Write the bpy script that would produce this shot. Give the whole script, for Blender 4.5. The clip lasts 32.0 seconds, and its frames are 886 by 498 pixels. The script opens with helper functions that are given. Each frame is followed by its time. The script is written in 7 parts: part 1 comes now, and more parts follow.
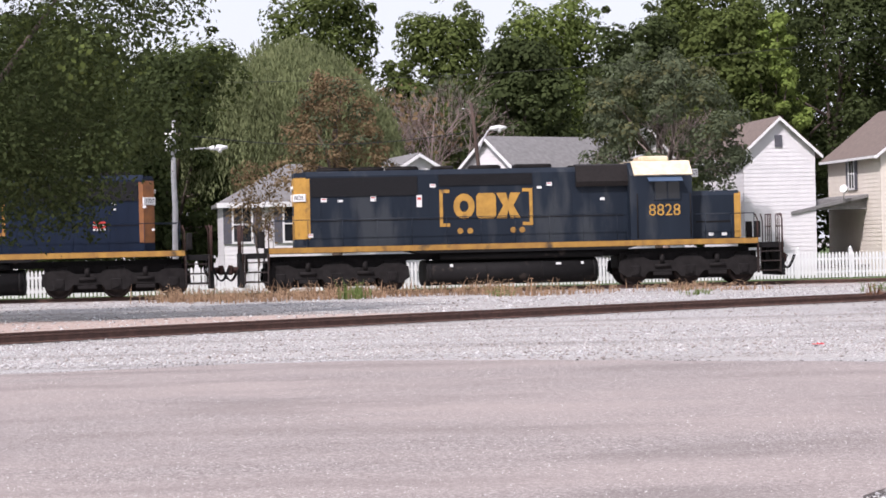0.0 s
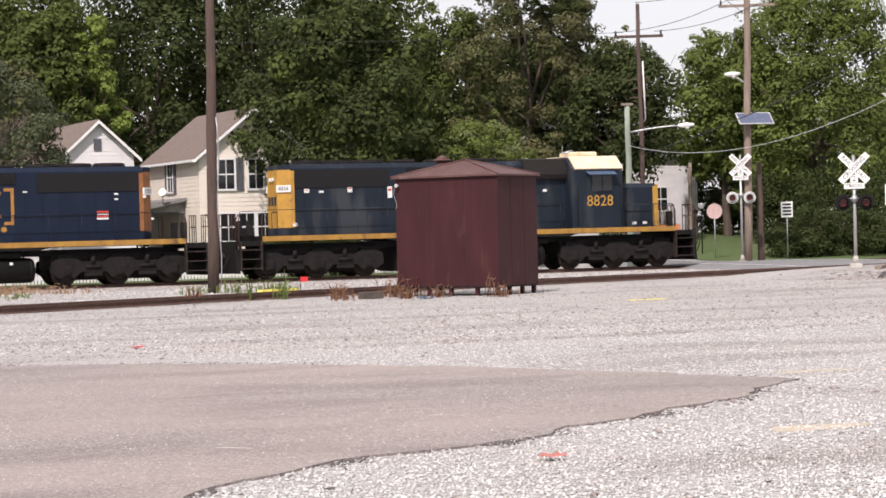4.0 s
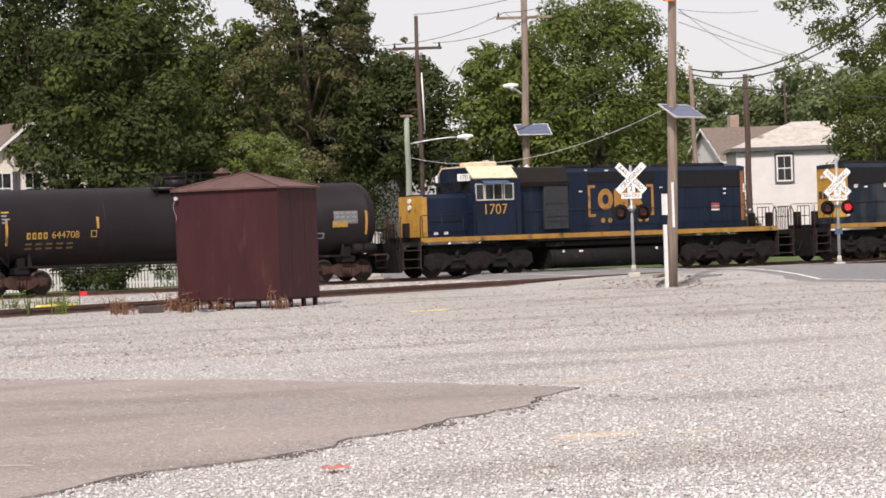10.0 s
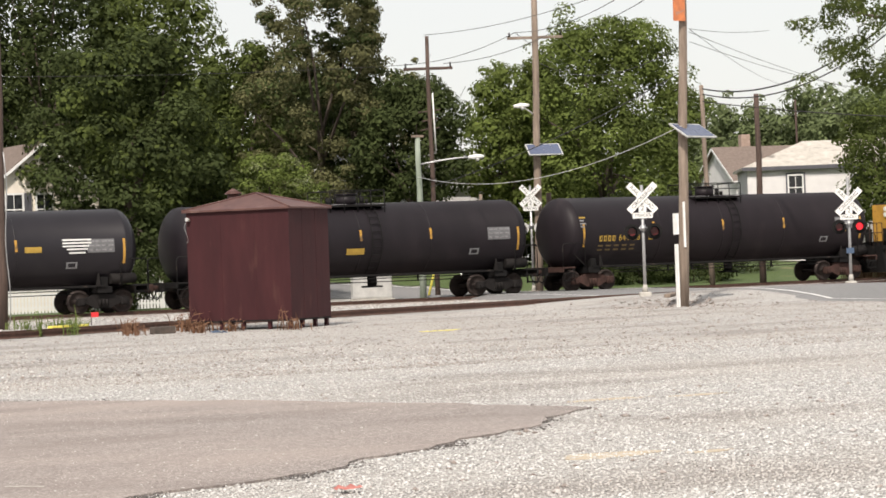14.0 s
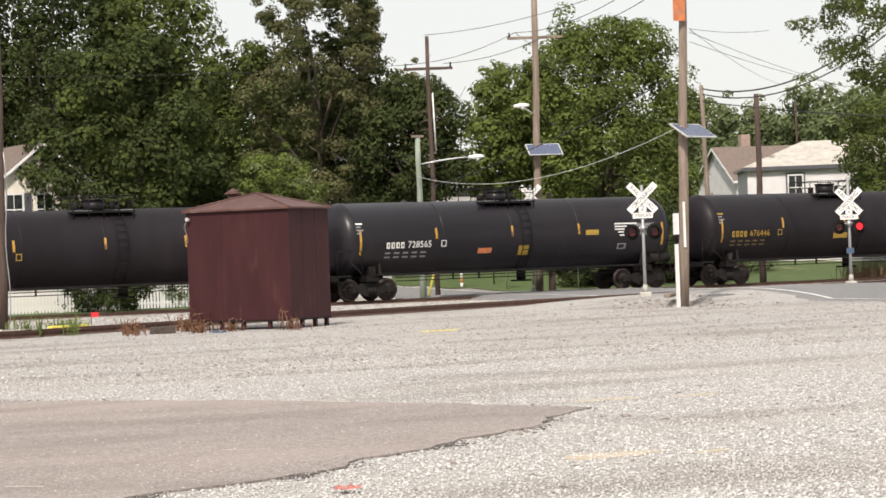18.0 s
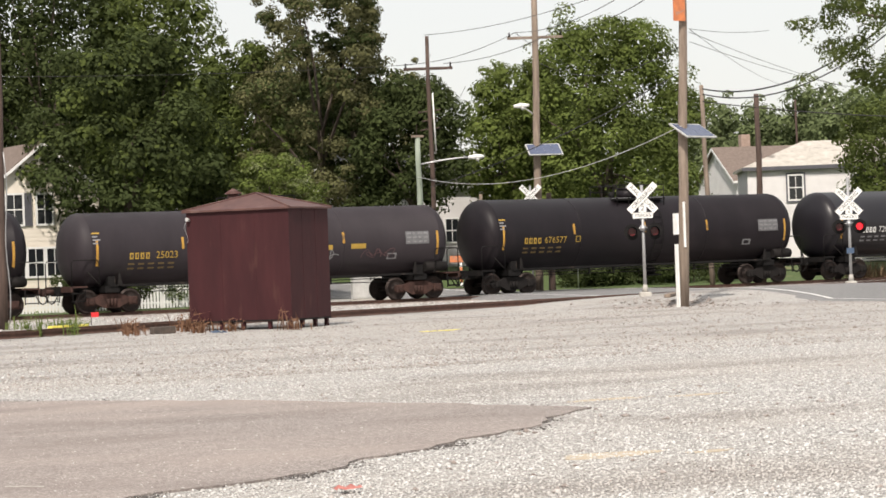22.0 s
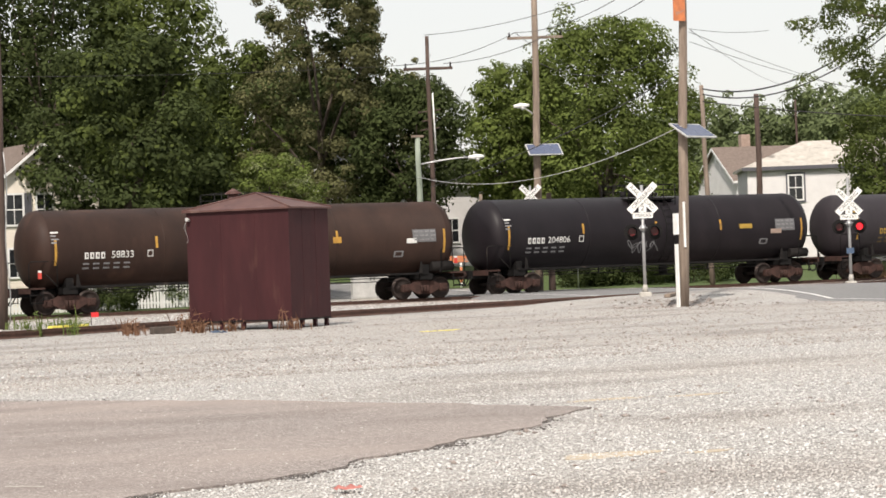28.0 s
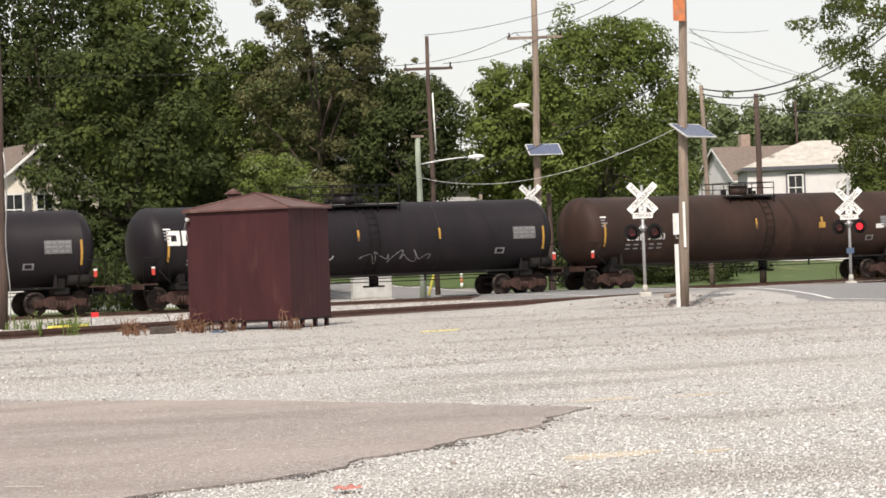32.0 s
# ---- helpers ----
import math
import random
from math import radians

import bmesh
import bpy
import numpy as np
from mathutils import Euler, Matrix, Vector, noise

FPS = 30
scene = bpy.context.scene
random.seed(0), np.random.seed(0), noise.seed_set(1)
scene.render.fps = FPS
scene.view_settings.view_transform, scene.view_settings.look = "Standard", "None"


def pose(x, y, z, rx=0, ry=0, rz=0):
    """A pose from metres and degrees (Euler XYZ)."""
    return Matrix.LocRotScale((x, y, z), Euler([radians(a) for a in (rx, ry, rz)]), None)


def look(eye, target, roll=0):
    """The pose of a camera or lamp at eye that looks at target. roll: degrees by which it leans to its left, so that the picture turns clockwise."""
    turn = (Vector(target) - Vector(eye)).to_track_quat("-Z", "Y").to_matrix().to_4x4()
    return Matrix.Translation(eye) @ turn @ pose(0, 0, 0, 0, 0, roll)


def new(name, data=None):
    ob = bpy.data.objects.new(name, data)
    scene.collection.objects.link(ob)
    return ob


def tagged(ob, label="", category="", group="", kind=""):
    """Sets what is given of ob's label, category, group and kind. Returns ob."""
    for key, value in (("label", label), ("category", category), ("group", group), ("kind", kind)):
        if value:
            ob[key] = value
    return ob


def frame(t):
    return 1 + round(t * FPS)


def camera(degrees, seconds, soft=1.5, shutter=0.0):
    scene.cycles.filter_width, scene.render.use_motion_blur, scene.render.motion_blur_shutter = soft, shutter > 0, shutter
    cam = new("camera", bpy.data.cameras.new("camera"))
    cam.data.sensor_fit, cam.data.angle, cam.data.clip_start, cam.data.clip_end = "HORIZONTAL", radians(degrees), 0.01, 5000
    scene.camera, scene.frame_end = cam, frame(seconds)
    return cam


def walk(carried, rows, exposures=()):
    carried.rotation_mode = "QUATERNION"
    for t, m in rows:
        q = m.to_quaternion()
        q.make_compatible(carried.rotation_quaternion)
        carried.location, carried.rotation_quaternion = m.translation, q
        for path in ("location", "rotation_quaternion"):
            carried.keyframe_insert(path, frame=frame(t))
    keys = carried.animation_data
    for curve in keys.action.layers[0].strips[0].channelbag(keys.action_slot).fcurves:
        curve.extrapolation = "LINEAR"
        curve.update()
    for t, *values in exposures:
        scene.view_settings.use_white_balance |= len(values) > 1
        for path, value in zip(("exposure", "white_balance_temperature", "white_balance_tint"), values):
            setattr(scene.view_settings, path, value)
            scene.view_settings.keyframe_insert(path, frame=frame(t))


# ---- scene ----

# World: x along the main track (the train runs towards +x), y across it, away from the camera; z = 0 is the gravel lot.
EYE = 1.73
cam = camera(20.21, 32.0, soft=1.65)
ROWS = [  # seconds, yaw, pitch, roll
    (0.0, -7.253, -0.046, -1.294), (0.5, -9.086, -0.042, -1.232), (1.0, -11.817, -0.108, -1.283), (1.5, -13.670, -0.149, -1.327),
    (2.0, -15.432, -0.208, -1.362), (2.5, -17.872, -0.254, -1.345), (3.0, -19.737, -0.264, -1.453), (3.5, -21.567, -0.311, -1.456),
    (4.0, -22.844, -0.346, -1.491), (4.5, -24.086, -0.400, -1.519), (5.2, -25.62, -0.40, -1.62), (5.9, -26.95, -0.35, -1.76),
    (6.5, -27.588, -0.278, -1.880), (7.0, -27.486, -0.133, -1.873), (7.5, -27.697, -0.129, -1.939), (8.0, -27.553, -0.233, -1.890),
    (8.5, -27.604, -0.277, -1.913), (9.0, -27.745, -0.314, -1.983), (9.5, -27.863, -0.294, -1.949), (10.0, -27.895, -0.222, -1.992),
    (10.5, -27.865, -0.295, -1.984), (11.0, -27.550, 0.157, -2.121), (11.5, -27.635, 0.243, -2.130), (12.0, -27.635, 0.251, -2.125),
    (32.0, -27.634, 0.252, -2.122),
]
walk(cam, [(t, pose(0, 0, EYE, 90 + pitch, -roll, yaw)) for t, yaw, pitch, roll in ROWS],
     exposures=[(0, 0.09, 6110, 23), (2, 0.07, 6220, 22), (4, 0.03, 6590, 20), (7, -0.06, 6740, 20), (10.3, -0.1, 6740, 19), (11.0, -0.06, 6820, 15), (12, 0.03, 6850, 13), (32, 0.03, 6850, 13)])

# ---- light ----
SUN_EL, SUN_AZ = 47.0, -40.0   # degrees up; degrees from straight behind the camera's line (-y) towards -x
world = bpy.data.worlds.new("sky")
scene.world = world
world.use_nodes = True
wn = world.node_tree.nodes
sky = wn.new("ShaderNodeTexSky")
sky.sky_type = "NISHITA"
sky.sun_disc = False
sky.sun_elevation = radians(SUN_EL)
sky.sun_rotation = radians(180 + 40)
sky.air_density, sky.dust_density, sky.ozone_density = 1.0, 2.0, 1.0
haze = wn.new("ShaderNodeMixRGB")   # bright summer haze over the blue
haze.inputs[0].default_value = 0.72
haze.inputs[2].default_value = (7.55, 7.75, 7.7, 1)
world.node_tree.links.new(sky.outputs[0], haze.inputs[1])
world.node_tree.links.new(haze.outputs[0], wn["Background"].inputs[0])
wn["Background"].inputs[1].default_value = 0.13
sun = new("sun", bpy.data.lights.new("sun", "SUN"))
sun.data.energy, sun.data.angle, sun.data.color = 4.4, radians(2.0), (1.0, 0.95, 0.88)
sd = Vector((math.sin(radians(SUN_AZ)) * math.cos(radians(SUN_EL)), -math.cos(radians(SUN_AZ)) * math.cos(radians(SUN_EL)), math.sin(radians(SUN_EL))))
sun.matrix_world = look(sd * 100, (0, 0, 0))


# ---- materials ----
def mat(name, c1, c2=None, scale=3.0, rough=0.7, metal=0.0, bump=0.0, bscale=40.0, spots=None, sscale=1.2, spot_at=0.62, rnd=0.0, emit=None, stretch=None, spec=0.5):
    """Two-tone noise over object space, blotches of a third colour, fine relief."""
    m = bpy.data.materials.new(name)
    m.use_nodes = True
    n, l = m.node_tree.nodes, m.node_tree.links
    b = n["Principled BSDF"]
    b.inputs["Roughness"].default_value = rough
    b.inputs["Metallic"].default_value = metal
    b.inputs["Specular IOR Level"].default_value = spec
    tc = n.new("ShaderNodeTexCoord")
    co = tc.outputs["Object"]
    if stretch:
        mp = n.new("ShaderNodeMapping")
        mp.inputs["Scale"].default_value = stretch
        l.new(co, mp.inputs[0])
        co = mp.outputs[0]
    c2 = c2 or tuple(v * 0.75 for v in c1)
    no = n.new("ShaderNodeTexNoise")
    no.inputs["Scale"].default_value = scale
    no.inputs["Detail"].default_value = 8
    no.inputs["Roughness"].default_value = 0.65
    l.new(co, no.inputs["Vector"])
    ra = n.new("ShaderNodeValToRGB")
    ra.color_ramp.elements[0].position, ra.color_ramp.elements[1].position = 0.32, 0.68
    ra.color_ramp.elements[0].color, ra.color_ramp.elements[1].color = (*c2, 1), (*c1, 1)
    l.new(no.outputs["Fac"], ra.inputs[0])
    out = ra.outputs[0]
    if spots:
        n2 = n.new("ShaderNodeTexNoise")
        n2.inputs["Scale"].default_value = sscale
        n2.inputs["Detail"].default_value = 6
        l.new(co, n2.inputs["Vector"])
        r2 = n.new("ShaderNodeValToRGB")
        r2.color_ramp.elements[0].position, r2.color_ramp.elements[1].position = spot_at, spot_at + 0.1
        l.new(n2.outputs["Fac"], r2.inputs[0])
        mx = n.new("ShaderNodeMixRGB")
        mx.inputs[2].default_value = (*spots, 1)
        l.new(r2.outputs[0], mx.inputs[0])
        l.new(out, mx.inputs[1])
        out = mx.outputs[0]
    if rnd:
        oi = n.new("ShaderNodeObjectInfo")
        hs = n.new("ShaderNodeHueSaturation")
        mr = n.new("ShaderNodeMapRange")
        mr.inputs[3].default_value, mr.inputs[4].default_value = 1 - rnd, 1 + rnd
        l.new(oi.outputs["Random"], mr.inputs[0])
        l.new(mr.outputs[0], hs.inputs["Value"])
        l.new(out, hs.inputs["Color"])
        out = hs.outputs[0]
    l.new(out, b.inputs["Base Color"])
    if bump:
        nb = n.new("ShaderNodeTexNoise")
        nb.inputs["Scale"].default_value = bscale
        nb.inputs["Detail"].default_value = 4
        l.new(co, nb.inputs["Vector"])
        bp = n.new("ShaderNodeBump")
        bp.inputs["Strength"].default_value = bump
        bp.inputs["Distance"].default_value = 0.02
        l.new(nb.outputs["Fac"], bp.inputs["Height"])
        l.new(bp.outputs[0], b.inputs["Normal"])
    if emit:
        b.inputs["Emission Color"].default_value = (*emit[:3], 1)
        b.inputs["Emission Strength"].default_value = emit[3]
    return m


def leaf_mat(name, c1, c2, trans=0.32):
    m = bpy.data.materials.new(name)
    m.use_nodes = True
    n, l = m.node_tree.nodes, m.node_tree.links
    b = n["Principled BSDF"]
    b.inputs["Roughness"].default_value = 0.8
    b.inputs["Specular IOR Level"].default_value = 0.12
    g = n.new("ShaderNodeNewGeometry")
    ra = n.new("ShaderNodeValToRGB")
    ra.color_ramp.elements[0].color, ra.color_ramp.elements[1].color = (*[p * .45 + q * .55 for p, q in zip(c1, c2)], 1), (*c1, 1)
    l.new(g.outputs["Random Per Island"], ra.inputs[0])
    tc = n.new("ShaderNodeTexCoord")
    no = n.new("ShaderNodeTexNoise")
    no.inputs["Scale"].default_value = 0.35
    no.inputs["Detail"].default_value = 3
    l.new(tc.outputs["Object"], no.inputs["Vector"])
    mr = n.new("ShaderNodeMapRange")
    mr.inputs[1].default_value, mr.inputs[2].default_value = 0.3, 0.7
    mr.inputs[3].default_value, mr.inputs[4].default_value = 0.6, 1.17
    l.new(no.outputs["Fac"], mr.inputs[0])
    hs = n.new("ShaderNodeHueSaturation")
    l.new(mr.outputs[0], hs.inputs["Value"])
    l.new(ra.outputs[0], hs.inputs["Color"])
    l.new(hs.outputs[0], b.inputs["Base Color"])
    tr = n.new("ShaderNodeBsdfTranslucent")
    l.new(hs.outputs[0], tr.inputs[0])
    mx = n.new("ShaderNodeMixShader")
    mx.inputs[0].default_value = trans
    l.new(b.outputs[0], mx.inputs[1])
    l.new(tr.outputs[0], mx.inputs[2])
    l.new(mx.outputs[0], n["Material Output"].inputs[0])
    return m


def stone_mat(name, tones, cells=0.0, rough=0.9, bump=0.6, wide=((0.3, 0.3, 0.3), 0.0), wide2=None, lanes=1.0):
    """Loose stone: cell colours from several tones; cells per metre, or each stone's own tone where cells is 0."""
    m = bpy.data.materials.new(name)
    m.use_nodes = True
    n, l = m.node_tree.nodes, m.node_tree.links
    b = n["Principled BSDF"]
    b.inputs["Roughness"].default_value = rough
    ra = n.new("ShaderNodeValToRGB")
    while len(ra.color_ramp.elements) < len(tones):
        ra.color_ramp.elements.new(0.5)
    for i, c in enumerate(tones):
        ra.color_ramp.elements[i].position = i / (len(tones) - 1)
        ra.color_ramp.elements[i].color = (*c, 1)
    tc = n.new("ShaderNodeTexCoord")
    if cells:
        vo = n.new("ShaderNodeTexVoronoi")
        vo.inputs["Scale"].default_value = cells
        l.new(tc.outputs["Object"], vo.inputs["Vector"])
        sp = n.new("ShaderNodeSeparateColor")
        l.new(vo.outputs["Color"], sp.inputs[0])
        l.new(sp.outputs[0], ra.inputs[0])
        bp = n.new("ShaderNodeBump")
        bp.inputs["Strength"].default_value = bump
        bp.inputs["Distance"].default_value = 0.03
        bp.invert = True
        l.new(vo.outputs["Distance"], bp.inputs["Height"])
        l.new(bp.outputs[0], b.inputs["Normal"])
    else:
        g = n.new("ShaderNodeNewGeometry")
        l.new(g.outputs["Random Per Island"], ra.inputs[0])
    no = n.new("ShaderNodeTexNoise")
    no.inputs["Scale"].default_value = 0.22
    no.inputs["Detail"].default_value = 9
    no.inputs["Roughness"].default_value = 0.62
    lane = n.new("ShaderNodeMapping")      # wheels have drawn the patches out along the lot
    lane.inputs["Rotation"].default_value = (0, 0, radians(17))
    lane.inputs["Scale"].default_value = (lanes, 1, 1)
    l.new(tc.outputs["Object"], lane.inputs[0])
    l.new(lane.outputs[0], no.inputs["Vector"])
    r2 = n.new("ShaderNodeValToRGB")
    r2.color_ramp.elements[0].position, r2.color_ramp.elements[1].position = 0.4, 0.65
    l.new(no.outputs["Fac"], r2.inputs[0])
    ml = n.new("ShaderNodeMath")
    ml.operation = "MULTIPLY"
    ml.inputs[1].default_value = wide[1]
    l.new(r2.outputs[0], ml.inputs[0])
    mx = n.new("ShaderNodeMixRGB")
    mx.inputs[2].default_value = (*wide[0], 1)
    l.new(ml.outputs[0], mx.inputs[0])
    l.new(ra.outputs[0], mx.inputs[1])
    out = mx.outputs[0]
    if wide2:
        n3 = n.new("ShaderNodeTexNoise")
        n3.inputs["Scale"].default_value = wide2[2]
        n3.inputs["Detail"].default_value = 7
        l.new(lane.outputs[0], n3.inputs["Vector"])
        r3 = n.new("ShaderNodeValToRGB")
        r3.color_ramp.elements[0].position, r3.color_ramp.elements[1].position = 0.5, 0.66
        l.new(n3.outputs["Fac"], r3.inputs[0])
        m3 = n.new("ShaderNodeMath")
        m3.operation = "MULTIPLY"
        m3.inputs[1].default_value = wide2[1]
        l.new(r3.outputs[0], m3.inputs[0])
        mx2 = n.new("ShaderNodeMixRGB")
        mx2.inputs[2].default_value = (*wide2[0], 1)
        l.new(m3.outputs[0], mx2.inputs[0])
        l.new(out, mx2.inputs[1])
        out = mx2.outputs[0]
    l.new(out, b.inputs["Base Color"])
    return m


M = {}
M["lot"] = stone_mat("lot_gravel", [(.2, .193, .184), (.335, .324, .308), (.43, .417, .399), (.54, .528, .51)], 30, bump=.7, wide=((.4, .362, .325), .42), wide2=((.21, .192, .175), .6, .42), lanes=.34)
M["stone"] = stone_mat("loose_stone", [(.3, .297, .288), (.49, .486, .474), (.6, .596, .584), (.72, .716, .705)], wide=((.5, .465, .425), .3), wide2=((.36, .325, .298), .5, .42), lanes=.34)
M["ballast"] = stone_mat("ballast_stone", [(.14, .12, .11), (.3, .27, .25), (.4, .37, .35), (.5, .48, .46)], 18, wide=((.3, .2, .15), .4))
M["asphalt"] = stone_mat("old_asphalt", [(.15, .126, .117), (.21, .18, .166), (.264, .228, .21), (.48, .44, .41)], 55, bump=.25, wide=((.355, .298, .268), .65), wide2=((.145, .122, .112), .42, .5), lanes=.55)
M["road"] = stone_mat("road_asphalt", [(.12, .12, .12), (.18, .18, .18), (.24, .24, .24)], 60, bump=.2, wide=((.26, .25, .25), .4))
M["rail"] = mat("rusty_rail", (.15, .082, .062), (.075, .043, .035), 6, .75, .3)
M["tie"] = mat("tarred_timber", (.11, .085, .07), (.05, .04, .035), 5, .9, bump=.5)
M["grass"] = mat("mown_grass", (.085, .125, .035), (.05, .08, .022), 4, .9, bump=.8, bscale=30, spots=(.17, .16, .075), sscale=.5)
M["dry"] = leaf_mat("dry_weed", (.42, .29, .18), (.27, .16, .1))
M["weed"] = leaf_mat("green_weed", (.2, .26, .08), (.09, .14, .04))
M["blue"] = mat("dark_blue_paint", (.0135, .0205, .0315), (.009, .014, .0225), 1.4, .5, spots=(.037, .043, .05), sscale=.9, spot_at=.54, stretch=(1, 1, .25), spec=.2)
M["deepblue"] = mat("deep_blue_paint", (.0088, .0168, .036), (.006, .0115, .0255), 1.4, .5, spots=(.014, .022, .037), sscale=.9, spot_at=.56, stretch=(1, 1, .25), spec=.2)
M["grimyyellow"] = mat("grimy_yellow_paint", (.4, .22, .035), (.24, .12, .025), 2.5, .6, spots=(.06, .038, .02), sscale=1.3, spot_at=.57)
M["bluelight"] = mat("faded_blue_paint", (.06, .1, .17), (.04, .07, .12), 2, .5)
M["yellow"] = mat("yellow_paint", (.5, .275, .045), (.34, .18, .03), 3, .55, spots=(.12, .07, .03), sscale=1.6, spot_at=.64)
M["orangeyellow"] = mat("weathered_orange_yellow_paint", (.4, .19, .035), (.26, .12, .025), 4, .6, spots=(.09, .06, .035), sscale=3, spot_at=.6)
M["orange"] = mat("rusty_orange_paint", (.3, .12, .035), (.17, .065, .025), 3, .6)
M["cream"] = mat("cream_roof_paint", (.78, .68, .5), (.6, .47, .3), 4, .55)
M["dark"] = mat("grimy_black_metal", (.013, .012, .012), (.008, .0075, .0075), 4, .75, .1, spots=(.05, .04, .033), sscale=2, spec=.2)
M["truck"] = mat("grey_dirty_cast_steel", (.021, .0185, .018), (.009, .0078, .0075), 4, .8, .1, spec=.2)
M["rusttruck"] = mat("rusty_cast_steel", (.08, .043, .036), (.034, .021, .018), 5, .8, .1, spec=.2)
M["wheel"] = mat("worn_wheel_steel", (.07, .055, .05), (.035, .028, .026), 5, .6, .5, spec=.2)
M["intake"] = mat("faded_grey_panel", (.038, .042, .047), (.026, .03, .034), 3, .7, spec=.2)
M["filterbrown"] = mat("brown_grey_filter_mesh", (.021, .018, .017), (.014, .012, .0115), 9, .8, bump=.4, bscale=50, spec=.2)
M["grille"] = mat("black_radiator_grille", (.02, .02, .022), (.012, .012, .013), 9, .8, bump=.6, bscale=60, stretch=(1, 1, 8), spec=.2)
M["tankblack"] = mat("black_tank_paint", (.0162, .013, .0158), (.0113, .0092, .0112), 1.2, .48, spots=(.02, .016, .0185), sscale=.6, stretch=(1, 1, .4), spec=.2)
M["tankclean"] = mat("clean_black_tank_paint", (.0165, .0145, .018), (.013, .0115, .0145), 1.0, .36, spots=(.019, .017, .02), sscale=.6, stretch=(1, 1, .4), spec=.3)
M["tankgrey"] = mat("dusty_black_tank_paint", (.0175, .0132, .016), (.012, .0092, .0112), 1.2, .52, spots=(.025, .0195, .0215), sscale=.7, stretch=(1, 1, .4), spec=.2)
M["tankdull"] = mat("dull_purple_grey_tank_paint", (.036, .0295, .034), (.026, .0215, .025), 1.2, .6, spots=(.038, .033, .035), sscale=.7, stretch=(1, 1, .4), spec=.25)
M["tankbrown"] = mat("rusty_brown_tank_paint", (.046, .0255, .0195), (.026, .0155, .0125), 1.0, .6, spots=(.066, .036, .026), sscale=.8, stretch=(1, 1, .35), spec=.2)
M["white"] = mat("white_paint", (.8, .8, .78), (.68, .68, .66), 3, .55)
M["decal"] = mat("white_lettering", (.75, .75, .73), (.6, .6, .58), 8, .6)
M["greydecal"] = mat("grey_stencil", (.26, .26, .27), (.14, .14, .145), 14, .7)
M["scrawlred"] = mat("dull_red_spray", (.1, .05, .055), (.06, .032, .036), 5, .7)
M["ydecal"] = mat("yellow_lettering", (.42, .27, .045), (.3, .19, .03), 6, .55)
M["greydim"] = mat("dim_grey_stencil", (.16, .16, .165), (.1, .1, .105), 10, .7)
M["ydim"] = mat("faded_yellow_stencil", (.16, .105, .035), (.08, .055, .025), 14, .7)
M["reddecal"] = mat("red_sticker", (.6, .06, .04), (.45, .04, .03), 5, .5)
M["glass"] = mat("dark_window_glass", (.02, .022, .025), (.012, .014, .016), 1, .06)
M["shed"] = mat("maroon_weathered_paint", (.054, .0165, .0185), (.036, .0115, .0135), 2.2, .6, spots=(.066, .026, .024), sscale=3, stretch=(1, 1, .25), bump=.15, spec=.2)
M["shedroof"] = mat("rusty_maroon_roof", (.115, .055, .046), (.07, .03, .027), 2.5, .6, spots=(.19, .12, .1), sscale=1.5)
M["pole"] = mat("weathered_pole_wood", (.3, .24, .19), (.16, .12, .095), 3, .9, bump=.6, stretch=(3, 3, .25))
M["poledark"] = mat("dark_creosote_pole", (.105, .068, .054), (.05, .035, .03), 3, .9, bump=.6, stretch=(3, 3, .25))
M["green_post"] = mat("pale_green_post", (.3, .34, .28), (.2, .24, .19), 2, .8, stretch=(3, 3, .25))
M["pinkplate"] = mat("faded_pink_sign_back", (.55, .38, .36), (.42, .29, .28), 4, .6)
M["galv"] = mat("galvanised_steel", (.5, .5, .5), (.36, .36, .37), 3, .45, .7)
M["silver"] = mat("silver_paint", (.6, .6, .58), (.45, .45, .44), 3, .5, .3)
M["panel"] = mat("solar_cells", (.1, .12, .19), (.08, .1, .16), 4, .2)
M["wire"] = mat("black_cable", (.03, .03, .03), (.02, .02, .02), 2, .7)
M["whitewire"] = mat("white_cable", (.6, .6, .6), (.45, .45, .45), 2, .6)
M["redlamp"] = mat("lit_red_lens", (.5, .02, .02), (.4, .01, .01), 3, .3, emit=(1, .03, .05, 1.0))
M["dimlamp"] = mat("unlit_red_lens", (.14, .012, .015), (.08, .01, .01), 3, .25)
M["vinylwhite"] = mat("white_lap_siding", (.74, .725, .725), (.66, .645, .645), 1.5, .6)
M["vinylcream"] = mat("cream_lap_siding", (.78, .72, .63), (.71, .65, .56), 1.5, .6)
M["trim"] = mat("white_trim", (.8, .8, .79), (.7, .7, .69), 3, .5)
M["shutter"] = mat("slate_shutter", (.1, .1, .12), (.07, .07, .08), 4, .6)
M["shingle"] = mat("grey_shingles", (.22, .215, .21), (.15, .145, .14), 5, .9, bump=.4, bscale=12)
M["shinglebrown"] = mat("brown_shingles", (.2, .155, .13), (.13, .1, .085), 5, .9, bump=.4, bscale=12)
M["roofpale"] = mat("pale_worn_roof", (.55, .52, .47), (.36, .33, .29), 2, .85, spots=(.2, .18, .16), sscale=1)
M["brick"] = mat("chimney_masonry", (.4, .3, .25), (.28, .2, .16), 6, .9)
M["concrete"] = mat("pale_concrete", (.5, .48, .44), (.36, .34, .31), 3, .85, bump=.3)
M["redplastic"] = mat("bright_red_plastic", (.7, .03, .035), (.5, .02, .025), 3, .4)
M["fadedred"] = mat("faded_red_plastic", (.5, .2, .17), (.38, .13, .11), 6, .6)
M["rustweed"] = leaf_mat("rust_brown_weed", (.28, .16, .1), (.17, .085, .055))
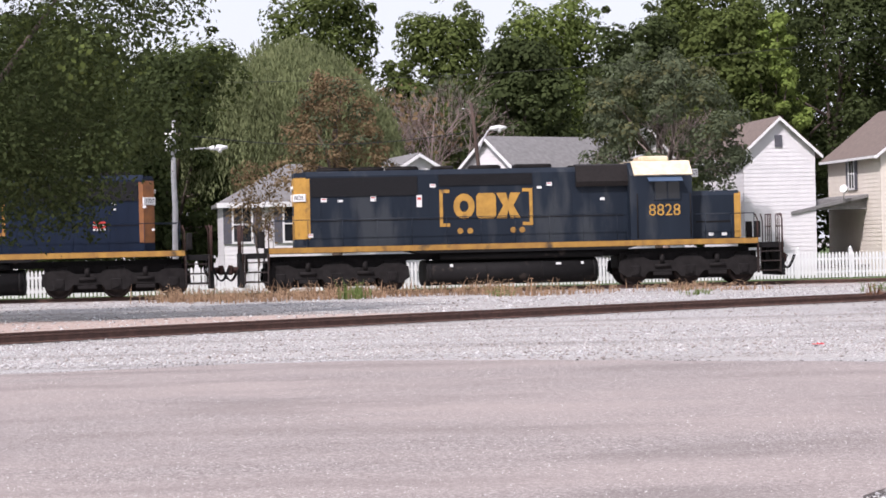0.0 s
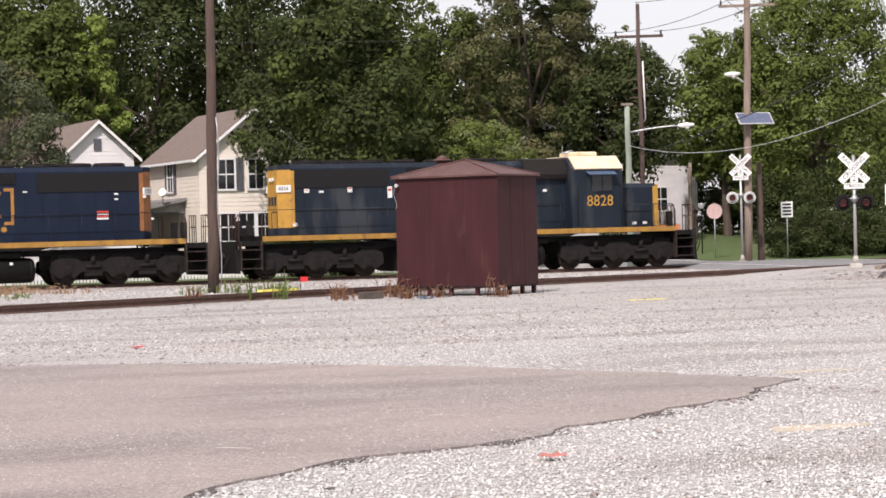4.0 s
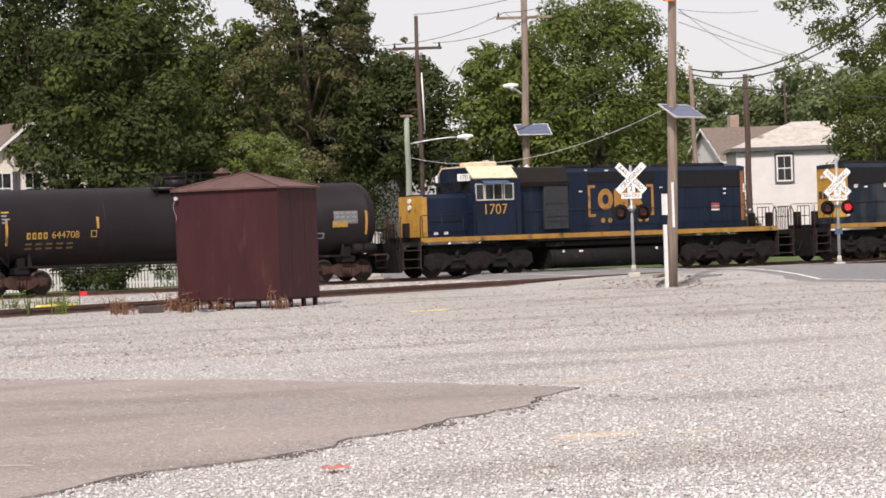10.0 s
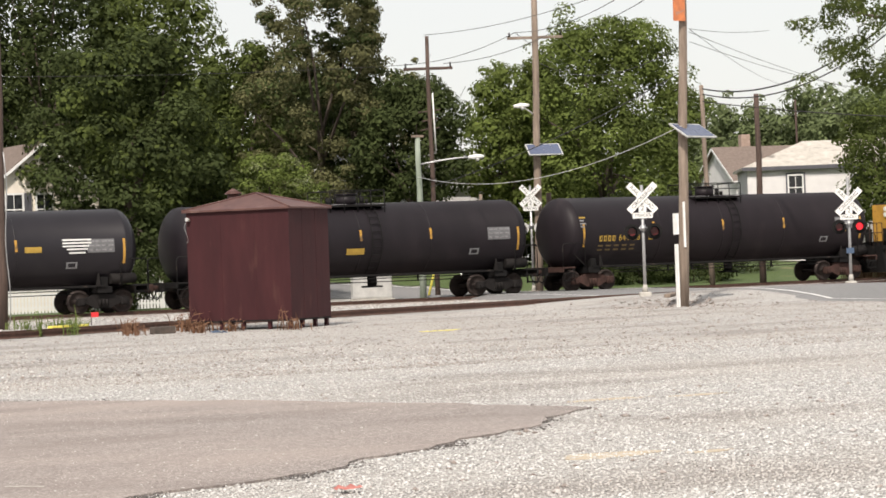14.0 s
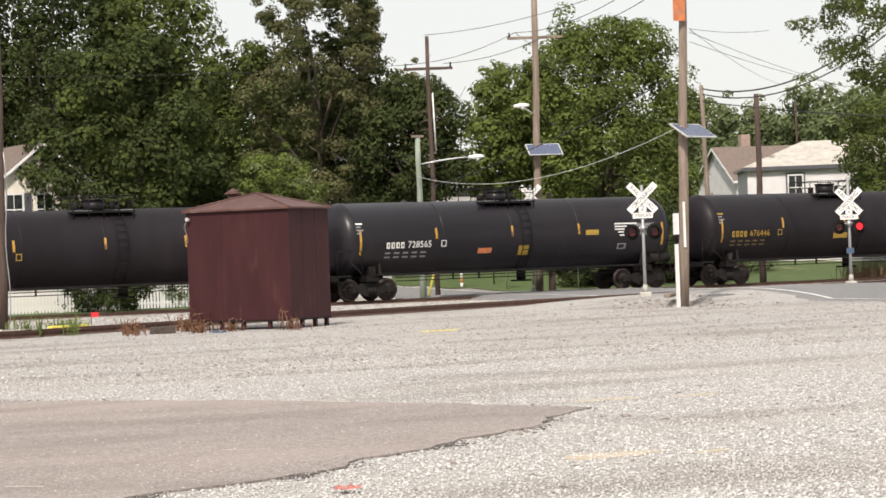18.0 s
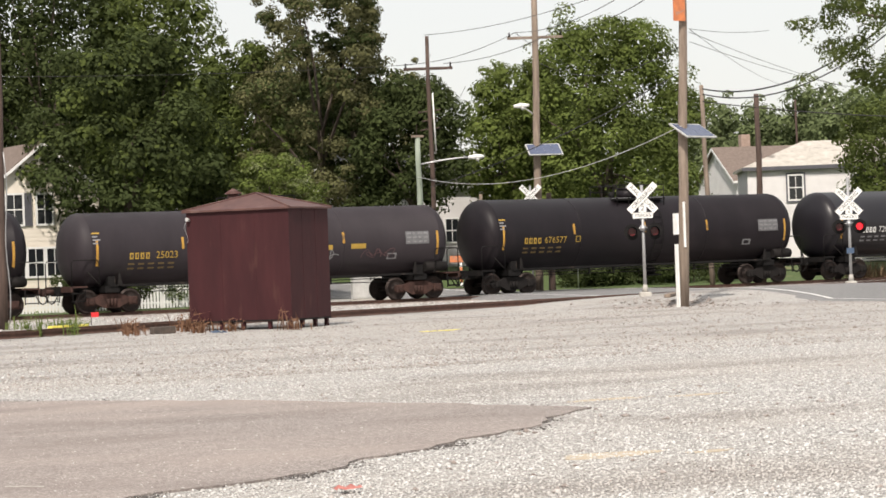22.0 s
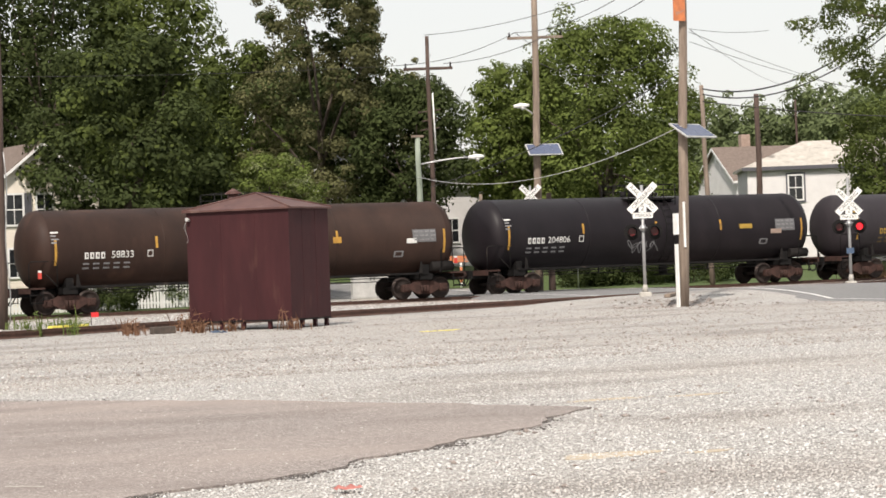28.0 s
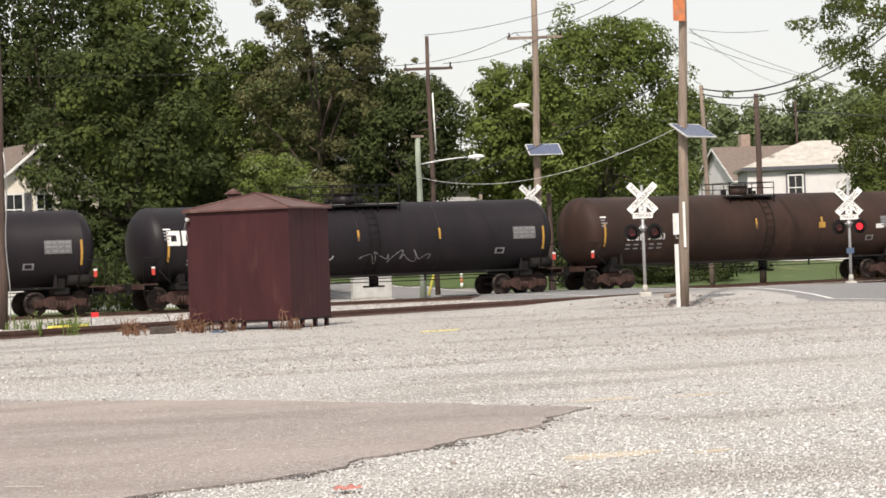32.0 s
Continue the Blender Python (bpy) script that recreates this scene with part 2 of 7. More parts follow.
M["yellowpaint"] = mat("yellow_marking_paint", (.8, .7, .12), (.6, .52, .1), 7, .7)
M["orangeplastic"] = mat("orange_sheet", (.66, .22, .08), (.4, .13, .06), 5, .6, spots=(.3, .2, .16), sscale=4, spot_at=.58)
M["bark"] = mat("tree_bark", (.12, .09, .07), (.06, .045, .036), 4, .9, bump=.7, bscale=18, stretch=(2, 2, .4))
M["twig"] = mat("bare_twigs", (.36, .28, .25), (.22, .17, .155), 4, .9)
L_ = {
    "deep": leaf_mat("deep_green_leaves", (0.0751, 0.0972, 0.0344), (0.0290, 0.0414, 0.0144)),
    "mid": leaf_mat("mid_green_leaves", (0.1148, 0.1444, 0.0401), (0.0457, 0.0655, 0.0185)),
    "bright": leaf_mat("bright_green_leaves", (0.1681, 0.2118, 0.0547), (0.0766, 0.1131, 0.0326)),
    "yellowgreen": leaf_mat("yellow_green_leaves", (0.2369, 0.3028, 0.0727), (0.1260, 0.1904, 0.0455)),
    # skyline leaves: distance haze is put into the colour, paler and bluer
    "hazy": leaf_mat("haze_tinted_leaves", (0.1709, 0.2100, 0.0961), (0.0992, 0.1313, 0.0577)),
    "willow": leaf_mat("willow_leaves", (0.2318, 0.2591, 0.1220), (0.1286, 0.1595, 0.0692)),
    "grey": leaf_mat("dull_grey_green_leaves", (.128, .152, .085), (.06, .072, .04)),
    "brown": leaf_mat("browned_leaves", (.25, .175, .095), (.13, .095, .05)),
    "olive": leaf_mat("olive_leaves", (0.1650, 0.1613, 0.0730), (0.0726, 0.0815, 0.0395)),
}


# ---- mesh helpers ----
def box(bm, x0, x1, y0, y1, z0, z1, bevel=0.0):
    v = [bm.verts.new(p) for p in ((x0, y0, z0), (x1, y0, z0), (x1, y1, z0), (x0, y1, z0), (x0, y0, z1), (x1, y0, z1), (x1, y1, z1), (x0, y1, z1))]
    f = [bm.faces.new([v[i] for i in q]) for q in ((3, 2, 1, 0), (4, 5, 6, 7), (0, 1, 5, 4), (1, 2, 6, 5), (2, 3, 7, 6), (3, 0, 4, 7))]
    if bevel:
        bmesh.ops.bevel(bm, geom=list({e for q in f for e in q.edges}), offset=bevel, segments=1, affect="EDGES")
    return bm


def tube(bm, a, b, r, r2=None, n=10, caps=True):
    a, b = Vector(a), Vector(b)
    r2 = r if r2 is None else r2
    d = (b - a).normalized()
    s = d.orthogonal().normalized()
    t = d.cross(s)
    ring = [[bm.verts.new(p + (s * math.cos(k * math.tau / n) + t * math.sin(k * math.tau / n)) * q) for k in range(n)] for p, q in ((a, r), (b, r2))]
    for k in range(n):
        f = bm.faces.new((ring[0][k], ring[0][(k + 1) % n], ring[1][(k + 1) % n], ring[1][k]))
        f.smooth = True
    if caps:
        bm.faces.new(ring[0][::-1])
        bm.faces.new(ring[1])
    return bm


def pipe(bm, pts, r, r2=None, n=8):
    """One connected tube through points, tapering from r to r2."""
    pts = [Vector(p) for p in pts]
    r2 = r if r2 is None else r2
    rings = []
    for i, p in enumerate(pts):
        d = (pts[min(i + 1, len(pts) - 1)] - pts[max(i - 1, 0)]).normalized()
        s = d.cross(Vector((0.31, 0.95, 0.05))).normalized()
        t = d.cross(s)
        q = r + (r2 - r) * i / (len(pts) - 1)
        rings.append([bm.verts.new(p + (s * math.cos(k * math.tau / n) + t * math.sin(k * math.tau / n)) * q) for k in range(n)])
    for a, b in zip(rings, rings[1:]):
        for k in range(n):
            f = bm.faces.new((a[k], a[(k + 1) % n], b[(k + 1) % n], b[k]))
            f.smooth = True
    bm.faces.new(rings[0])
    bm.faces.new(rings[-1])
    bmesh.ops.recalc_face_normals(bm, faces=bm.faces)
    return bm


def prism(bm, pts, y0, y1):
    """Extrude the (x, z) outline from y0 to y1."""
    a = [bm.verts.new((x, y0, z)) for x, z in pts]
    b = [bm.verts.new((x, y1, z)) for x, z in pts]
    bm.faces.new(a)
    bm.faces.new(b[::-1])
    for i in range(len(pts)):
        j = (i + 1) % len(pts)
        bm.faces.new((a[j], a[i], b[i], b[j]))
    bmesh.ops.recalc_face_normals(bm, faces=bm.faces)
    return bm


def prism_x(bm, pts, x0, x1):
    """Extrude the (y, z) outline from x0 to x1."""
    a = [bm.verts.new((x0, y, z)) for y, z in pts]
    b = [bm.verts.new((x1, y, z)) for y, z in pts]
    bm.faces.new(a)
    bm.faces.new(b[::-1])
    for i in range(len(pts)):
        j = (i + 1) % len(pts)
        bm.faces.new((a[j], a[i], b[i], b[j]))
    bmesh.ops.recalc_face_normals(bm, faces=bm.faces)
    return bm


def lathe_x(bm, profile, zc=0.0, n=32):
    """Turn an (x, radius) profile about the x axis at height zc."""
    rings = []
    for x, r in profile:
        rings.append([bm.verts.new((x, r * math.sin(k * math.tau / n), zc + r * math.cos(k * math.tau / n))) for k in range(n)] if r > 1e-4 else [bm.verts.new((x, 0, zc))])
    for p, q in zip(rings, rings[1:]):
        for k in range(n):
            j = (k + 1) % n
            if len(p) == 1:
                f = bm.faces.new((p[0], q[k], q[j]))
            elif len(q) == 1:
                f = bm.faces.new((p[k], q[0], p[j]))
            else:
                f = bm.faces.new((p[k], q[k], q[j], p[j]))
            f.smooth = True
    bmesh.ops.recalc_face_normals(bm, faces=bm.faces)
    return bm


def prism_z(bm, pts, z0, z1):
    """Extrude the (x, y) outline from z0 to z1."""
    a = [bm.verts.new((x, y, z0)) for x, y in pts]
    b = [bm.verts.new((x, y, z1)) for x, y in pts]
    bm.faces.new(a[::-1])
    bm.faces.new(b)
    for i in range(len(pts)):
        j = (i + 1) % len(pts)
        bm.faces.new((a[i], a[j], b[j], b[i]))
    bmesh.ops.recalc_face_normals(bm, faces=bm.faces)
    return bm


def B():
    return bmesh.new()


def part(name, bm, material, parent=None, label=""):
    me = bpy.data.meshes.new(name)
    bm.to_mesh(me)
    bm.free()
    me.materials.append(material)
    ob = new(name, me)
    if parent is not None:
        ob.parent = parent
    return tagged(ob, label)


def share(name, me, parent, loc=(0, 0, 0), label=""):
    ob = new(name, me)
    ob.parent = parent
    ob.location = loc
    return tagged(ob, label)


def thing(name, label, category, m=None, group="", kind=""):
    ob = new(name)
    ob.empty_display_size = 0.3
    if m is not None:
        ob.matrix_world = m
    return tagged(ob, label, category, group, kind)


def raw(name, verts, faces, material, parent=None, smooth=False):
    me = bpy.data.meshes.new(name)
    me.from_pydata(verts, [], faces)
    me.materials.append(material)
    if smooth:
        me.polygons.foreach_set("use_smooth", [True] * len(me.polygons))
    ob = new(name, me)
    if parent is not None:
        ob.parent = parent
    return ob


def letters(text, size):
    """Outline mesh of a text: vertices (u, v) and faces."""
    cu = bpy.data.curves.new("letters", "FONT")
    cu.body, cu.size, cu.resolution_u = text, size, 3
    cu.align_x, cu.align_y = "CENTER", "CENTER"
    ob = bpy.data.objects.new("letters", cu)
    me = bpy.data.meshes.new_from_object(ob)
    vs = [tuple(v.co) for v in me.vertices]
    fs = [tuple(p.vertices) for p in me.polygons]
    bpy.data.objects.remove(ob)
    bpy.data.curves.remove(cu)
    bpy.data.meshes.remove(me)
    return vs, fs


# ---- ground ----
def berm(x, y):
    """Height of the ground: flat lot, a low bank at the road crossing, long slow swells."""
    d = math.hypot((x - 51) / 11.0, (y - 71.5) / 6.5)
    u, v = [min(1.0, max(0.0, q)) for q in ((y - 103) / 23, (x - 45) / 9)]
    rise = 1.3 * u * u * (3 - 2 * u) * v * v * (3 - 2 * v)     # the land climbs beyond the crossing
    return rise + (0.36 * max(0.0, 1 - d * d) ** 0.8 if d < 1 else 0.0)


NEAR_RAIL = [(-60, -20), (-30, 22), (-12, 40.5), (-2.5, 49.5), (7, 57.0), (20, 65.3), (35, 73.0), (47.5, 77.9), (65, 83.0), (85, 86.2), (110, 86.9), (260, 86.9)]


def smooth_line(pts, step):
    """A smooth line through points in the plan, as points about step metres apart."""
    out = []
    p = [Vector(q) for q in pts]
    p = [2 * p[0] - p[1]] + p + [2 * p[-1] - p[-2]]
    for i in range(1, len(p) - 2):
        k = max(2, int((p[i + 1] - p[i]).length / step))
        for j in range(k):
            t = j / k
            out.append(0.5 * (2 * p[i] + (p[i + 1] - p[i - 1]) * t + (2 * p[i - 1] - 5 * p[i] + 4 * p[i + 1] - p[i + 2]) * t * t + (3 * p[i] - p[i - 1] - 3 * p[i + 1] + p[i + 2]) * t ** 3))
    out.append(p[-2])
    return out


def build_ground():
    xs = sorted(set([-3000, -800, -250, -120] + list(range(-60, 20, 8)) + [20 + i * 1.5 for i in range(47)] + [100, 120, 150, 200, 300, 800, 3000]))
    ys = sorted(set([-3000, -600, -150, -40, 0, 15, 30, 45] + [50 + i * 1.5 for i in range(34)] + [102 + i * 2.5 for i in range(12)] + [150, 200, 400, 1000, 4000]))
    vs = [(x, y, berm(x, y)) for y in ys for x in xs]
    nx = len(xs)
    fs = [(j * nx + i, j * nx + i + 1, (j + 1) * nx + i + 1, (j + 1) * nx + i) for j in range(len(ys) - 1) for i in range(nx - 1)]
    tagged(raw("ground", vs, fs, M["lot"], smooth=True), "pale grey gravel lot, worn and dusty, flat", "ground", kind="structure")


build_ground()


def sheet(name, outline, z, material, label, thick=0.03, wob=0.0, step=0.5, seed=1, cat="ground"):
    """A flat slab on the ground within an outline in the plan."""
    r = random.Random(seed)
    pts = []
    n = len(outline)
    for i in range(n):
        a, b = Vector(outline[i]), Vector(outline[(i + 1) % n])
        k = max(1, min(60, int((b - a).length / step)))
        nrm = Vector((-(b - a).y, (b - a).x)).normalized()
        for j in range(k):
            pts.append(a.lerp(b, j / k) + nrm * (r.uniform(-wob, wob) if j else 0))
    bm = B()
    top = [bm.verts.new((p.x, p.y, z)) for p in pts]
    bot = [bm.verts.new((p.x, p.y, z - thick)) for p in pts]
    bm.faces.new(top)
    for i in range(len(pts)):
        bm.faces.new((top[i], bot[i], bot[(i + 1) % len(pts)], top[(i + 1) % len(pts)]))
    bmesh.ops.triangulate(bm, faces=[f for f in bm.faces if len(f.verts) > 4])
    bmesh.ops.recalc_face_normals(bm, faces=bm.faces)
    return tagged(part(name, bm, material), label, cat, kind="structure")


sheet("pavement", [(-14, 9), (1.2, 10), (5.0, 16.3), (6.6, 17.9), (8.1, 18.5), (10.6, 20.5), (12.3, 21.75), (13.0, 22.6), (14.0, 23.7), (14.35, 23.95), (14.1, 24.9), (13.7, 26.5), (12.6, 29.5), (10.4, 33), (7.1, 35.7), (4.0, 37.7), (1.5, 37.9), (-1.0, 36.9), (-6, 35), (-14, 33)],
      0.02, M["asphalt"], "worn grey asphalt drive with ragged gravelly edges", wob=0.12, step=0.35)

# road over the crossing
ROAD = [(44, 22), (48, 50), (50.5, 60), (52.5, 72), (53.4, 84), (54.0, 92), (54.6, 100), (54.4, 107), (51, 113.5), (44, 118.5), (30, 121)]


def ribbon(name, line, w, zf, material, label, thick=0.04):
    pts = smooth_line(line, 1.5)
    bm = B()
    rows = []
    for i, p in enumerate(pts):
        d = (pts[min(i + 1, len(pts) - 1)] - pts[max(i - 1, 0)]).normalized()
        n = Vector((-d.y, d.x))
        rows.append([bm.verts.new((*(p + n * o), zf(*(p + n * o)) if abs(o) <= w / 2 else -.03)) for o in (w / 2 + 1.2, w / 2, w / 4, 0, -w / 4, -w / 2, -w / 2 - 1.2)])
    for a, b in zip(rows, rows[1:]):
        for k in range(6):
            f = bm.faces.new((a[k], a[k + 1], b[k + 1], b[k]))
            f.smooth = True
    bmesh.ops.recalc_face_normals(bm, faces=bm.faces)
    return tagged(part(name, bm, material), label, "road", kind="structure")


def road_z(x, y):
    up = 0.17 * max(0.0, 1 - ((y - 92.3) / 14) ** 2)
    return max(berm(x, y), up) + 0.03


ribbon("road", ROAD, 7.4, road_z, M["road"], "grey asphalt road crossing the railway tracks")
for off in (3.35, -3.3):
    pts = smooth_line(ROAD, 1.5)
    bm = B()
    rows = []
    for i, p in enumerate(pts):
        d = (pts[min(i + 1, len(pts) - 1)] - pts[max(i - 1, 0)]).normalized()
        n = Vector((-d.y, d.x))
        rows.append([bm.verts.new((*(p + n * o), road_z(*(p + n * o)) + 0.006)) for o in (off + .07, off - .07)])
    for a, b in zip(rows, rows[1:]):
        bm.faces.new((a[0], a[1], b[1], b[0]))
    tagged(part("road_line", bm, M["white"]), "worn white painted road edge line", "marking", kind="structure")

sheet("lawn", [(-60, 98.5), (44.5, 98.5), (45.5, 106), (40, 112), (-60, 112)], 0.04, M["grass"], "green lawn around the houses beyond the tracks", step=3)


def verge():
    """The grass beyond the tracks, on the rising land, up to the road's edge."""
    road = smooth_line(ROAD, 1.5)
    vs, fs, at = [], [], {}
    for j in range(68):
        for i in range(90):
            cx, cy = 42 + i * 1.2, 97.6 + j * 1.2
            c = Vector((cx + .6, cy + .6))
            if (c.y < 116 and c.x < 57) or c.y < track_line(c.x) + 3.2 or min((q - c).length for q in road) < 4.4:
                continue
            ring = []
            for k in ((i, j), (i + 1, j), (i + 1, j + 1), (i, j + 1)):
                if k not in at:
                    at[k] = len(vs)
                    x, y = 42 + k[0] * 1.2, 97.6 + k[1] * 1.2
                    vs.append((x, y, berm(x, y) + .035))
                ring.append(at[k])
            fs.append(tuple(ring))
    tagged(raw("lawn", vs, fs, M["grass"], smooth=True), "mown green grass verge beyond the tracks", "ground", kind="structure")


def track_line(x):
    return 92.33 + .0006 * min(max(0.0, x - 14), 90.0) ** 2


verge()

# ---- tracks ----
YC, RAIL_TOP = 92.33, 0.15


def track_y(x):
    """The main track runs straight, then bends slowly away beyond the houses."""
    return track_line(x) + max(0.0, x - 104) * .108


def track_turn(x):
    return math.degrees(math.atan(.0012 * min(max(0.0, x - 14), 90.0)))


MAIN = [Vector((x, track_y(x))) for x in [-200, -100, -40] + [k * 2.0 for k in range(-10, 60)] + [140, 180, 260]]


def swept(name, line, section, material, parent=None, label=""):
    """Sweep a (y, z) section along a line in the plan."""
    bm = B()
    prev = None
    for i, p in enumerate(line):
        d = (line[min(i + 1, len(line) - 1)] - line[max(i - 1, 0)]).normalized()
        n = Vector((-d.y, d.x))
        ring = [bm.verts.new((*(p + n * y), z)) for y, z in section]
        if prev:
            for k in range(len(section)):
                bm.faces.new((prev[k], prev[(k + 1) % len(section)], ring[(k + 1) % len(section)], ring[k]))
        prev = ring
    bmesh.ops.recalc_face_normals(bm, faces=bm.faces)
    return part(name, bm, material, parent, label)


tagged(swept("track_bed", MAIN, [(-2.6, -.05), (-1.9, .03), (1.9, .03), (2.6, -.05)], M["ballast"]), "stained grey ballast bed under the main track", "ballast", kind="structure")


def rail_section(off, lift):
    return [(off + y, lift + z) for y, z in ((-.07, 0), (.07, 0), (.07, .015), (.012, .035), (.012, .12), (.036, .13), (.036, .165), (-.036, .165), (-.036, .13), (-.012, .12), (-.012, .035), (-.07, .015))]


main = thing("railway_track", "main railway track with rusty rails on ballast", "track", kind="structure")
for side in (-.7525, .7525):
    swept("rail", MAIN, rail_section(side, RAIL_TOP - .165), M["rail"], main, "rusty steel rail")
bm = B()
box(bm, -.12, .12, -1.3, 1.3, -.14, .0, 0.012)
tie_me = bpy.data.meshes.new("tie")
bm.to_mesh(tie_me)
bm.free()
tie_me.materials.append(M["tie"])
for i in range(165):
    x = -14 + i * 0.54
    share("tie", tie_me, main, (x, track_y(x), 0.055)).rotation_euler = (0, 0, radians(track_turn(x)))

spur = thing("railway_track", "curved side track with rusty rails half sunk in gravel", "track", kind="structure")
line = smooth_line(NEAR_RAIL, 1.2)


for side in (0, 1.505):
    swept("rail", line, rail_section(side, .01), M["rail"], spur, "rusty steel rail")
for i in range(1, len(line) - 1):
    p, d = line[i], (line[i + 1] - line[i - 1]).normalized()
    if -30 < p.x < 75:
        for k in (0, .5):
            q = p.lerp(line[i + 1], k) + Vector((-d.y, d.x)) * .75
            o = share("tie", tie_me, spur, (q.x, q.y, 0.0))
            o.rotation_euler = (0, 0, math.atan2(d.y, d.x))

# ---- train ----
def run(t):
    """How far the train has gone since the start."""
    s = t / 10
    return 63.7773 * s + 0.4975 * s ** 2 - 0.4357 * s ** 3 + 0.0698 * s ** 4


MOVERS, WHEELS = [], []


def wheel_mesh(r, half=0.7525):
    bm = B()
    for s in (-1, 1):
        y = s * half
        prof = [(-.07, .0), (-.07, r * .98), (-.055, r + .025), (-.03, r + .025), (-.025, r), (.065, r * .985), (.065, r * .82), (.03, r * .78), (.02, r * .35), (.07, r * .28), (.07, 0)]
        rings = []
        n = 28
        for x, q in prof:
            rings.append([bm.verts.new((q * math.cos(k * math.tau / n), y + s * x, q * math.sin(k * math.tau / n))) for k in range(n)])
        for a, b in zip(rings, rings[1:]):
            for k in range(n):
                f = bm.faces.new((a[k], a[(k + 1) % n], b[(k + 1) % n], b[k]))
                f.smooth = True
    tube(bm, (0, -1.05, 0), (0, 1.05, 0), .085, n=10)
    bmesh.ops.remove_doubles(bm, verts=bm.verts, dist=1e-5)
    bmesh.ops.recalc_face_normals(bm, faces=bm.faces)
    me = bpy.data.meshes.new("wheelset")
    bm.to_mesh(me)
    bm.free()
    me.materials.append(M["wheel"])
    return me


WHEEL_LOCO, WHEEL_CAR = wheel_mesh(.508), wheel_mesh(.457)


def loco_truck(parent, x):
    bm = B()
    for s in (-1, 1):
        y0, y1 = (-1.2, -1.02) if s < 0 else (1.02, 1.2)
        prism(bm, [(-2.7, .5), (-2.66, .9), (-2.35, 1.04), (-1.75, 1.04), (-1.5, .9), (-.6, .9), (-.4, 1.06), (.4, 1.06), (.6, .9), (1.5, .9), (1.75, 1.04), (2.35, 1.04), (2.66, .9), (2.7, .5), (2.4, .3), (1.75, .3), (1.55, .5), (.55, .5), (.35, .3), (-.35, .3), (-.55, .5), (-1.55, .5), (-1.75, .3), (-2.4, .3)], y0, y1)
        for ax in (-2.07, 0, 2.07):
            box(bm, ax - .2, ax + .2, s * 1.14 - .1, s * 1.14 + .1, .33, .72, .03)
            tube(bm, (ax, s * 1.2, .508), (ax, s * 1.3, .508), .11, n=10)
        for ax in (-1.05, 1.05):
            box(bm, ax - .35, ax + .35, s * 1.2 - .05, s * 1.2 + .05, .34, .48, .02)
            tube(bm, (ax - .3, s * 1.22, .7), (ax + .3, s * 1.22, .7), .07, n=8)
            tube(bm, (ax, s * 1.16, .8), (ax, s * 1.16, 1.12), .1, n=8)
    for ax in (-2.07, 0, 2.07):
        for s in (-1, 1):
            box(bm, ax - .34, ax + .34, s * 1.0 - .1, s * 1.0 + .1, .72, 1.16, .04)
    box(bm, -2.6, 2.6, -.95, .95, .62, 1.2)
    box(bm, -2.3, 2.3, -.6, .6, .2, .7)
    tr = part("truck", bm, M["truck"], parent, "grimy grey six-wheel locomotive truck")
    tr.location = (x, 0, 0)
    for ax in (-2.07, 0, 2.07):
        WHEELS.append((share("wheelset", WHEEL_LOCO, tr, (ax, 0, .508)), ax, .508))
    return tr


def plate(bm, pts, y):
    """A thin convex painted plate in the (x, z) plane."""
    a = [bm.verts.new((x, y - .006, z)) for x, z in pts]
    b = [bm.verts.new((x, y, z)) for x, z in pts]
    bm.faces.new(a)
    bm.faces.new(b[::-1])
    for i in range(len(pts)):
        j = (i + 1) % len(pts)
        bm.faces.new((a[j], a[i], b[i], b[j]))


def emblem_block(bm, kind, c, f, z0, z1, y):
    """A plain heavy painted shape: a ring, a rounded block or a waisted block."""
    zm, h = (z0 + z1) / 2, (z1 - z0) / 2
    q = h * 2 / 5
    if kind == 0:
        an = [math.tau * i / 16 for i in range(17)]
        quads = [[(.4 * math.cos(s), h * math.sin(s)), (.4 * math.cos(t), h * math.sin(t)), (.17 * math.cos(t), h * .45 * math.sin(t)), (.17 * math.cos(s), h * .45 * math.sin(s))] for s, t in zip(an, an[1:])]
    elif kind == 1:
        quads = [[(-.28, -h), (.28, -h), (.37, -h + q * .6), (.37, h - q * .6), (.28, h), (-.28, h), (-.37, h - q * .6), (-.37, -h + q * .6)]]
    else:
        k = .35 * h
        quads = [[(-.46, h), (-.08, h), (0, k), (-.19, 0)], [(.46, h), (.08, h), (0, k), (.19, 0)], [(-.46, -h), (-.08, -h), (0, -k), (-.19, 0)], [(.46, -h), (.08, -h), (0, -k), (.19, 0)], [(-.19, 0), (0, k), (.19, 0), (0, -k)]]
    for g in quads:
        plate(bm, [(c + f * u, zm + v) for u, v in g], y)
    bmesh.ops.remove_doubles(bm, verts=bm.verts, dist=1e-4)
    bmesh.ops.recalc_face_normals(bm, faces=bm.faces)


def flat_text(name, text, size, x, y, z, material, parent, label="", flip=False):
    vs, fs = letters(text, size)
    if flip:
        vs = [(x - u, y, z + v) for u, v, _ in vs]
    else:
        vs = [(x + u, y, z + v) for u, v, _ in vs]
    ob = raw(name, vs, fs, material, parent)
    return tagged(ob, label)


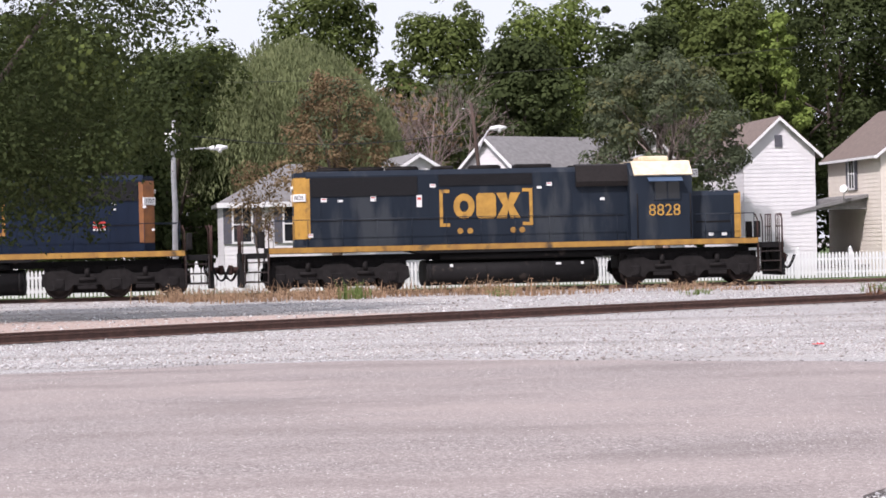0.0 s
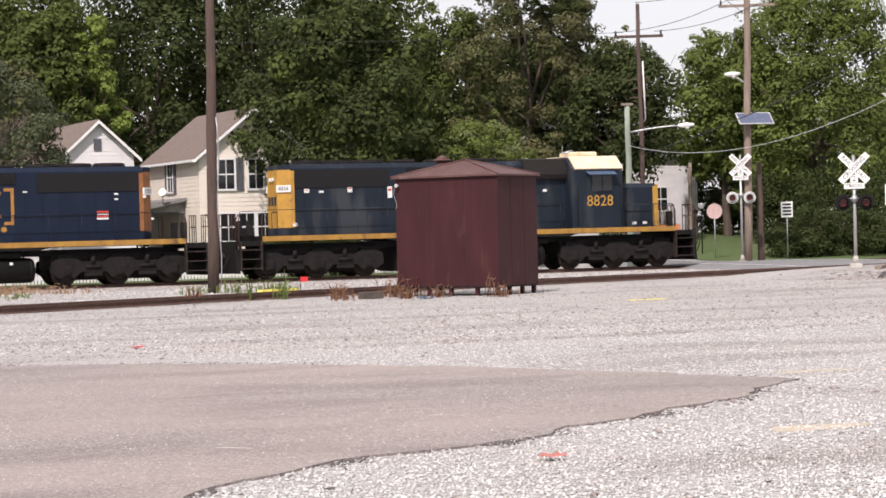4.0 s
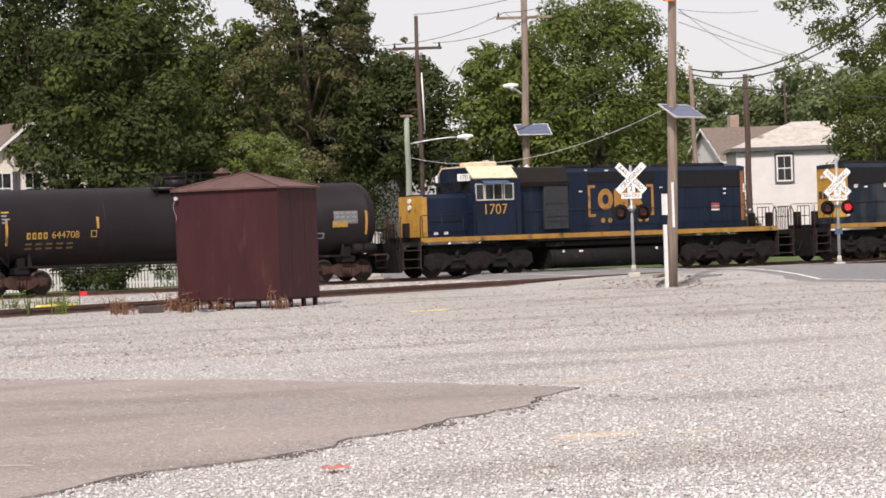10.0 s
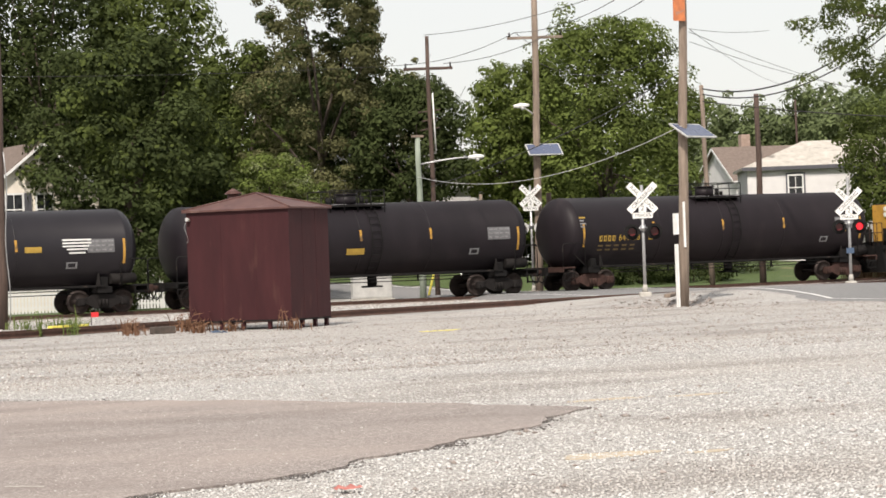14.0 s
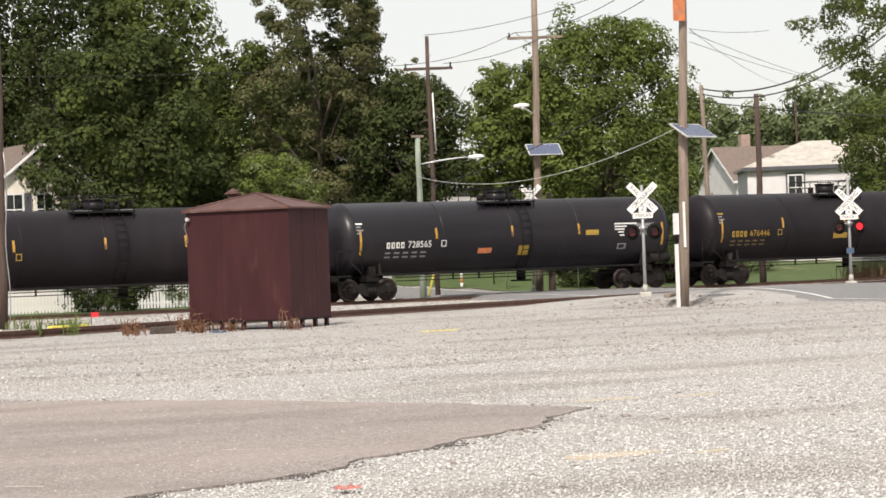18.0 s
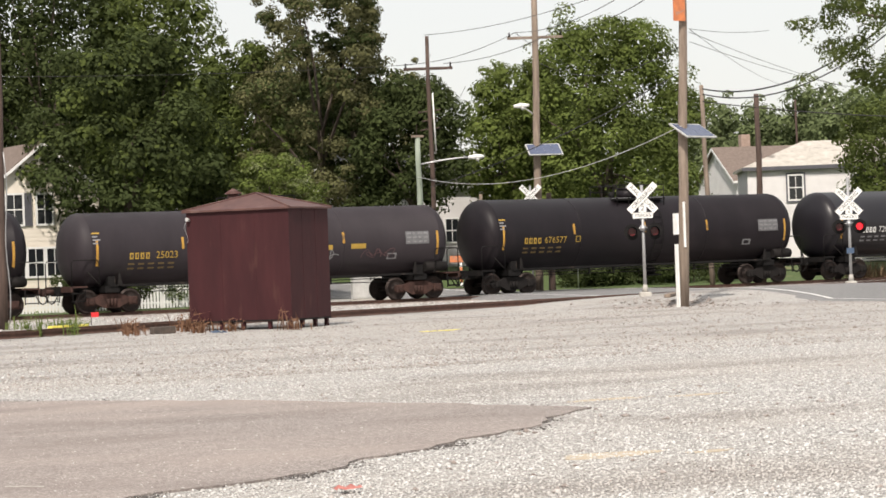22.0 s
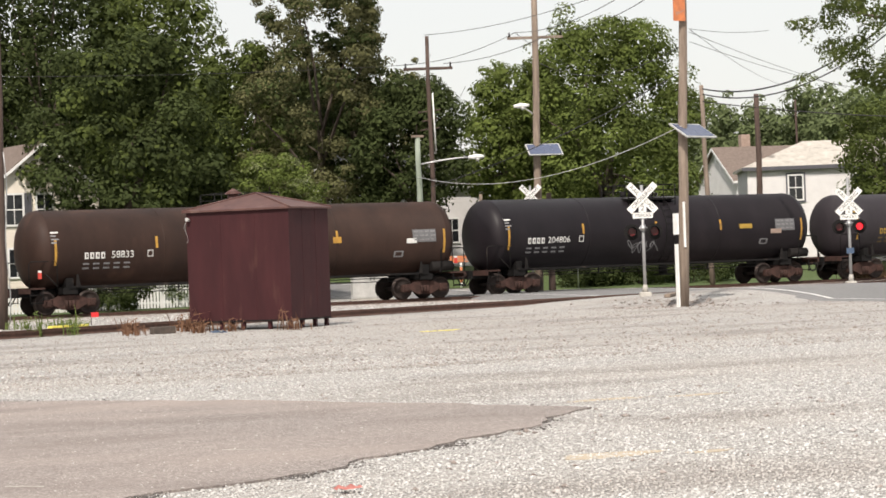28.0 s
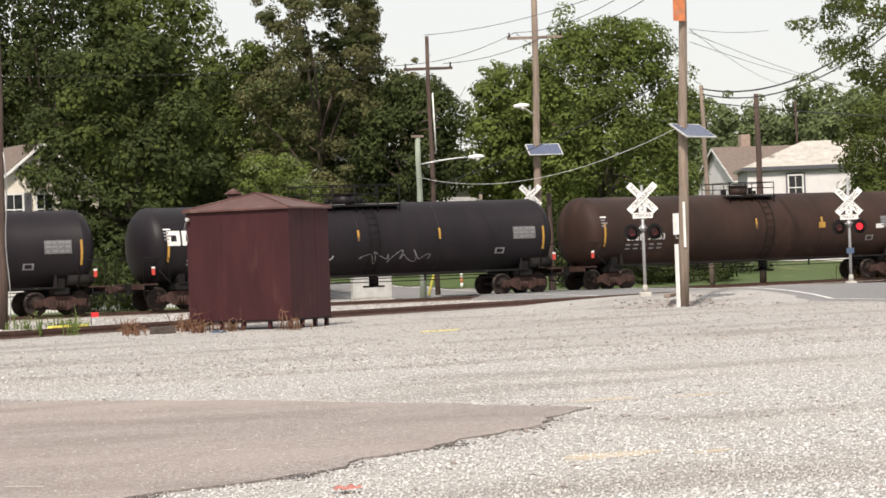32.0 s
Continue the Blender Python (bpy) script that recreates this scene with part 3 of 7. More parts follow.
def locomotive(number, c, turn, label, dark_end=False, he=-8.1, cx=0.0, ne=8.68, fe=9.18):
    """A six-axle road switcher: low nose and cab at +x, long hood behind. turn = 180 runs it backwards.
    he: end of the long hood; cx: shift of the cab; ne, fe: ends of the nose and of the frame."""
    root = thing("locomotive", label, "locomotive", group="coupled locomotives")
    MOVERS.append((root, c, turn))
    paint = M["deepblue"] if dark_end else M["blue"]
    ink = M["orangeyellow"] if dark_end else M["yellow"]
    # frame and walkway
    bm = B()
    prism(bm, [(-9.12, 1.45), (-9.12, 1.68), (fe, 1.68), (fe, 1.45), (4.6, 1.45), (4.2, 1.36), (-3.5, 1.36), (-3.9, 1.45)], -1.5, 1.5)
    part("underframe", bm, M["dark"], root, "black frame under the walkway")
    for s in (-1, 1):
        bm = B()
        y = 1.503 * s
        box(bm, -9.12, fe, min(y, y + .012 * s), max(y, y + .012 * s), 1.47, 1.67)
        st = part("frame_stripe", bm, M["grimyyellow"], root, "grimy yellow stripe along the frame")
    bm = B()
    prism(bm, [(-9.0, .95), (-9.0, 1.36), (9.0, 1.36), (9.0, .95), (6.9, 1.12), (-6.9, 1.12)], -.8, .8)
    part("centre_sill", bm, M["dark"], root)
    # fuel tank and reservoir
    bm = B()
    oval = [(1.42 * math.copysign(abs(math.cos(a)) ** .55, math.cos(a)), .62 + .47 * math.copysign(abs(math.sin(a)) ** .7, math.sin(a))) for a in [k * math.tau / 28 for k in range(28)]]
    prism_x(bm, oval, -3.3, 3.1)
    for f in bm.faces:
        f.smooth = len(f.verts) == 4
    tank = part("fuel_tank", bm, M["dark"], root, "grimy black fuel tank with a rounded belly")
    for x in (-3.15, -1.1, 1.0, 2.95):
        bm = B()
        prism_x(bm, [(y * 1.01, .62 + (z - .62) * 1.015) for y, z in oval], x - .03, x + .03)
        part("tank_band", bm, M["dark"], tank)
    for x, w, h in ((2.5, .1, .1), (1.6, .2, .08), (-2.4, .12, .1)):
        for y in (-1.44, 1.44):
            bm = B()
            box(bm, x - w / 2, x + w / 2, y - .006, y + .006, .84, .84 + h)
            part("tank_label", bm, M["decal"], tank, "small white tank label")
    for s in (-1, 1):
        bm = B()
        tube(bm, (-2.8, 1.2 * s, 1.22), (3.3, 1.2 * s, 1.22), .14, n=12)
        part("air_reservoir", bm, M["dark"], root)
    for x in (-6.63, 6.63):
        loco_truck(root, x)
    # long hood
    bm = B()
    hw = .95
    prism_x(bm, [(-hw, 1.68), (hw, 1.68), (hw, 4.28), (hw - .16, 4.46), (-hw + .16, 4.46), (-hw, 4.28)], he + .4, 4.35 + cx)
    hood = part("long_hood", bm, paint, root, "faded dark blue hood with streaked panels")
    for s in (-1, 1):   # door seams, grilles, stickers
        yy = s * (hw + .002)
        for k in range(17):
            x = he + .95 + k * .67
            bm = B()
            box(bm, x - .007, x + .007, min(yy, yy + s * .009), max(yy, yy + s * .009), 1.9, 3.5 if x < -3 else 2.02 if x < 1 else 3.7)
            part("door_seam", bm, paint, hood)
        for x0, x1, z0, z1, nm in ((he + .6, -3.55, 3.52, 4.22, "radiator_grille"), (-2.75, .75, 3.84, 4.26, "vent_grille")):
            bm = B()
            box(bm, x0, x1, min(yy, yy + s * .03), max(yy, yy + s * .03), z0, z1)
            for k in range(12):
                z = z0 + (k + .5) * (z1 - z0) / 12
                box(bm, x0, x1, min(yy, yy + s * .036), max(yy, yy + s * .036), z - .008, z + .008)
            for k in range(1, 4):
                x = x0 + k * (x1 - x0) / 4
                box(bm, x - .02, x + .02, min(yy, yy + s * .042), max(yy, yy + s * .042), z0, z1)
            part(nm, bm, M["grille"], hood, "black slatted grille")
        bm = B()
        f0 = 1.95 if dark_end else 2.4
        prism_x(bm, [(s * .6, 3.72), (s * 1.12, 3.72), (s * 1.18, 3.9), (s * 1.0, 4.5), (s * .6, 4.56)], f0, 4.36 + cx)
        part("air_filter_box", bm, M["filterbrown"], hood, "dark brown-grey intake filter housing")
        bm = B()
        box(bm, he + .58, 4.2, min(yy, yy + s * .02), max(yy, yy + s * .02), 2.62, 2.64)
        part("hood_rail", bm, M["truck"], hood)
        # emblem: brackets, three plain blocks, four discs
        yo = yy + (.008 if s > 0 else -.002)
        mid, f = -.93 - (0 if dark_end else .06), -s
        for d in (-1, 1):
            bm = B()
            xo = 1.745 * d
            prism(bm, [(mid + f * x, z) for x, z in ((xo, 2.33), (xo, 3.7), (xo - d * .38, 3.7), (xo - d * .38, 3.58), (xo - d * .12, 3.58), (xo - d * .12, 2.45), (xo - d * .38, 2.45), (xo - d * .38, 2.33))], yo - .006, yo)
            part("emblem_bracket", bm, ink, hood, "yellow painted bracket")
        for k in range(3):
            bm = B()
            emblem_block(bm, k, mid + f * (-.83 + .83 * k), f, 2.6, 3.55, yo)
            part("emblem_block", bm, ink, hood, "heavy yellow painted block")
        for x in (mid - .99, mid - .62, mid + 1.0, mid + 1.34) if f > 0 else (mid + .99, mid + .62, mid - 1.0, mid - 1.34):
            bm = B()
            tube(bm, (x, yo - .008, 2.16), (x, yo, 2.16), .11, n=14)
            part("emblem_disc", bm, M["grimyyellow"], hood, "faded yellow painted disc")
        signs = ((-7.03, 3.4, .22, .15), (-6.42, 3.36, .2, .08), (-5.2, 3.42, .2, .2), (-3.49, 3.3, .2, .45), (-2.98, 3.86, .22, .13), (1.02, 3.72, .18, .09), (1.4, 3.84, .2, .13), (3.4, 3.25, .18, .1), (-7.55, 2.1, .2, .14)) if not dark_end else (
            (-6.6, 3.42, .16, .07), (-6.6, 3.22, .14, .06), (-7.7, 3.3, .13, .1), (-8.0, 2.45, .1, .08), (-.2, 4.34, .2, .06), (-3.1, 3.55, .16, .05), (1.2, 3.45, .15, .06), (.9, 4.36, .16, .05))
        for x, z, w, h in signs:
            bm = B()
            box(bm, x - w / 2, x + w / 2, min(yy, yy + s * .008), max(yy, yy + s * .008), z - h / 2, z + h / 2)
            sign = part("warning_label", bm, M["decal"], hood, "small white safety label")
            if h > .12:
                bm = B()
                box(bm, x - w * .35, x + w * .35, min(yy, yy + s * .01), max(yy, yy + s * .01), z + h * .1, z + h * .3)
                part("label_bar", bm, M["reddecal"], sign)
        bm = B()
        if dark_end:
            for k, mm in enumerate(("decal", "reddecal", "decal", "reddecal")):
                box(bm, -6.28, -5.83, min(yy, yy + s * .01), max(yy, yy + s * .01), 2.46 + k * .085, 2.53 + k * .085)
                part("warning_label", bm, M[mm], hood, "red and white warning sticker")
                bm = B()
            box(bm, 1.95, 3.18, min(s * hw, s * (hw + .16)), max(s * hw, s * (hw + .16)), 1.85, 3.7, .02)
            ip = part("intake_panel", bm, M["intake"], hood, "faded grey intake panel")
            for z in (2.4, 2.95):
                bm = B()
                box(bm, 1.95, 3.18, min(s * (hw + .16), s * (hw + .18)), max(s * (hw + .16), s * (hw + .18)), z, z + .03)
                part("panel_rib", bm, M["intake"], ip)
        else:
            bm.free()
    # roof gear
    for x in (-6.6, -5.3, -4.0, -.9):
        bm = B()
        tube(bm, (x, 0, 4.44), (x, 0, 4.57), .62, n=20)
        tube(bm, (x, 0, 4.57), (x, 0, 4.61), .56, n=20)
        part("roof_fan", bm, M["truck"], hood, "round roof cooling fan")
    bm = B()
    box(bm, -2.9, -2.1, -.45, .45, 4.44, 4.6, .05)
    part("exhaust_outlet", bm, M["truck"], hood)
    bm = B()
    box(bm, .2, 1.6, -.4, .4, 4.44, 4.62, .05)
    part("roof_hatch", bm, M["truck"], hood)
    # hood end with slanting corners
    plan = [(he + .4, -hw), (he + .4, hw), (he, hw - .4), (he, -hw + .4)]
    for z0, z1, mm, lb in ((1.68, 1.98, paint, "blue foot of the hood end"), (1.98, 4.24, M["orange"] if dark_end else M["yellow"], "yellow painted hood end with slanting corners"), (4.24, 4.42, paint, "blue top of the hood end")):
        bm = B()
        prism_z(bm, plan, z0, z1)
        part("hood_end", bm, mm, root, lb)
    for s in (-1, 1):
        bm = B()
        y = s * (hw + .003)
        box(bm, he + .4, he + .56, min(y, y + s * .006), max(y, y + s * .006), 1.98, 4.2)
        part("hood_end_wrap", bm, M["orange"] if dark_end else M["yellow"], root, "yellow edge of the hood side")
    for k in (-.14, .14):
        bm = B()
        tube(bm, (he, k, 3.86), (he - .07, k, 3.86), .085, n=12)
        part("headlight", bm, M["decal"], root, "round white headlight")
    for s in (-1, 1):
        bm = B()
        box(bm, -.31, .31, -.05, .01, -.14, .14, .01)
        nb = part("number_board", bm, M["decal"], root, "white lit number board")
        nb.matrix_local = pose(he + .2, s * (hw - .2), 3.5, 0, 0, -45 if s < 0 else -135)
        flat_text("number", number, .22, 0, -.054, 0, M["dark"], nb)
    # small dark emblem and the door in the hood end
    for y0, y1, z0, z1 in ((-.42, -.2, 2.85, 3.2), (-.11, .11, 2.85, 3.2), (.2, .42, 2.85, 3.2)):
        bm = B()
        box(bm, he - .008, he, y0, y1, z0, z1)
        part("end_mark", bm, M["blue"], root, "small dark blue painted block")
    bm = B()
    for y0, y1, z0, z1 in ((-.5, -.46, 2.0, 2.62), (.1, .14, 2.0, 2.62), (-.46, .1, 2.58, 2.62)):
        box(bm, he - .01, he, y0, y1, z0, z1)
    part("end_door", bm, M["truck"], root, "dark outline of a low hood door")
    # cab
    bm = B()
    prism_x(bm, [(-1.52, 1.68), (1.52, 1.68), (1.52, 4.08), (.95, 4.58), (-.95, 4.58), (-1.52, 4.08)], 4.35 + cx, 6.7 + cx)
    cab = part("cab", bm, paint, root, "dark blue cab")
    bm = B()
    prism_x(bm, [(-1.58, 4.1), (-1.0, 4.63), (1.0, 4.63), (1.58, 4.1), (1.54, 4.06), (.96, 4.57), (-.96, 4.57), (-1.54, 4.06)], 4.5 + cx, 6.72 + cx)
    part("cab_roof", bm, M["cream"], cab, "cream painted cab roof, rust-streaked")
    bm = B()
    box(bm, 4.95 + cx, 6.0 + cx, -.7, .7, 4.62, 4.82, .05)
    part("air_conditioner", bm, M["cream"], cab, "cream roof air conditioner")
    for s in (-1, 1):
        y = s * 1.522
        wins = ((5.3, 6.22),) if not dark_end else ((4.75, 5.15), (5.3, 6.1), (6.22, 6.55))
        for x0, x1 in [(p + cx, q + cx) for p, q in wins]:
            bm = B()
            box(bm, x0, x1, min(y, y + s * .012), max(y, y + s * .012), 3.2, 3.82)
            wi = part("cab_window", bm, M["glass"], cab, "dark cab side window")
            bm = B()
            for q in ((x0 - .05, x0, 3.15, 3.87), (x1, x1 + .05, 3.15, 3.87), (x0, x1, 3.15, 3.2), (x0, x1, 3.82, 3.87)):
                box(bm, q[0], q[1], min(y, y + s * .03), max(y, y + s * .03), q[2], q[3])
            if x1 - x0 > .6:
                box(bm, (x0 + x1) / 2 - .02, (x0 + x1) / 2 + .02, min(y, y + s * .03), max(y, y + s * .03), 3.2, 3.82)
            part("window_frame", bm, M["silver"] if dark_end else paint, wi)
        bm = B()
        prism_x(bm, [(s * 1.53, 3.98), (s * 1.85, 3.84), (s * 1.85, 3.86), (s * 1.53, 4.0)], 5.0 + cx, 6.3 + cx)
        part("sunshade", bm, M["bluelight"], cab, "blue window sunshade")
        ob = flat_text("number", number, .62, 0, 0, 0, M["yellow"], cab, "yellow painted road number")
        ob.matrix_local = pose(5.64 + cx, s * 1.53, 2.76, 0, 0, 0 if s < 0 else 180)
    bm = B()
    for s in (-1, 1):
        box(bm, 6.7 + cx, 6.712 + cx, s * .95 - .4, s * .95 + .4, 3.5, 4.05)
        box(bm, 6.7 + cx, 6.712 + cx, s * .3 - .2, s * .3 + .2, 3.55, 4.0)
    part("windshield", bm, M["glass"], cab, "dark windshield panes")
    for s in (-1, 1):
        bm = B()
        box(bm, -.34, .34, -.05, .06, -.15, .15, .01)
        nb = part("number_board", bm, M["decal"], cab, "white number board")
        nb.matrix_local = pose(6.82 + cx, s * 1.12, 4.15, 0, 0, 48 if s < 0 else 132)
        flat_text("number", number, .26, 0, -.054, 0, M["dark"], nb)
    # low nose
    bm = B()
    prism_x(bm, [(-hw, 1.68), (hw, 1.68), (hw, 3.3), (hw - .2, 3.48), (-hw + .2, 3.48), (-hw, 3.3)], 6.7 + cx, ne - .05)
    nose = part("low_nose", bm, paint, root, "dark blue short nose")
    bm = B()
    box(bm, ne - .05, ne, -hw, hw, 1.7, 3.42)
    for s in (-1, 1):
        y = s * (hw + .003)
        box(bm, ne - .25, ne, min(y, y + s * .006), max(y, y + s * .006), 1.7, 3.36)
    part("nose_front", bm, M["yellow"], nose, "yellow nose front")
    for k in (2.95, 3.22):
        bm = B()
        tube(bm, (ne, 0, k), (ne + .08, 0, k), .11, n=12)
        part("headlight", bm, M["decal"], nose, "round white headlight")
    for s in (-1, 1):
        bm = B()
        box(bm, 6.95 + cx, ne - .4, min(s * hw, s * (hw + .012)), max(s * hw, s * (hw + .012)), 2.28, 2.34)
        part("nose_vent", bm, M["dark"], nose)
    for s in (-1, 1):
        y = s * (hw + .003)
        for x in (ne - 1.15, ne - .65):
            bm = B()
            box(bm, x - .1, x + .1, min(y, y + s * .008), max(y, y + s * .008), 1.78, 1.9)
            part("nose_label", bm, M["decal"], nose, "small white label")
        for x in (4.6, 6.62):
            bm = B()
            tube(bm, (cx + x, s * 1.56, 1.75), (cx + x, s * 1.56, 3.4), .018, n=6)
            part("cab_grab_iron", bm, M["truck"], cab, "thin grab iron beside the cab door")
    bm = B()
    tube(bm, (cx + 5.0, .5, 4.6), (cx + 5.0, .5, 5.1), .012, n=5)
    part("aerial", bm, M["galv"], cab, "thin aerial on the cab roof")
    for k in (-.12, 0, .12):
        bm = B()
        tube(bm, (cx + 4.75, k, 4.78), (cx + 5.15, k * 1.2, 4.86), .03, .055, n=8)
        part("horn", bm, M["galv"], cab, "small air horn on the cab roof")
    # ends: steps, pilot, coupler, railings, hoses
    for e in (-1, 1):
        xe = -9.12 if e < 0 else fe
        bm = B()
        box(bm, min(xe, xe + e * 1.05), max(xe, xe + e * 1.05), -1.3, 1.3, 1.3, 1.5)
        prism_x(bm, [(-1.45, .25), (1.45, .25), (1.2, 1.3), (-1.2, 1.3)], min(xe + e * .9, xe + e * 1.05), max(xe + e * .9, xe + e * 1.05))
        part("pilot", bm, M["dark"], root, "black pilot plate")
        bm = B()
        tube(bm, (xe + e * .9, 0, .9), (xe + e * 1.32, 0, .9), .12, n=8)
        box(bm, min(xe + e * 1.25, xe + e * 1.45), max(xe + e * 1.25, xe + e * 1.45), -.16, .16, .72, 1.08, .04)
        part("coupler", bm, M["rusttruck"], root, "rusty knuckle coupler")
        for s in (-1, 1):
            bm = B()
            for k, z in enumerate((.42, .78, 1.14)):
                box(bm, min(xe + e * .05, xe + e * .85), max(xe + e * .05, xe + e * .85), min(s * 1.2, s * 1.5), max(s * 1.2, s * 1.5), z, z + .035)
            for x in (.03, .87):
                box(bm, min(xe + e * (x - .02), xe + e * (x + .02)), max(xe + e * (x - .02), xe + e * (x + .02)), min(s * 1.25, s * 1.5), max(s * 1.25, s * 1.5), .36, 1.5)
            part("steps", bm, M["wheel"], root, "step well with worn dark treads")
            for x in (0, .95):
                bm = B()
                pipe(bm, [(xe + e * x, s * 1.47, .9), (xe + e * x, s * 1.47, 2.35), (xe + e * (x - .08), s * 1.4, 2.58)], .024, n=6)
                part("grab_post", bm, M["rusttruck"], root, "rusty step handrail post")
            for k in range(2):
                bm = B()
                y = s * (.45 + .22 * k)
                pipe(bm, [(xe + e * (1.05 + .1 * j), y, 1.0 - .5 * math.sin(j / 6 * math.pi)) for j in range(7)], .025, n=6)
                part("air_hose", bm, M["dark"], root)
        for s in (-1, 1):
            bm = B()
            for y in (.35, .6, .85, 1.2):
                tube(bm, (xe + e * 1.0, s * y, 1.5), (xe + e * 1.0, s * y, 2.55), .02, n=6)
            for z in (2.55, 2.1):
                tube(bm, (xe + e * 1.0, s * .35, z), (xe + e * 1.0, s * 1.2, z), .02, n=6)
            part("end_railing", bm, M["rusttruck"], root, "slim rusty pipe end railing")
            bm = B()
            pipe(bm, [(xe + e * (.85 + .12 * math.sin(j * .7)), s * (1.15 - .12 * j), 1.45 - .75 * math.sin(j / 8 * math.pi)) for j in range(9)], .03, n=6)
            part("jumper_cable", bm, M["dark"], root, "looping black jumper cable")
            bm = B()
            box(bm, min(xe + e * .1, xe + e * .3), max(xe + e * .1, xe + e * .3), s * .62 - .16, s * .62 + .16, 1.68, 2.3, .02)
            part("end_box", bm, M["truck"], root, "small equipment box on the end deck")
    for s in (-1, 1):
        bm = B()
        for k in range(11):
            x = -8.95 + k * 1.28
            tube(bm, (x, s * 1.45, 1.66), (x, s * 1.45, 2.68), .011, n=6)
        tube(bm, (-8.9, s * 1.45, 2.68), (3.9, s * 1.45, 2.68), .014, n=6)
        for x in (cx + 7.2, (cx + 7.2 + fe) / 2, fe - .12):
            tube(bm, (x, s * 1.45, 1.66), (x, s * 1.45, 2.6), .016, n=6)
        tube(bm, (6.8 + cx, s * 1.45, 2.6), (fe - .12, s * 1.45, 2.6), .018, n=6)
        part("side_railing", bm, paint, root, "thin dark blue side handrail on posts")
    return root


def car_truck(parent, x, rust):
    bm = B()
    for s in (-1, 1):
        y0, y1 = (-1.08, -.96) if s < 0 else (.96, 1.08)
        prism(bm, [(-1.08, .36), (-1.08, .58), (-.7, .62), (-.42, .74), (.42, .74), (.7, .62), (1.08, .58), (1.08, .36), (.72, .4), (.3, .2), (-.3, .2), (-.72, .4)], y0, y1)
        for ax in (-.89, .89):
            box(bm, ax - .17, ax + .17, s * 1.05 - .1, s * 1.05 + .1, .3, .62, .03)
            tube(bm, (ax, s * 1.1, .457), (ax, s * 1.2, .457), .1, n=10)
        for k in (-.14, 0, .14):
            tube(bm, (k, s * 1.1, .26), (k, s * 1.1, .56), .06, n=8)
    box(bm, -.25, .25, -1.05, 1.05, .5, .78, .03)
    tr = part("truck", bm, M["rusttruck"] if rust else M["truck"], parent, "rusty four-wheel freight truck")
    tr.location = (x, 0, 0)
    for ax in (-.89, .89):
        WHEELS.append((share("wheelset", WHEEL_CAR, tr, (ax, 0, .457)), ax, .457))
    return tr


def wrap(bm_or_pts, r, zc, proud=0.008):
    return [(x, -math.sqrt(max(0.01, (r + proud) ** 2 - (z - zc) ** 2)), z) for x, z in bm_or_pts]


def decal(parent, name, x0, x1, z0, z1, r, zc, material, label="", rows=4):
    """A painted patch that follows the tank's curve on the side that faces the lot."""
    vs, fs = [], []
    for k in range(rows + 1):
        z = z0 + (z1 - z0) * k / rows
        vs += wrap([(x0, z), (x1, z)], r, zc)
    for k in range(rows):
        fs.append((2 * k, 2 * k + 1, 2 * k + 3, 2 * k + 2))
    return tagged(raw(name, vs, fs, material, parent), label)


def tank_text(parent, text, size, x, z, r, zc, material, label="", name="lettering"):
    vs, fs = letters(text, size)
    vs = wrap([(x + u, z + v) for u, v, _ in vs], r, zc, .01)
    return tagged(raw(name, vs, fs, material, parent), label)


def scrawl(tank, x0, x1, z0, z1, r, zc, material, seed, w=.035):
    """A loose sprayed line that loops over part of the tank's side; no words."""
    rng = random.Random(seed)
    n = 90
    ph = [rng.uniform(0, 6) for _ in range(4)]
    pts = []
    for i in range(n):
        t = i / (n - 1)
        u = x0 + (x1 - x0) * t + .16 * math.sin(t * 31 + ph[0]) + .07 * math.sin(t * 57 + ph[1])
        v = (z0 + z1) / 2 + (z1 - z0) * (.3 * math.sin(t * 44 + ph[2]) + .2 * math.sin(t * 23 + ph[3]))
        pts.append(Vector((u, v)))
    vs, fs = [], []
    for i, p in enumerate(pts):
        d = (pts[min(i + 1, n - 1)] - pts[max(i - 1, 0)]).normalized()
        k = Vector((-d.y, d.x)) * w / 2
        vs += wrap([tuple(p + k), tuple(p - k)], r, zc, .009)
    for i in range(n - 1):
        fs.append((2 * i, 2 * i + 1, 2 * i + 3, 2 * i + 2))
    return tagged(raw("spray_scrawl", vs, fs, material, tank), "loose sprayed scrawl")


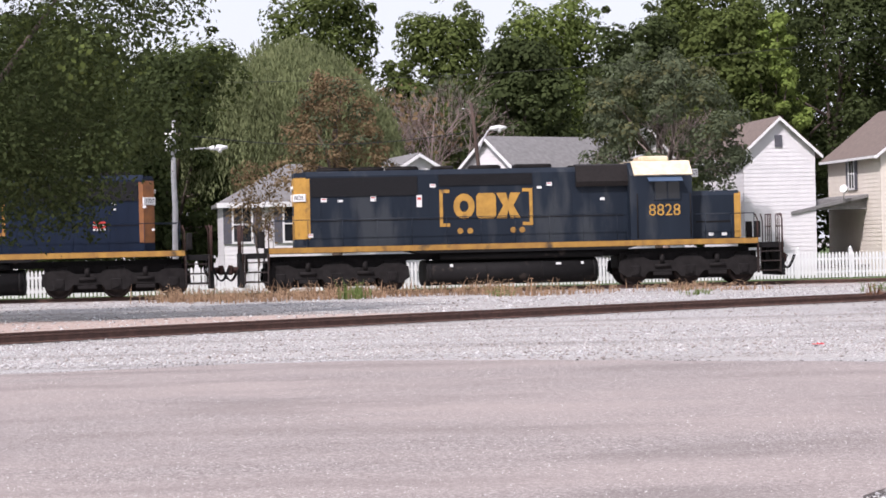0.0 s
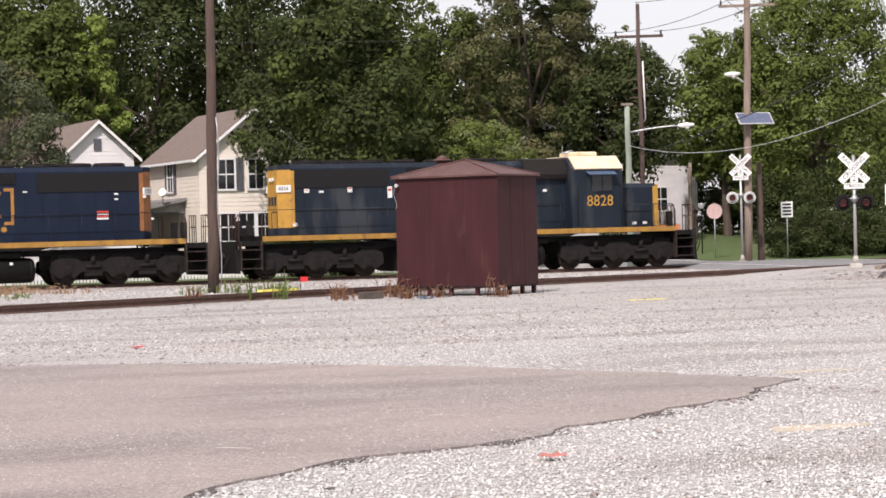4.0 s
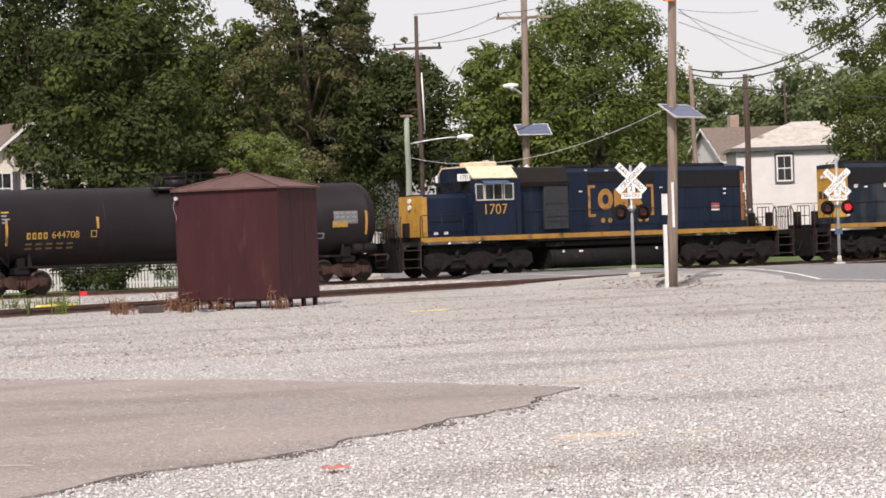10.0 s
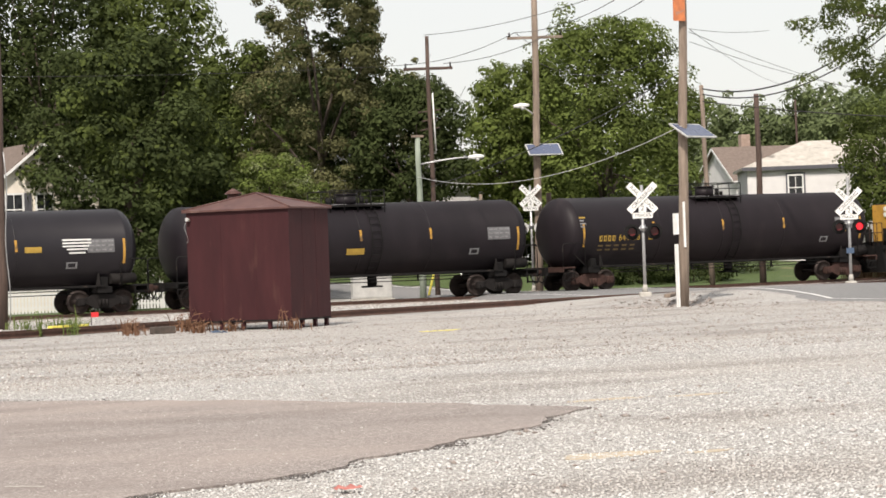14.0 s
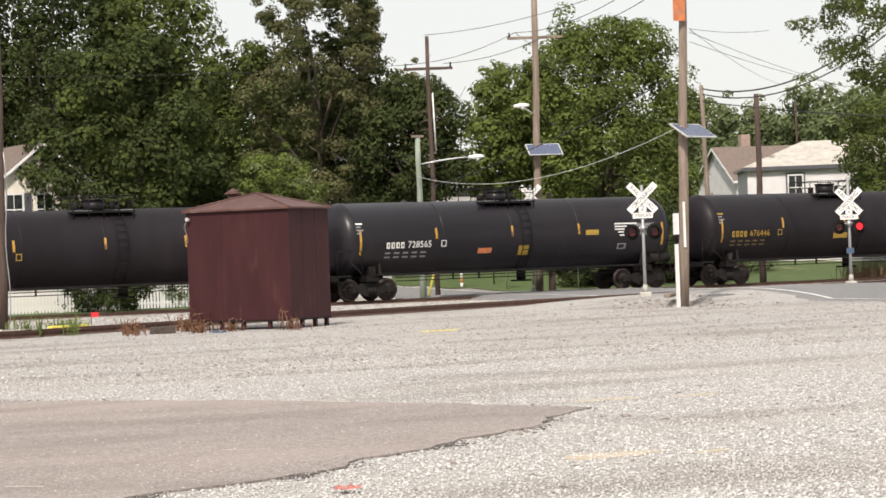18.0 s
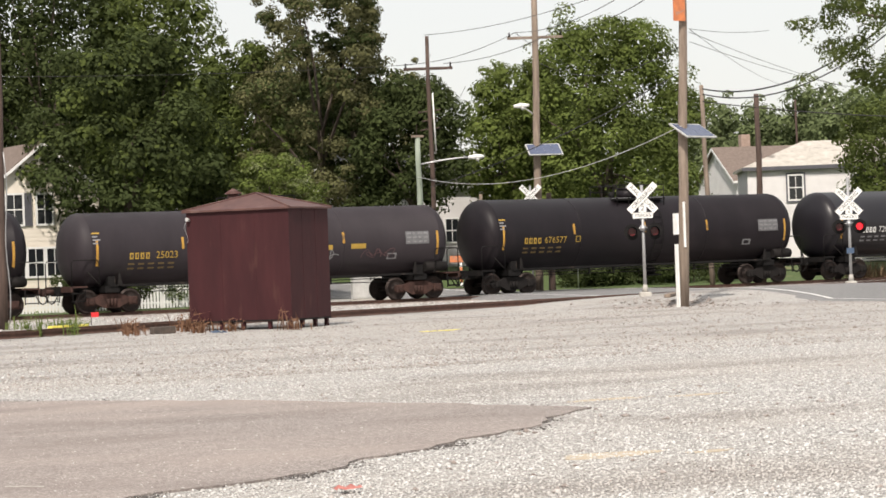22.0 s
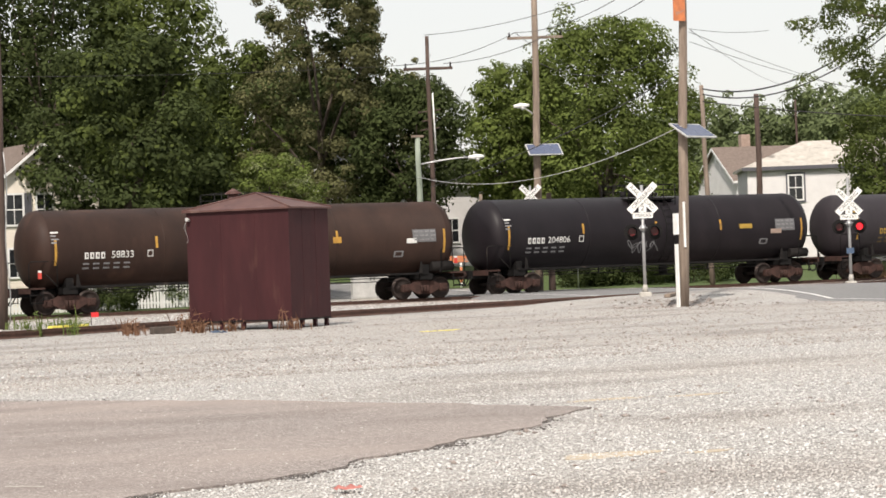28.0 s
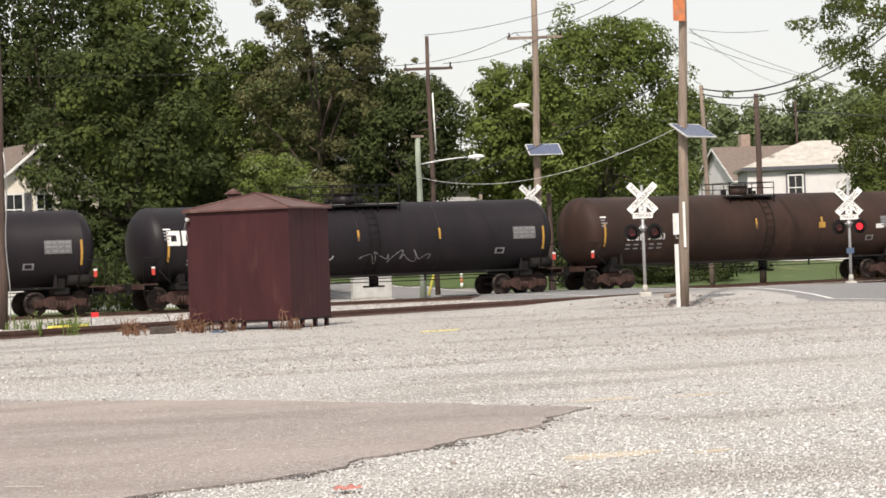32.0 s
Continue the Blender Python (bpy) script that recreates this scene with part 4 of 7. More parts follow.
def tank_car(x0, x1, paint, ink, label, number="", mark_w=0.0, rust=True, r=1.54, extras=(), dome=0.0, num_x=None, scrawls=(), lamp_end=False, cage=(1.3, .5)):
    """A tank car between x0 and x1 along the train, drawn about its own middle."""
    c, h = (x0 + x1) / 2, (x1 - x0) / 2 - .25
    zc = .98 + r
    root = thing("tank_car", label, "tank car", group="tank cars of the train")
    MOVERS.append((root, c, 0))
    hd = .68
    prof = [(-h, 0)]
    for k in range(1, 9):
        a = k / 8 * math.pi / 2
        prof.append((-h + hd * (1 - math.cos(a)), r * math.sin(a)))
    mid = [(-h + hd + .04, r + .012), (-h + hd + .1, r + .012), (-h + hd + .12, r), (h - hd - .12, r), (h - hd - .1, r + .012), (h - hd - .04, r + .012)]
    prof = prof + mid + [(-x, q) for x, q in prof[::-1]]
    bm = B()
    lathe_x(bm, prof, zc, 48)
    tank = part("tank", bm, paint, root, "long cylindrical tank with domed heads")
    for x in (-h * .42, -h * .02, h * .38):
        bm = B()
        lathe_x(bm, [(x - .025, r - .01), (x - .025, r + .007), (x + .025, r + .007), (x + .025, r - .01)], zc, 48)
        part("weld_seam", bm, paint, tank)
    # dome, platform, ladder
    bm = B()
    tube(bm, (dome, 0, zc + r - .12), (dome, 0, zc + r + .34), .42, n=18)
    tube(bm, (dome, 0, zc + r + .34), (dome, 0, zc + r + .4), .47, n=18)
    part("valve_dome", bm, paint, root, "valve housing on the tank top")
    bm = B()
    cl, ch = cage
    for s in (-1, 1):
        box(bm, dome - cl, dome + cl, min(s * .5, s * 1.05), max(s * .5, s * 1.05), zc + r - .16, zc + r - .08)
        for k in range(5):
            x = -cl + .05 + k * (2 * cl - .1) / 4
            tube(bm, (dome + x, s * 1.03, zc + r - .45), (dome + x, s * 1.03, zc + r + ch), .022, n=6)
        for z in (ch, ch * .5):
            tube(bm, (dome - cl + .05, s * 1.03, zc + r + z), (dome + cl - .05, s * 1.03, zc + r + z), .02, n=6)
    for e in (-1, 1):
        tube(bm, (dome + e * (cl - .05), -1.03, zc + r + ch), (dome + e * (cl - .05), 1.03, zc + r + ch), .02, n=6)
    part("platform", bm, M["dark"], root, "walkway and rail cage around the dome")
    bm = B()
    for e in (-1, 1):
        box(bm, min(dome + e * .5, dome + e * (cl - .1)), max(dome + e * .5, dome + e * (cl - .1)), -1.02, -.55, zc + r - .078, zc + r - .06)
    part("grating", bm, M["galv"], root, "pale steel walkway grating")
    bm = B()
    bm.free()
    for x, q, hh in ((-.75, .13, .22), (.78, .1, .3), (1.02, .08, .16)):
        bm = B()
        tube(bm, (dome + x, .1, zc + r - .06), (dome + x, .1, zc + r + hh), q, n=10)
        part("valve", bm, M["dark"], root, "small valve beside the dome")
    for s in (-1, 1):
        bm = B()
        for x in (-.22, .22):
            pts = [(dome + .55 + x, s * (r + .07) * math.cos(a), zc + (r + .07) * math.sin(a)) for a in [(-1.0 + i * .2) for i in range(12)]]
            for a, b in zip(pts, pts[1:]):
                tube(bm, a, b, .02, n=5, caps=False)
        for i in range(11):
            a = -1.0 + i * .2
            p = [(dome + .55 + x, s * (r + .07) * math.cos(a), zc + (r + .07) * math.sin(a)) for x in (-.22, .22)]
            tube(bm, p[0], p[1], .016, n=5, caps=False)
        part("ladder", bm, M["dark"], root, "black side ladder")
    # ends: stub sill, bolster cradle, end platform, coupler, brake gear
    for e in (-1, 1):
        xe = e * h
        bm = B()
        box(bm, min(xe - e * 2.6, xe + e * .35), max(xe - e * 2.6, xe + e * .35), -.3, .3, .72, 1.08)
        box(bm, min(xe - e * 1.9, xe - e * 1.3), max(xe - e * 1.9, xe - e * 1.3), -1.25, 1.25, .8, 1.05)
        prism_x(bm, [(-1.2, 1.0), (1.2, 1.0), (1.2, 1.42), (.8, 1.2), (-.8, 1.2), (-1.2, 1.42)], min(xe - e * 1.75, xe - e * 1.45), max(xe - e * 1.75, xe - e * 1.45))
        part("stub_sill", bm, M["dark"], root, "black stub sill and tank cradle")
        bm = B()
        box(bm, min(xe - e * .5, xe + e * .15), max(xe - e * .5, xe + e * .15), -1.45, 1.45, 1.02, 1.08)
        box(bm, min(xe + e * .1, xe + e * .16), max(xe + e * .1, xe + e * .16), -1.45, 1.45, .86, 1.08)
        part("end_platform", bm, M["rusttruck"] if rust else M["dark"], root, "end walkway of the car")
        bm = B()
        tube(bm, (xe + e * .35, 0, .88), (xe + e * .75, 0, .88), .11, n=8)
        box(bm, min(xe + e * .68, xe + e * .88), max(xe + e * .68, xe + e * .88), -.15, .15, .72, 1.04, .04)
        part("coupler", bm, M["rusttruck"], root, "rusty knuckle coupler")
        for s in (-1, 1):
            bm = B()
            for x in (-.42, .1):
                tube(bm, (xe + e * x, s * 1.42, .45), (xe + e * x, s * 1.42, 1.1), .02, n=6)
            pipe(bm, [(xe + e * .12, s * 1.42, 1.05), (xe + e * .12, s * 1.42, 1.98), (xe + e * .04, s * 1.43, 2.08), (xe - e * .9, s * 1.46, 2.08), (xe - e * 1.0, s * 1.46, 1.98), (xe - e * 1.0, s * 1.46, 1.05)], .022, n=6)
            for z in (.5, .8):
                tube(bm, (xe - e * .42, s * 1.42, z), (xe + e * .1, s * 1.42, z), .02, n=6)
            part("corner_handrail", bm, M["dark"], root, "corner grab rails and steps")
            bm = B()
            tube(bm, (xe - e * .35, s * 1.05, 1.95), (xe - e * 1.05, s * 1.4, 1.08), .03, n=6)
            part("brace", bm, M["truck"], root, "slanting steel brace")
            bm = B()
            prism(bm, [(xe - e * 2.0, 1.05), (xe - e * 1.9, 1.55), (xe - e * 1.84, 1.55), (xe - e * 1.8, 1.05)], s * 1.33 - .02, s * 1.33 + .02)
            part("gusset", bm, M["truck"], root, "upright gusset plate")
        if lamp_end:
            bm = B()
            box(bm, xe - e * .3 - .07, xe - e * .3 + .07, -1.47, -1.44, 1.42, 1.66)
            part("marker_plate", bm, M["reddecal"], root, "small red and white marker plate")
            bm = B()
            box(bm, xe - e * .3 - .07, xe - e * .3 + .07, -1.474, -1.444, 1.66, 1.74)
            part("marker_plate", bm, M["decal"], root)
        for k in range(4):      # small stencils on the head's shoulder
            z = zc + .62 - k * .13
            decal(tank, "head_stencil", -h + .72, -h + 1.1 - .1 * (k % 2), z, z + .06, r, zc, ink if k == 0 else M["greydecal"], rows=1) if e < 0 else None
        bm = B()
        pipe(bm, [(xe + e * (.3 + .1 * j), -.45, .85 - .42 * math.sin(j / 6 * math.pi)) for j in range(7)], .025, n=6)
        part("air_hose", bm, M["dark"], root)
        car_truck(root, e * (h - 1.62), rust)
    bm = B()
    box(bm, -h + 1.5, h - 1.5, -1.3, -1.22, 1.02, 1.1)
    box(bm, -h + 1.5, h - 1.5, 1.22, 1.3, 1.02, 1.1)
    part("side_rail", bm, M["dark"], root, "long running rail below the tank")
    bm = B()
    tube(bm, (h * .12, -.2, .98), (h * .12, -.2, .62), .2, n=10)
    box(bm, h * .12 - .35, h * .12 + .35, -.5, .1, .55, .62)
    part("outlet_valve", bm, M["dark"], root)
    for x in (-h * .35, -h * .2, h * .32):
        bm = B()
        box(bm, x - .03, x + .03, -1.2, -1.14, .75, 1.1)
        part("hanger", bm, M["dark"], root)
    bm = B()
    tube(bm, (h - 1.35, -1.15, 1.33), (h - .35, -1.15, 1.33), .21, n=14)
    tube(bm, (h - .35, -1.15, 1.33), (h - .27, -1.15, 1.33), .21, .12, n=14)
    part("brake_reservoir", bm, M["truck"], root, "grey brake air reservoir on the end deck")
    bm = B()
    for z in (.78, .92):
        tube(bm, (-h + 2.8, -1.0, z), (h - 2.8, -1.0, z), .02, n=6)
    part("brake_pipe", bm, M["dark"], root, "thin brake rods below the tank")
    # painted marks
    for x in (-h + .95, -h * .42 - .35, -h * .02, h * .38, h - .85):
        tall = abs(x) > h - 1.1
        decal(tank, "reflective_strip", x - .05, x + .05, zc - (.62 if tall else .05), zc + (.36 if tall else .4), r, zc, M["yellow"], "yellow reflective strip")
    nx = -h * .58 if num_x is None else num_x
    if number:
        n4 = mark_w or .9
        zt = zc - .28
        for k in range(4):
            ox = nx - n4 - .35 + k * n4 / 4
            decal(tank, "owner_mark", ox, ox + .7 * n4 / 4, zt - .12, zt + .13, r, zc, ink, "plain block of the owner's painted mark", 2)
            decal(tank, "mark_hole", ox + .06, ox + .7 * n4 / 4 - .04, zt - .06, zt + .07, r + .003, zc, paint, rows=1)
        if number == "bars":
            for k in range(5):
                decal(tank, "number_bar", nx - .22 + k * .2, nx - .08 + k * .2, zt - .12, zt + .14, r, zc, ink, "plain bar of the car number", 2)
        else:
            tank_text(tank, number, .38, nx + .32, zt + .01, r, zc, ink, "painted car number")
        bx = nx + 1.35      # small boxed mark behind the number
        for q in ((bx, bx + .24, zt - .1, zt - .07), (bx, bx + .24, zt + .13, zt + .16), (bx, bx + .03, zt - .07, zt + .13), (bx + .21, bx + .24, zt - .07, zt + .13)):
            decal(tank, "box_line", *q, r, zc, ink, rows=1)
        for k in range(2):
            for j in range(5):
                decal(tank, "stencil_line", nx - 1.3 + j * .42, nx - 1.3 + j * .42 + .26, zt - .34 - k * .17, zt - .27 - k * .17, r, zc, M["greydecal"] if ink is M["decal"] else M["ydim"], rows=1)
    decal(tank, "consolidated_stencil", h - 2.35, h - 1.25, zc - .16, zc + .36, r, zc, M["greydim"], "dim grey stencil panel")
    for k in range(3):
        z = zc - .06 + k * .17
        for j in range(4):
            decal(tank, "stencil_line", h - 2.28 + j * .26, h - 2.28 + j * .26 + (.2 if (j + k) % 3 else .13), z - .03, z + .03, r + .004, zc, M["greydecal"], rows=1)
    decal(tank, "stencil_panel", h - 3.2, h - 2.75, zc - .75, zc - .5, r, zc, M["greydecal"])
    decal(tank, "stencil_panel_inner", h - 3.12, h - 2.83, zc - .7, zc - .55, r + .003, zc, paint)
    for xa, xb, za, zb, mm, seed in scrawls:
        scrawl(tank, xa, xb, zc + za, zc + zb, r, zc, M[mm], seed)
    for i, (nm, xa, xb, za, zb, mm, lb) in enumerate(extras):
        decal(tank, nm, xa * h, xb * h, zc + za, zc + zb, r, zc, M[mm], lb)
        if nm == "name_block":
            decal(tank, "block_hole", xa * h + .16, xb * h - .16, zc + za + .17, zc + zb - .17, r + .003, zc, paint)
    return root


locomotive("8828", 14.27, 0, "leading blue and yellow diesel locomotive on the main track")
locomotive("1707", -7.02, 180, "second blue diesel locomotive, facing backwards, with orange hood end", True, -8.06, .3, 9.2, 9.6)
tank_car(-35.7, -18.01, M["tankgrey"], M["ydecal"], "dusty black tank car with yellow marks, on the main track", "644708", num_x=-5.6, extras=(("placard", .72, .8, -.3, -.05, "ydecal", "yellow placard"),))
tank_car(-53.59, -36.69, M["tankblack"], M["ydecal"], "black tank car with yellow number and stencils, on the main track", "676446", rust=False, num_x=-5.45, extras=(("placard", -.1, 0, -.6, -.35, "ydecal", "yellow placard"),))
tank_car(-71.82, -54.52, M["tankclean"], M["decal"], "clean black tank car with white lettering and orange panels", "728565", rust=False, num_x=-5.0,
         extras=(("panel", -.22, -.14, -.72, -.5, "orangeplastic", "orange panel"), ("panel", .02, .08, -.85, -.45, "ydecal", "yellow patch"), ("panel", .42, .5, -.1, .12, "ydecal", "yellow sign panel"),
                 ("notice", .6, .74, .32, .38, "decal", ""), ("notice", .6, .74, .2, .26, "decal", ""), ("notice", .6, .74, .08, .14, "decal", ""), ("notice", .62, .72, -.04, .02, "decal", ""), ("notice", .63, .71, -.18, -.12, "decal", "")))
tank_car(-90.12, -72.84, M["tankblack"], M["ydecal"], "black tank car with yellow number, slightly dusty, on the main track", "676577", rust=False, num_x=-5.15)
tank_car(-108.31, -90.97, M["tankdull"], M["ydecal"], "dull grey-black tank car with pale spray scrawl and yellow placards", "25023", r=1.47,
         scrawls=((.4, 1.5, -.75, -.3, "bluelight", 3), (1.5, 2.8, -.75, -.3, "greydecal", 4), (4.2, 5.4, -.7, -.3, "scrawlred", 5)),
         extras=(("placard", .42, .5, -.28, -.08, "ydecal", "faded yellow placard"), ("placard", .24, .32, -.3, -.1, "ydecal", "faded yellow placard")))
tank_car(-127.35, -109.36, M["tankblack"], M["decal"], "black tank car with white number and chalk scrawl", "204806", num_x=-5.6, scrawls=((-1.6, -.2, -.95, -.35, "greydecal", 7),),
         extras=(("placard", .5, .58, -.02, .18, "ydecal", "faded yellow placard"), ("placard", .7, .77, -.28, -.08, "brick", "brown placard")))
tank_car(-147.51, -128.17, M["tankbrown"], M["decal"], "rusty brown tank car with white number, on the main track", "58833", num_x=-6.05, lamp_end=True, extras=(("placard", .36, .4, -.1, .15, "yellow", "yellow patch"), ("sticker", .72, .77, -.2, .0, "decal", "white sticker")))
tank_car(-167.9, -148.33, M["tankblack"], M["decal"], "black tank car with large white blocks and spray scrawl", "33597", num_x=-6.5, scrawls=((-4.5, -1.5, -1.0, -.45, "decal", 9), (.0, 3.1, -1.0, -.45, "greydecal", 10)), lamp_end=True, cage=(2.1, .72),
         extras=tuple(("name_block", -.905 + k * .0665, -.847 + k * .0665, .0, .58, "decal", "large white name block") for k in range(6)))
tank_car(-186.9, -169.15, M["tankblack"], M["decal"], "black tank car at the end of the string, white stencils", "bars", lamp_end=True)



# ---- shed on legs ----
def shed():
    """A small sheet-metal shed: x along its narrow side, y along its wide side; origin at the near corner."""
    root = thing("metal_shed", "maroon sheet-metal shed on short legs with a hipped roof", "shed", pose(27.86, 62.25, 0, 0, 0, 36))
    w, d, z0, z1 = 2.22, 3.29, .27, 3.3
    for nm, a in (("wall_front", (0, .06, 0, d)), ("wall_back", (w - .06, w, 0, d)), ("wall_side", (.06, w - .06, 0, .06)), ("wall_side", (.06, w - .06, d - .06, d))):
        bm = B()
        box(bm, a[0], a[1], a[2], a[3], z0, z1)
        wl = part(nm, bm, M["shed"], root, "maroon painted sheet wall")
        if nm == "wall_front":
            for k in (2, 4):
                bm = B()
                box(bm, -.006, 0, k * d / 6 - .012, k * d / 6 + .012, z0, z1)
                part("panel_seam", bm, M["shed"], wl)
        if nm == "wall_side" and a[2] == 0:
            for k in (2, 4):
                bm = B()
                box(bm, k * w / 6 - .012, k * w / 6 + .012, -.005, 0, z0, z1)
                part("panel_seam", bm, M["shed"], wl)
    bm = B()
    o = .09
    e = [bm.verts.new(p) for p in ((-o, -o, z1), (w + o, -o, z1), (w + o, d + o, z1), (-o, d + o, z1))]
    f = [bm.verts.new((v.co.x, v.co.y, z1 + .05)) for v in e]
    top = bm.verts.new((w / 2, d / 2, z1 + .5))
    bm.faces.new(e[::-1])
    for k in range(4):
        bm.faces.new((e[k], e[(k + 1) % 4], f[(k + 1) % 4], f[k]))
        bm.faces.new((f[k], f[(k + 1) % 4], top))
    bmesh.ops.recalc_face_normals(bm, faces=bm.faces)
    roof = part("hipped_roof", bm, M["shedroof"], root, "rust-faded hipped sheet roof")
    for k in ((-o, -o), (w + o, -o), (w + o, d + o), (-o, d + o)):
        bm = B()
        tube(bm, (k[0], k[1], z1 + .06), (w / 2, d / 2, z1 + .51), .025, n=6)
        part("hip_seam", bm, M["shedroof"], roof)
    bm = B()
    tube(bm, (w * .72, d * .82, z1 + .1), (w * .72, d * .82, z1 + .52), .17, n=12)
    tube(bm, (w * .72, d * .82, z1 + .52), (w * .72, d * .82, z1 + .56), .26, .24, n=12)
    tube(bm, (w * .72, d * .82, z1 + .56), (w * .72, d * .82, z1 + .68), .24, .02, n=12)
    part("roof_vent", bm, M["shedroof"], root, "round roof vent with a conical cap")
    for x, y in ((.1, .1), (.1, .75), (.1, 1.6), (.1, 2.3), (.1, d - .1), (w - .1, .1), (w * .66, .1), (w * .33, .1), (w - .1, d - .1)):
        bm = B()
        box(bm, x - .05, x + .05, y - .05, y + .05, -.02, z0)
        part("leg", bm, M["shed"], root, "short steel leg")
    bm = B()
    box(bm, .0, w, .0, d, z0 - .05, z0)
    part("floor_pan", bm, M["dark"], root)
    bm = B()
    tube(bm, (-.03, d - .12, z1 - .2), (-.14, d - .1, z1 - .18), .035, .055, n=10)
    part("lamp", bm, M["silver"], root, "small floodlight under the eave")
    bm = B()
    pts = [(-.05, d - .02 + .05 * math.sin(i), z1 - .25 - i * .1) for i in range(7)]
    pipe(bm, pts, .007, n=5)
    part("cable", bm, M["galv"], root)


shed()


# ---- poles, signals, wires ----
def pole(x, y, z, h, r, material, label, lean=(0, 0), z0=0.0, name="utility_pole"):
    root = thing(name, label, "pole", pose(x, y, z0))
    bm = B()
    pipe(bm, [(lean[0] * k / 6 + .02 * math.sin(k * 2.1 + x), lean[1] * k / 6, h * k / 6 - (.3 if k == 0 else 0)) for k in range(7)], r, r * .7, 14)
    part("post", bm, material, root)
    return root


def crossarm(root, z, w, angle, material=None, ins=True, at=(0, 0)):
    bm = B()
    box(bm, -w / 2, w / 2, -.06, .06, z - .06, z + .06, .01)
    arm = part("crossarm", bm, material or M["pole"], root, "timber crossarm")
    arm.location = (at[0], at[1], 0)
    arm.rotation_euler = (0, 0, radians(angle))
    for x in (-w / 2 + .1, w / 2 - .1):
        bm = B()
        tube(bm, (x, 0, z + .06), (x, 0, z + .26), .05, .03, n=8)
        part("insulator", bm, M["dark"], arm)


def lamp_arm(root, z, reach, angle, rise=.35, at=(0, 0)):
    bm = B()
    ca, sa = math.cos(radians(angle)), math.sin(radians(angle))
    pts = [(at[0] + ca * reach * k / 6, at[1] + sa * reach * k / 6, z + rise * math.sin(k / 6 * math.pi / 2)) for k in range(7)]
    pipe(bm, pts, .035, n=6)
    arm = part("lamp_bracket", bm, M["galv"], root, "curved galvanised lamp bracket")
    p = Vector(pts[-1])
    bm = B()
    d = Vector((ca, sa, .04))
    tube(bm, p - d * .1, p + d * .25, .07, .13, n=10)
    tube(bm, p + d * .25, p + d * .6, .13, .06, n=10)
    part("lamp_head", bm, M["white"], arm, "pale cobra-head street lamp")
    bm = B()
    tube(bm, p + d * .3 + Vector((0, 0, -.08)), p + d * .3 + Vector((0, 0, -.2)), .11, .06, n=10)
    part("lens", bm, M["silver"], arm)


def solar(root, z, at=(0, 0), yaw=-30, w=1.55, d=1.0, tilt=35):
    bm = B()
    box(bm, -w / 2, w / 2, -d / 2, d / 2, -.02, .02)
    fr = part("solar_panel", bm, M["silver"], root, "tilted solar panel in a silver frame")
    fr.matrix_local = pose(at[0], at[1], z) @ pose(0, 0, 0, 0, 0, yaw) @ pose(0, 0, 0, tilt, 0, 0)
    for i in range(2):
        for j in range(4):
            bm = B()
            x0, y0 = -w / 2 + .05 + j * (w - .1) / 4, -d / 2 + .05 + i * (d - .1) / 2
            box(bm, x0 + .003, x0 + (w - .1) / 4 - .003, y0 + .003, y0 + (d - .1) / 2 - .003, .02, .027)
            part("cell", bm, M["panel"], fr, "dark blue solar cells")
    bm = B()
    tube(bm, (at[0] * .2, at[1] * .2, z - .35), (at[0], at[1], z - .03), .04, n=6)
    part("bracket", bm, M["galv"], root)


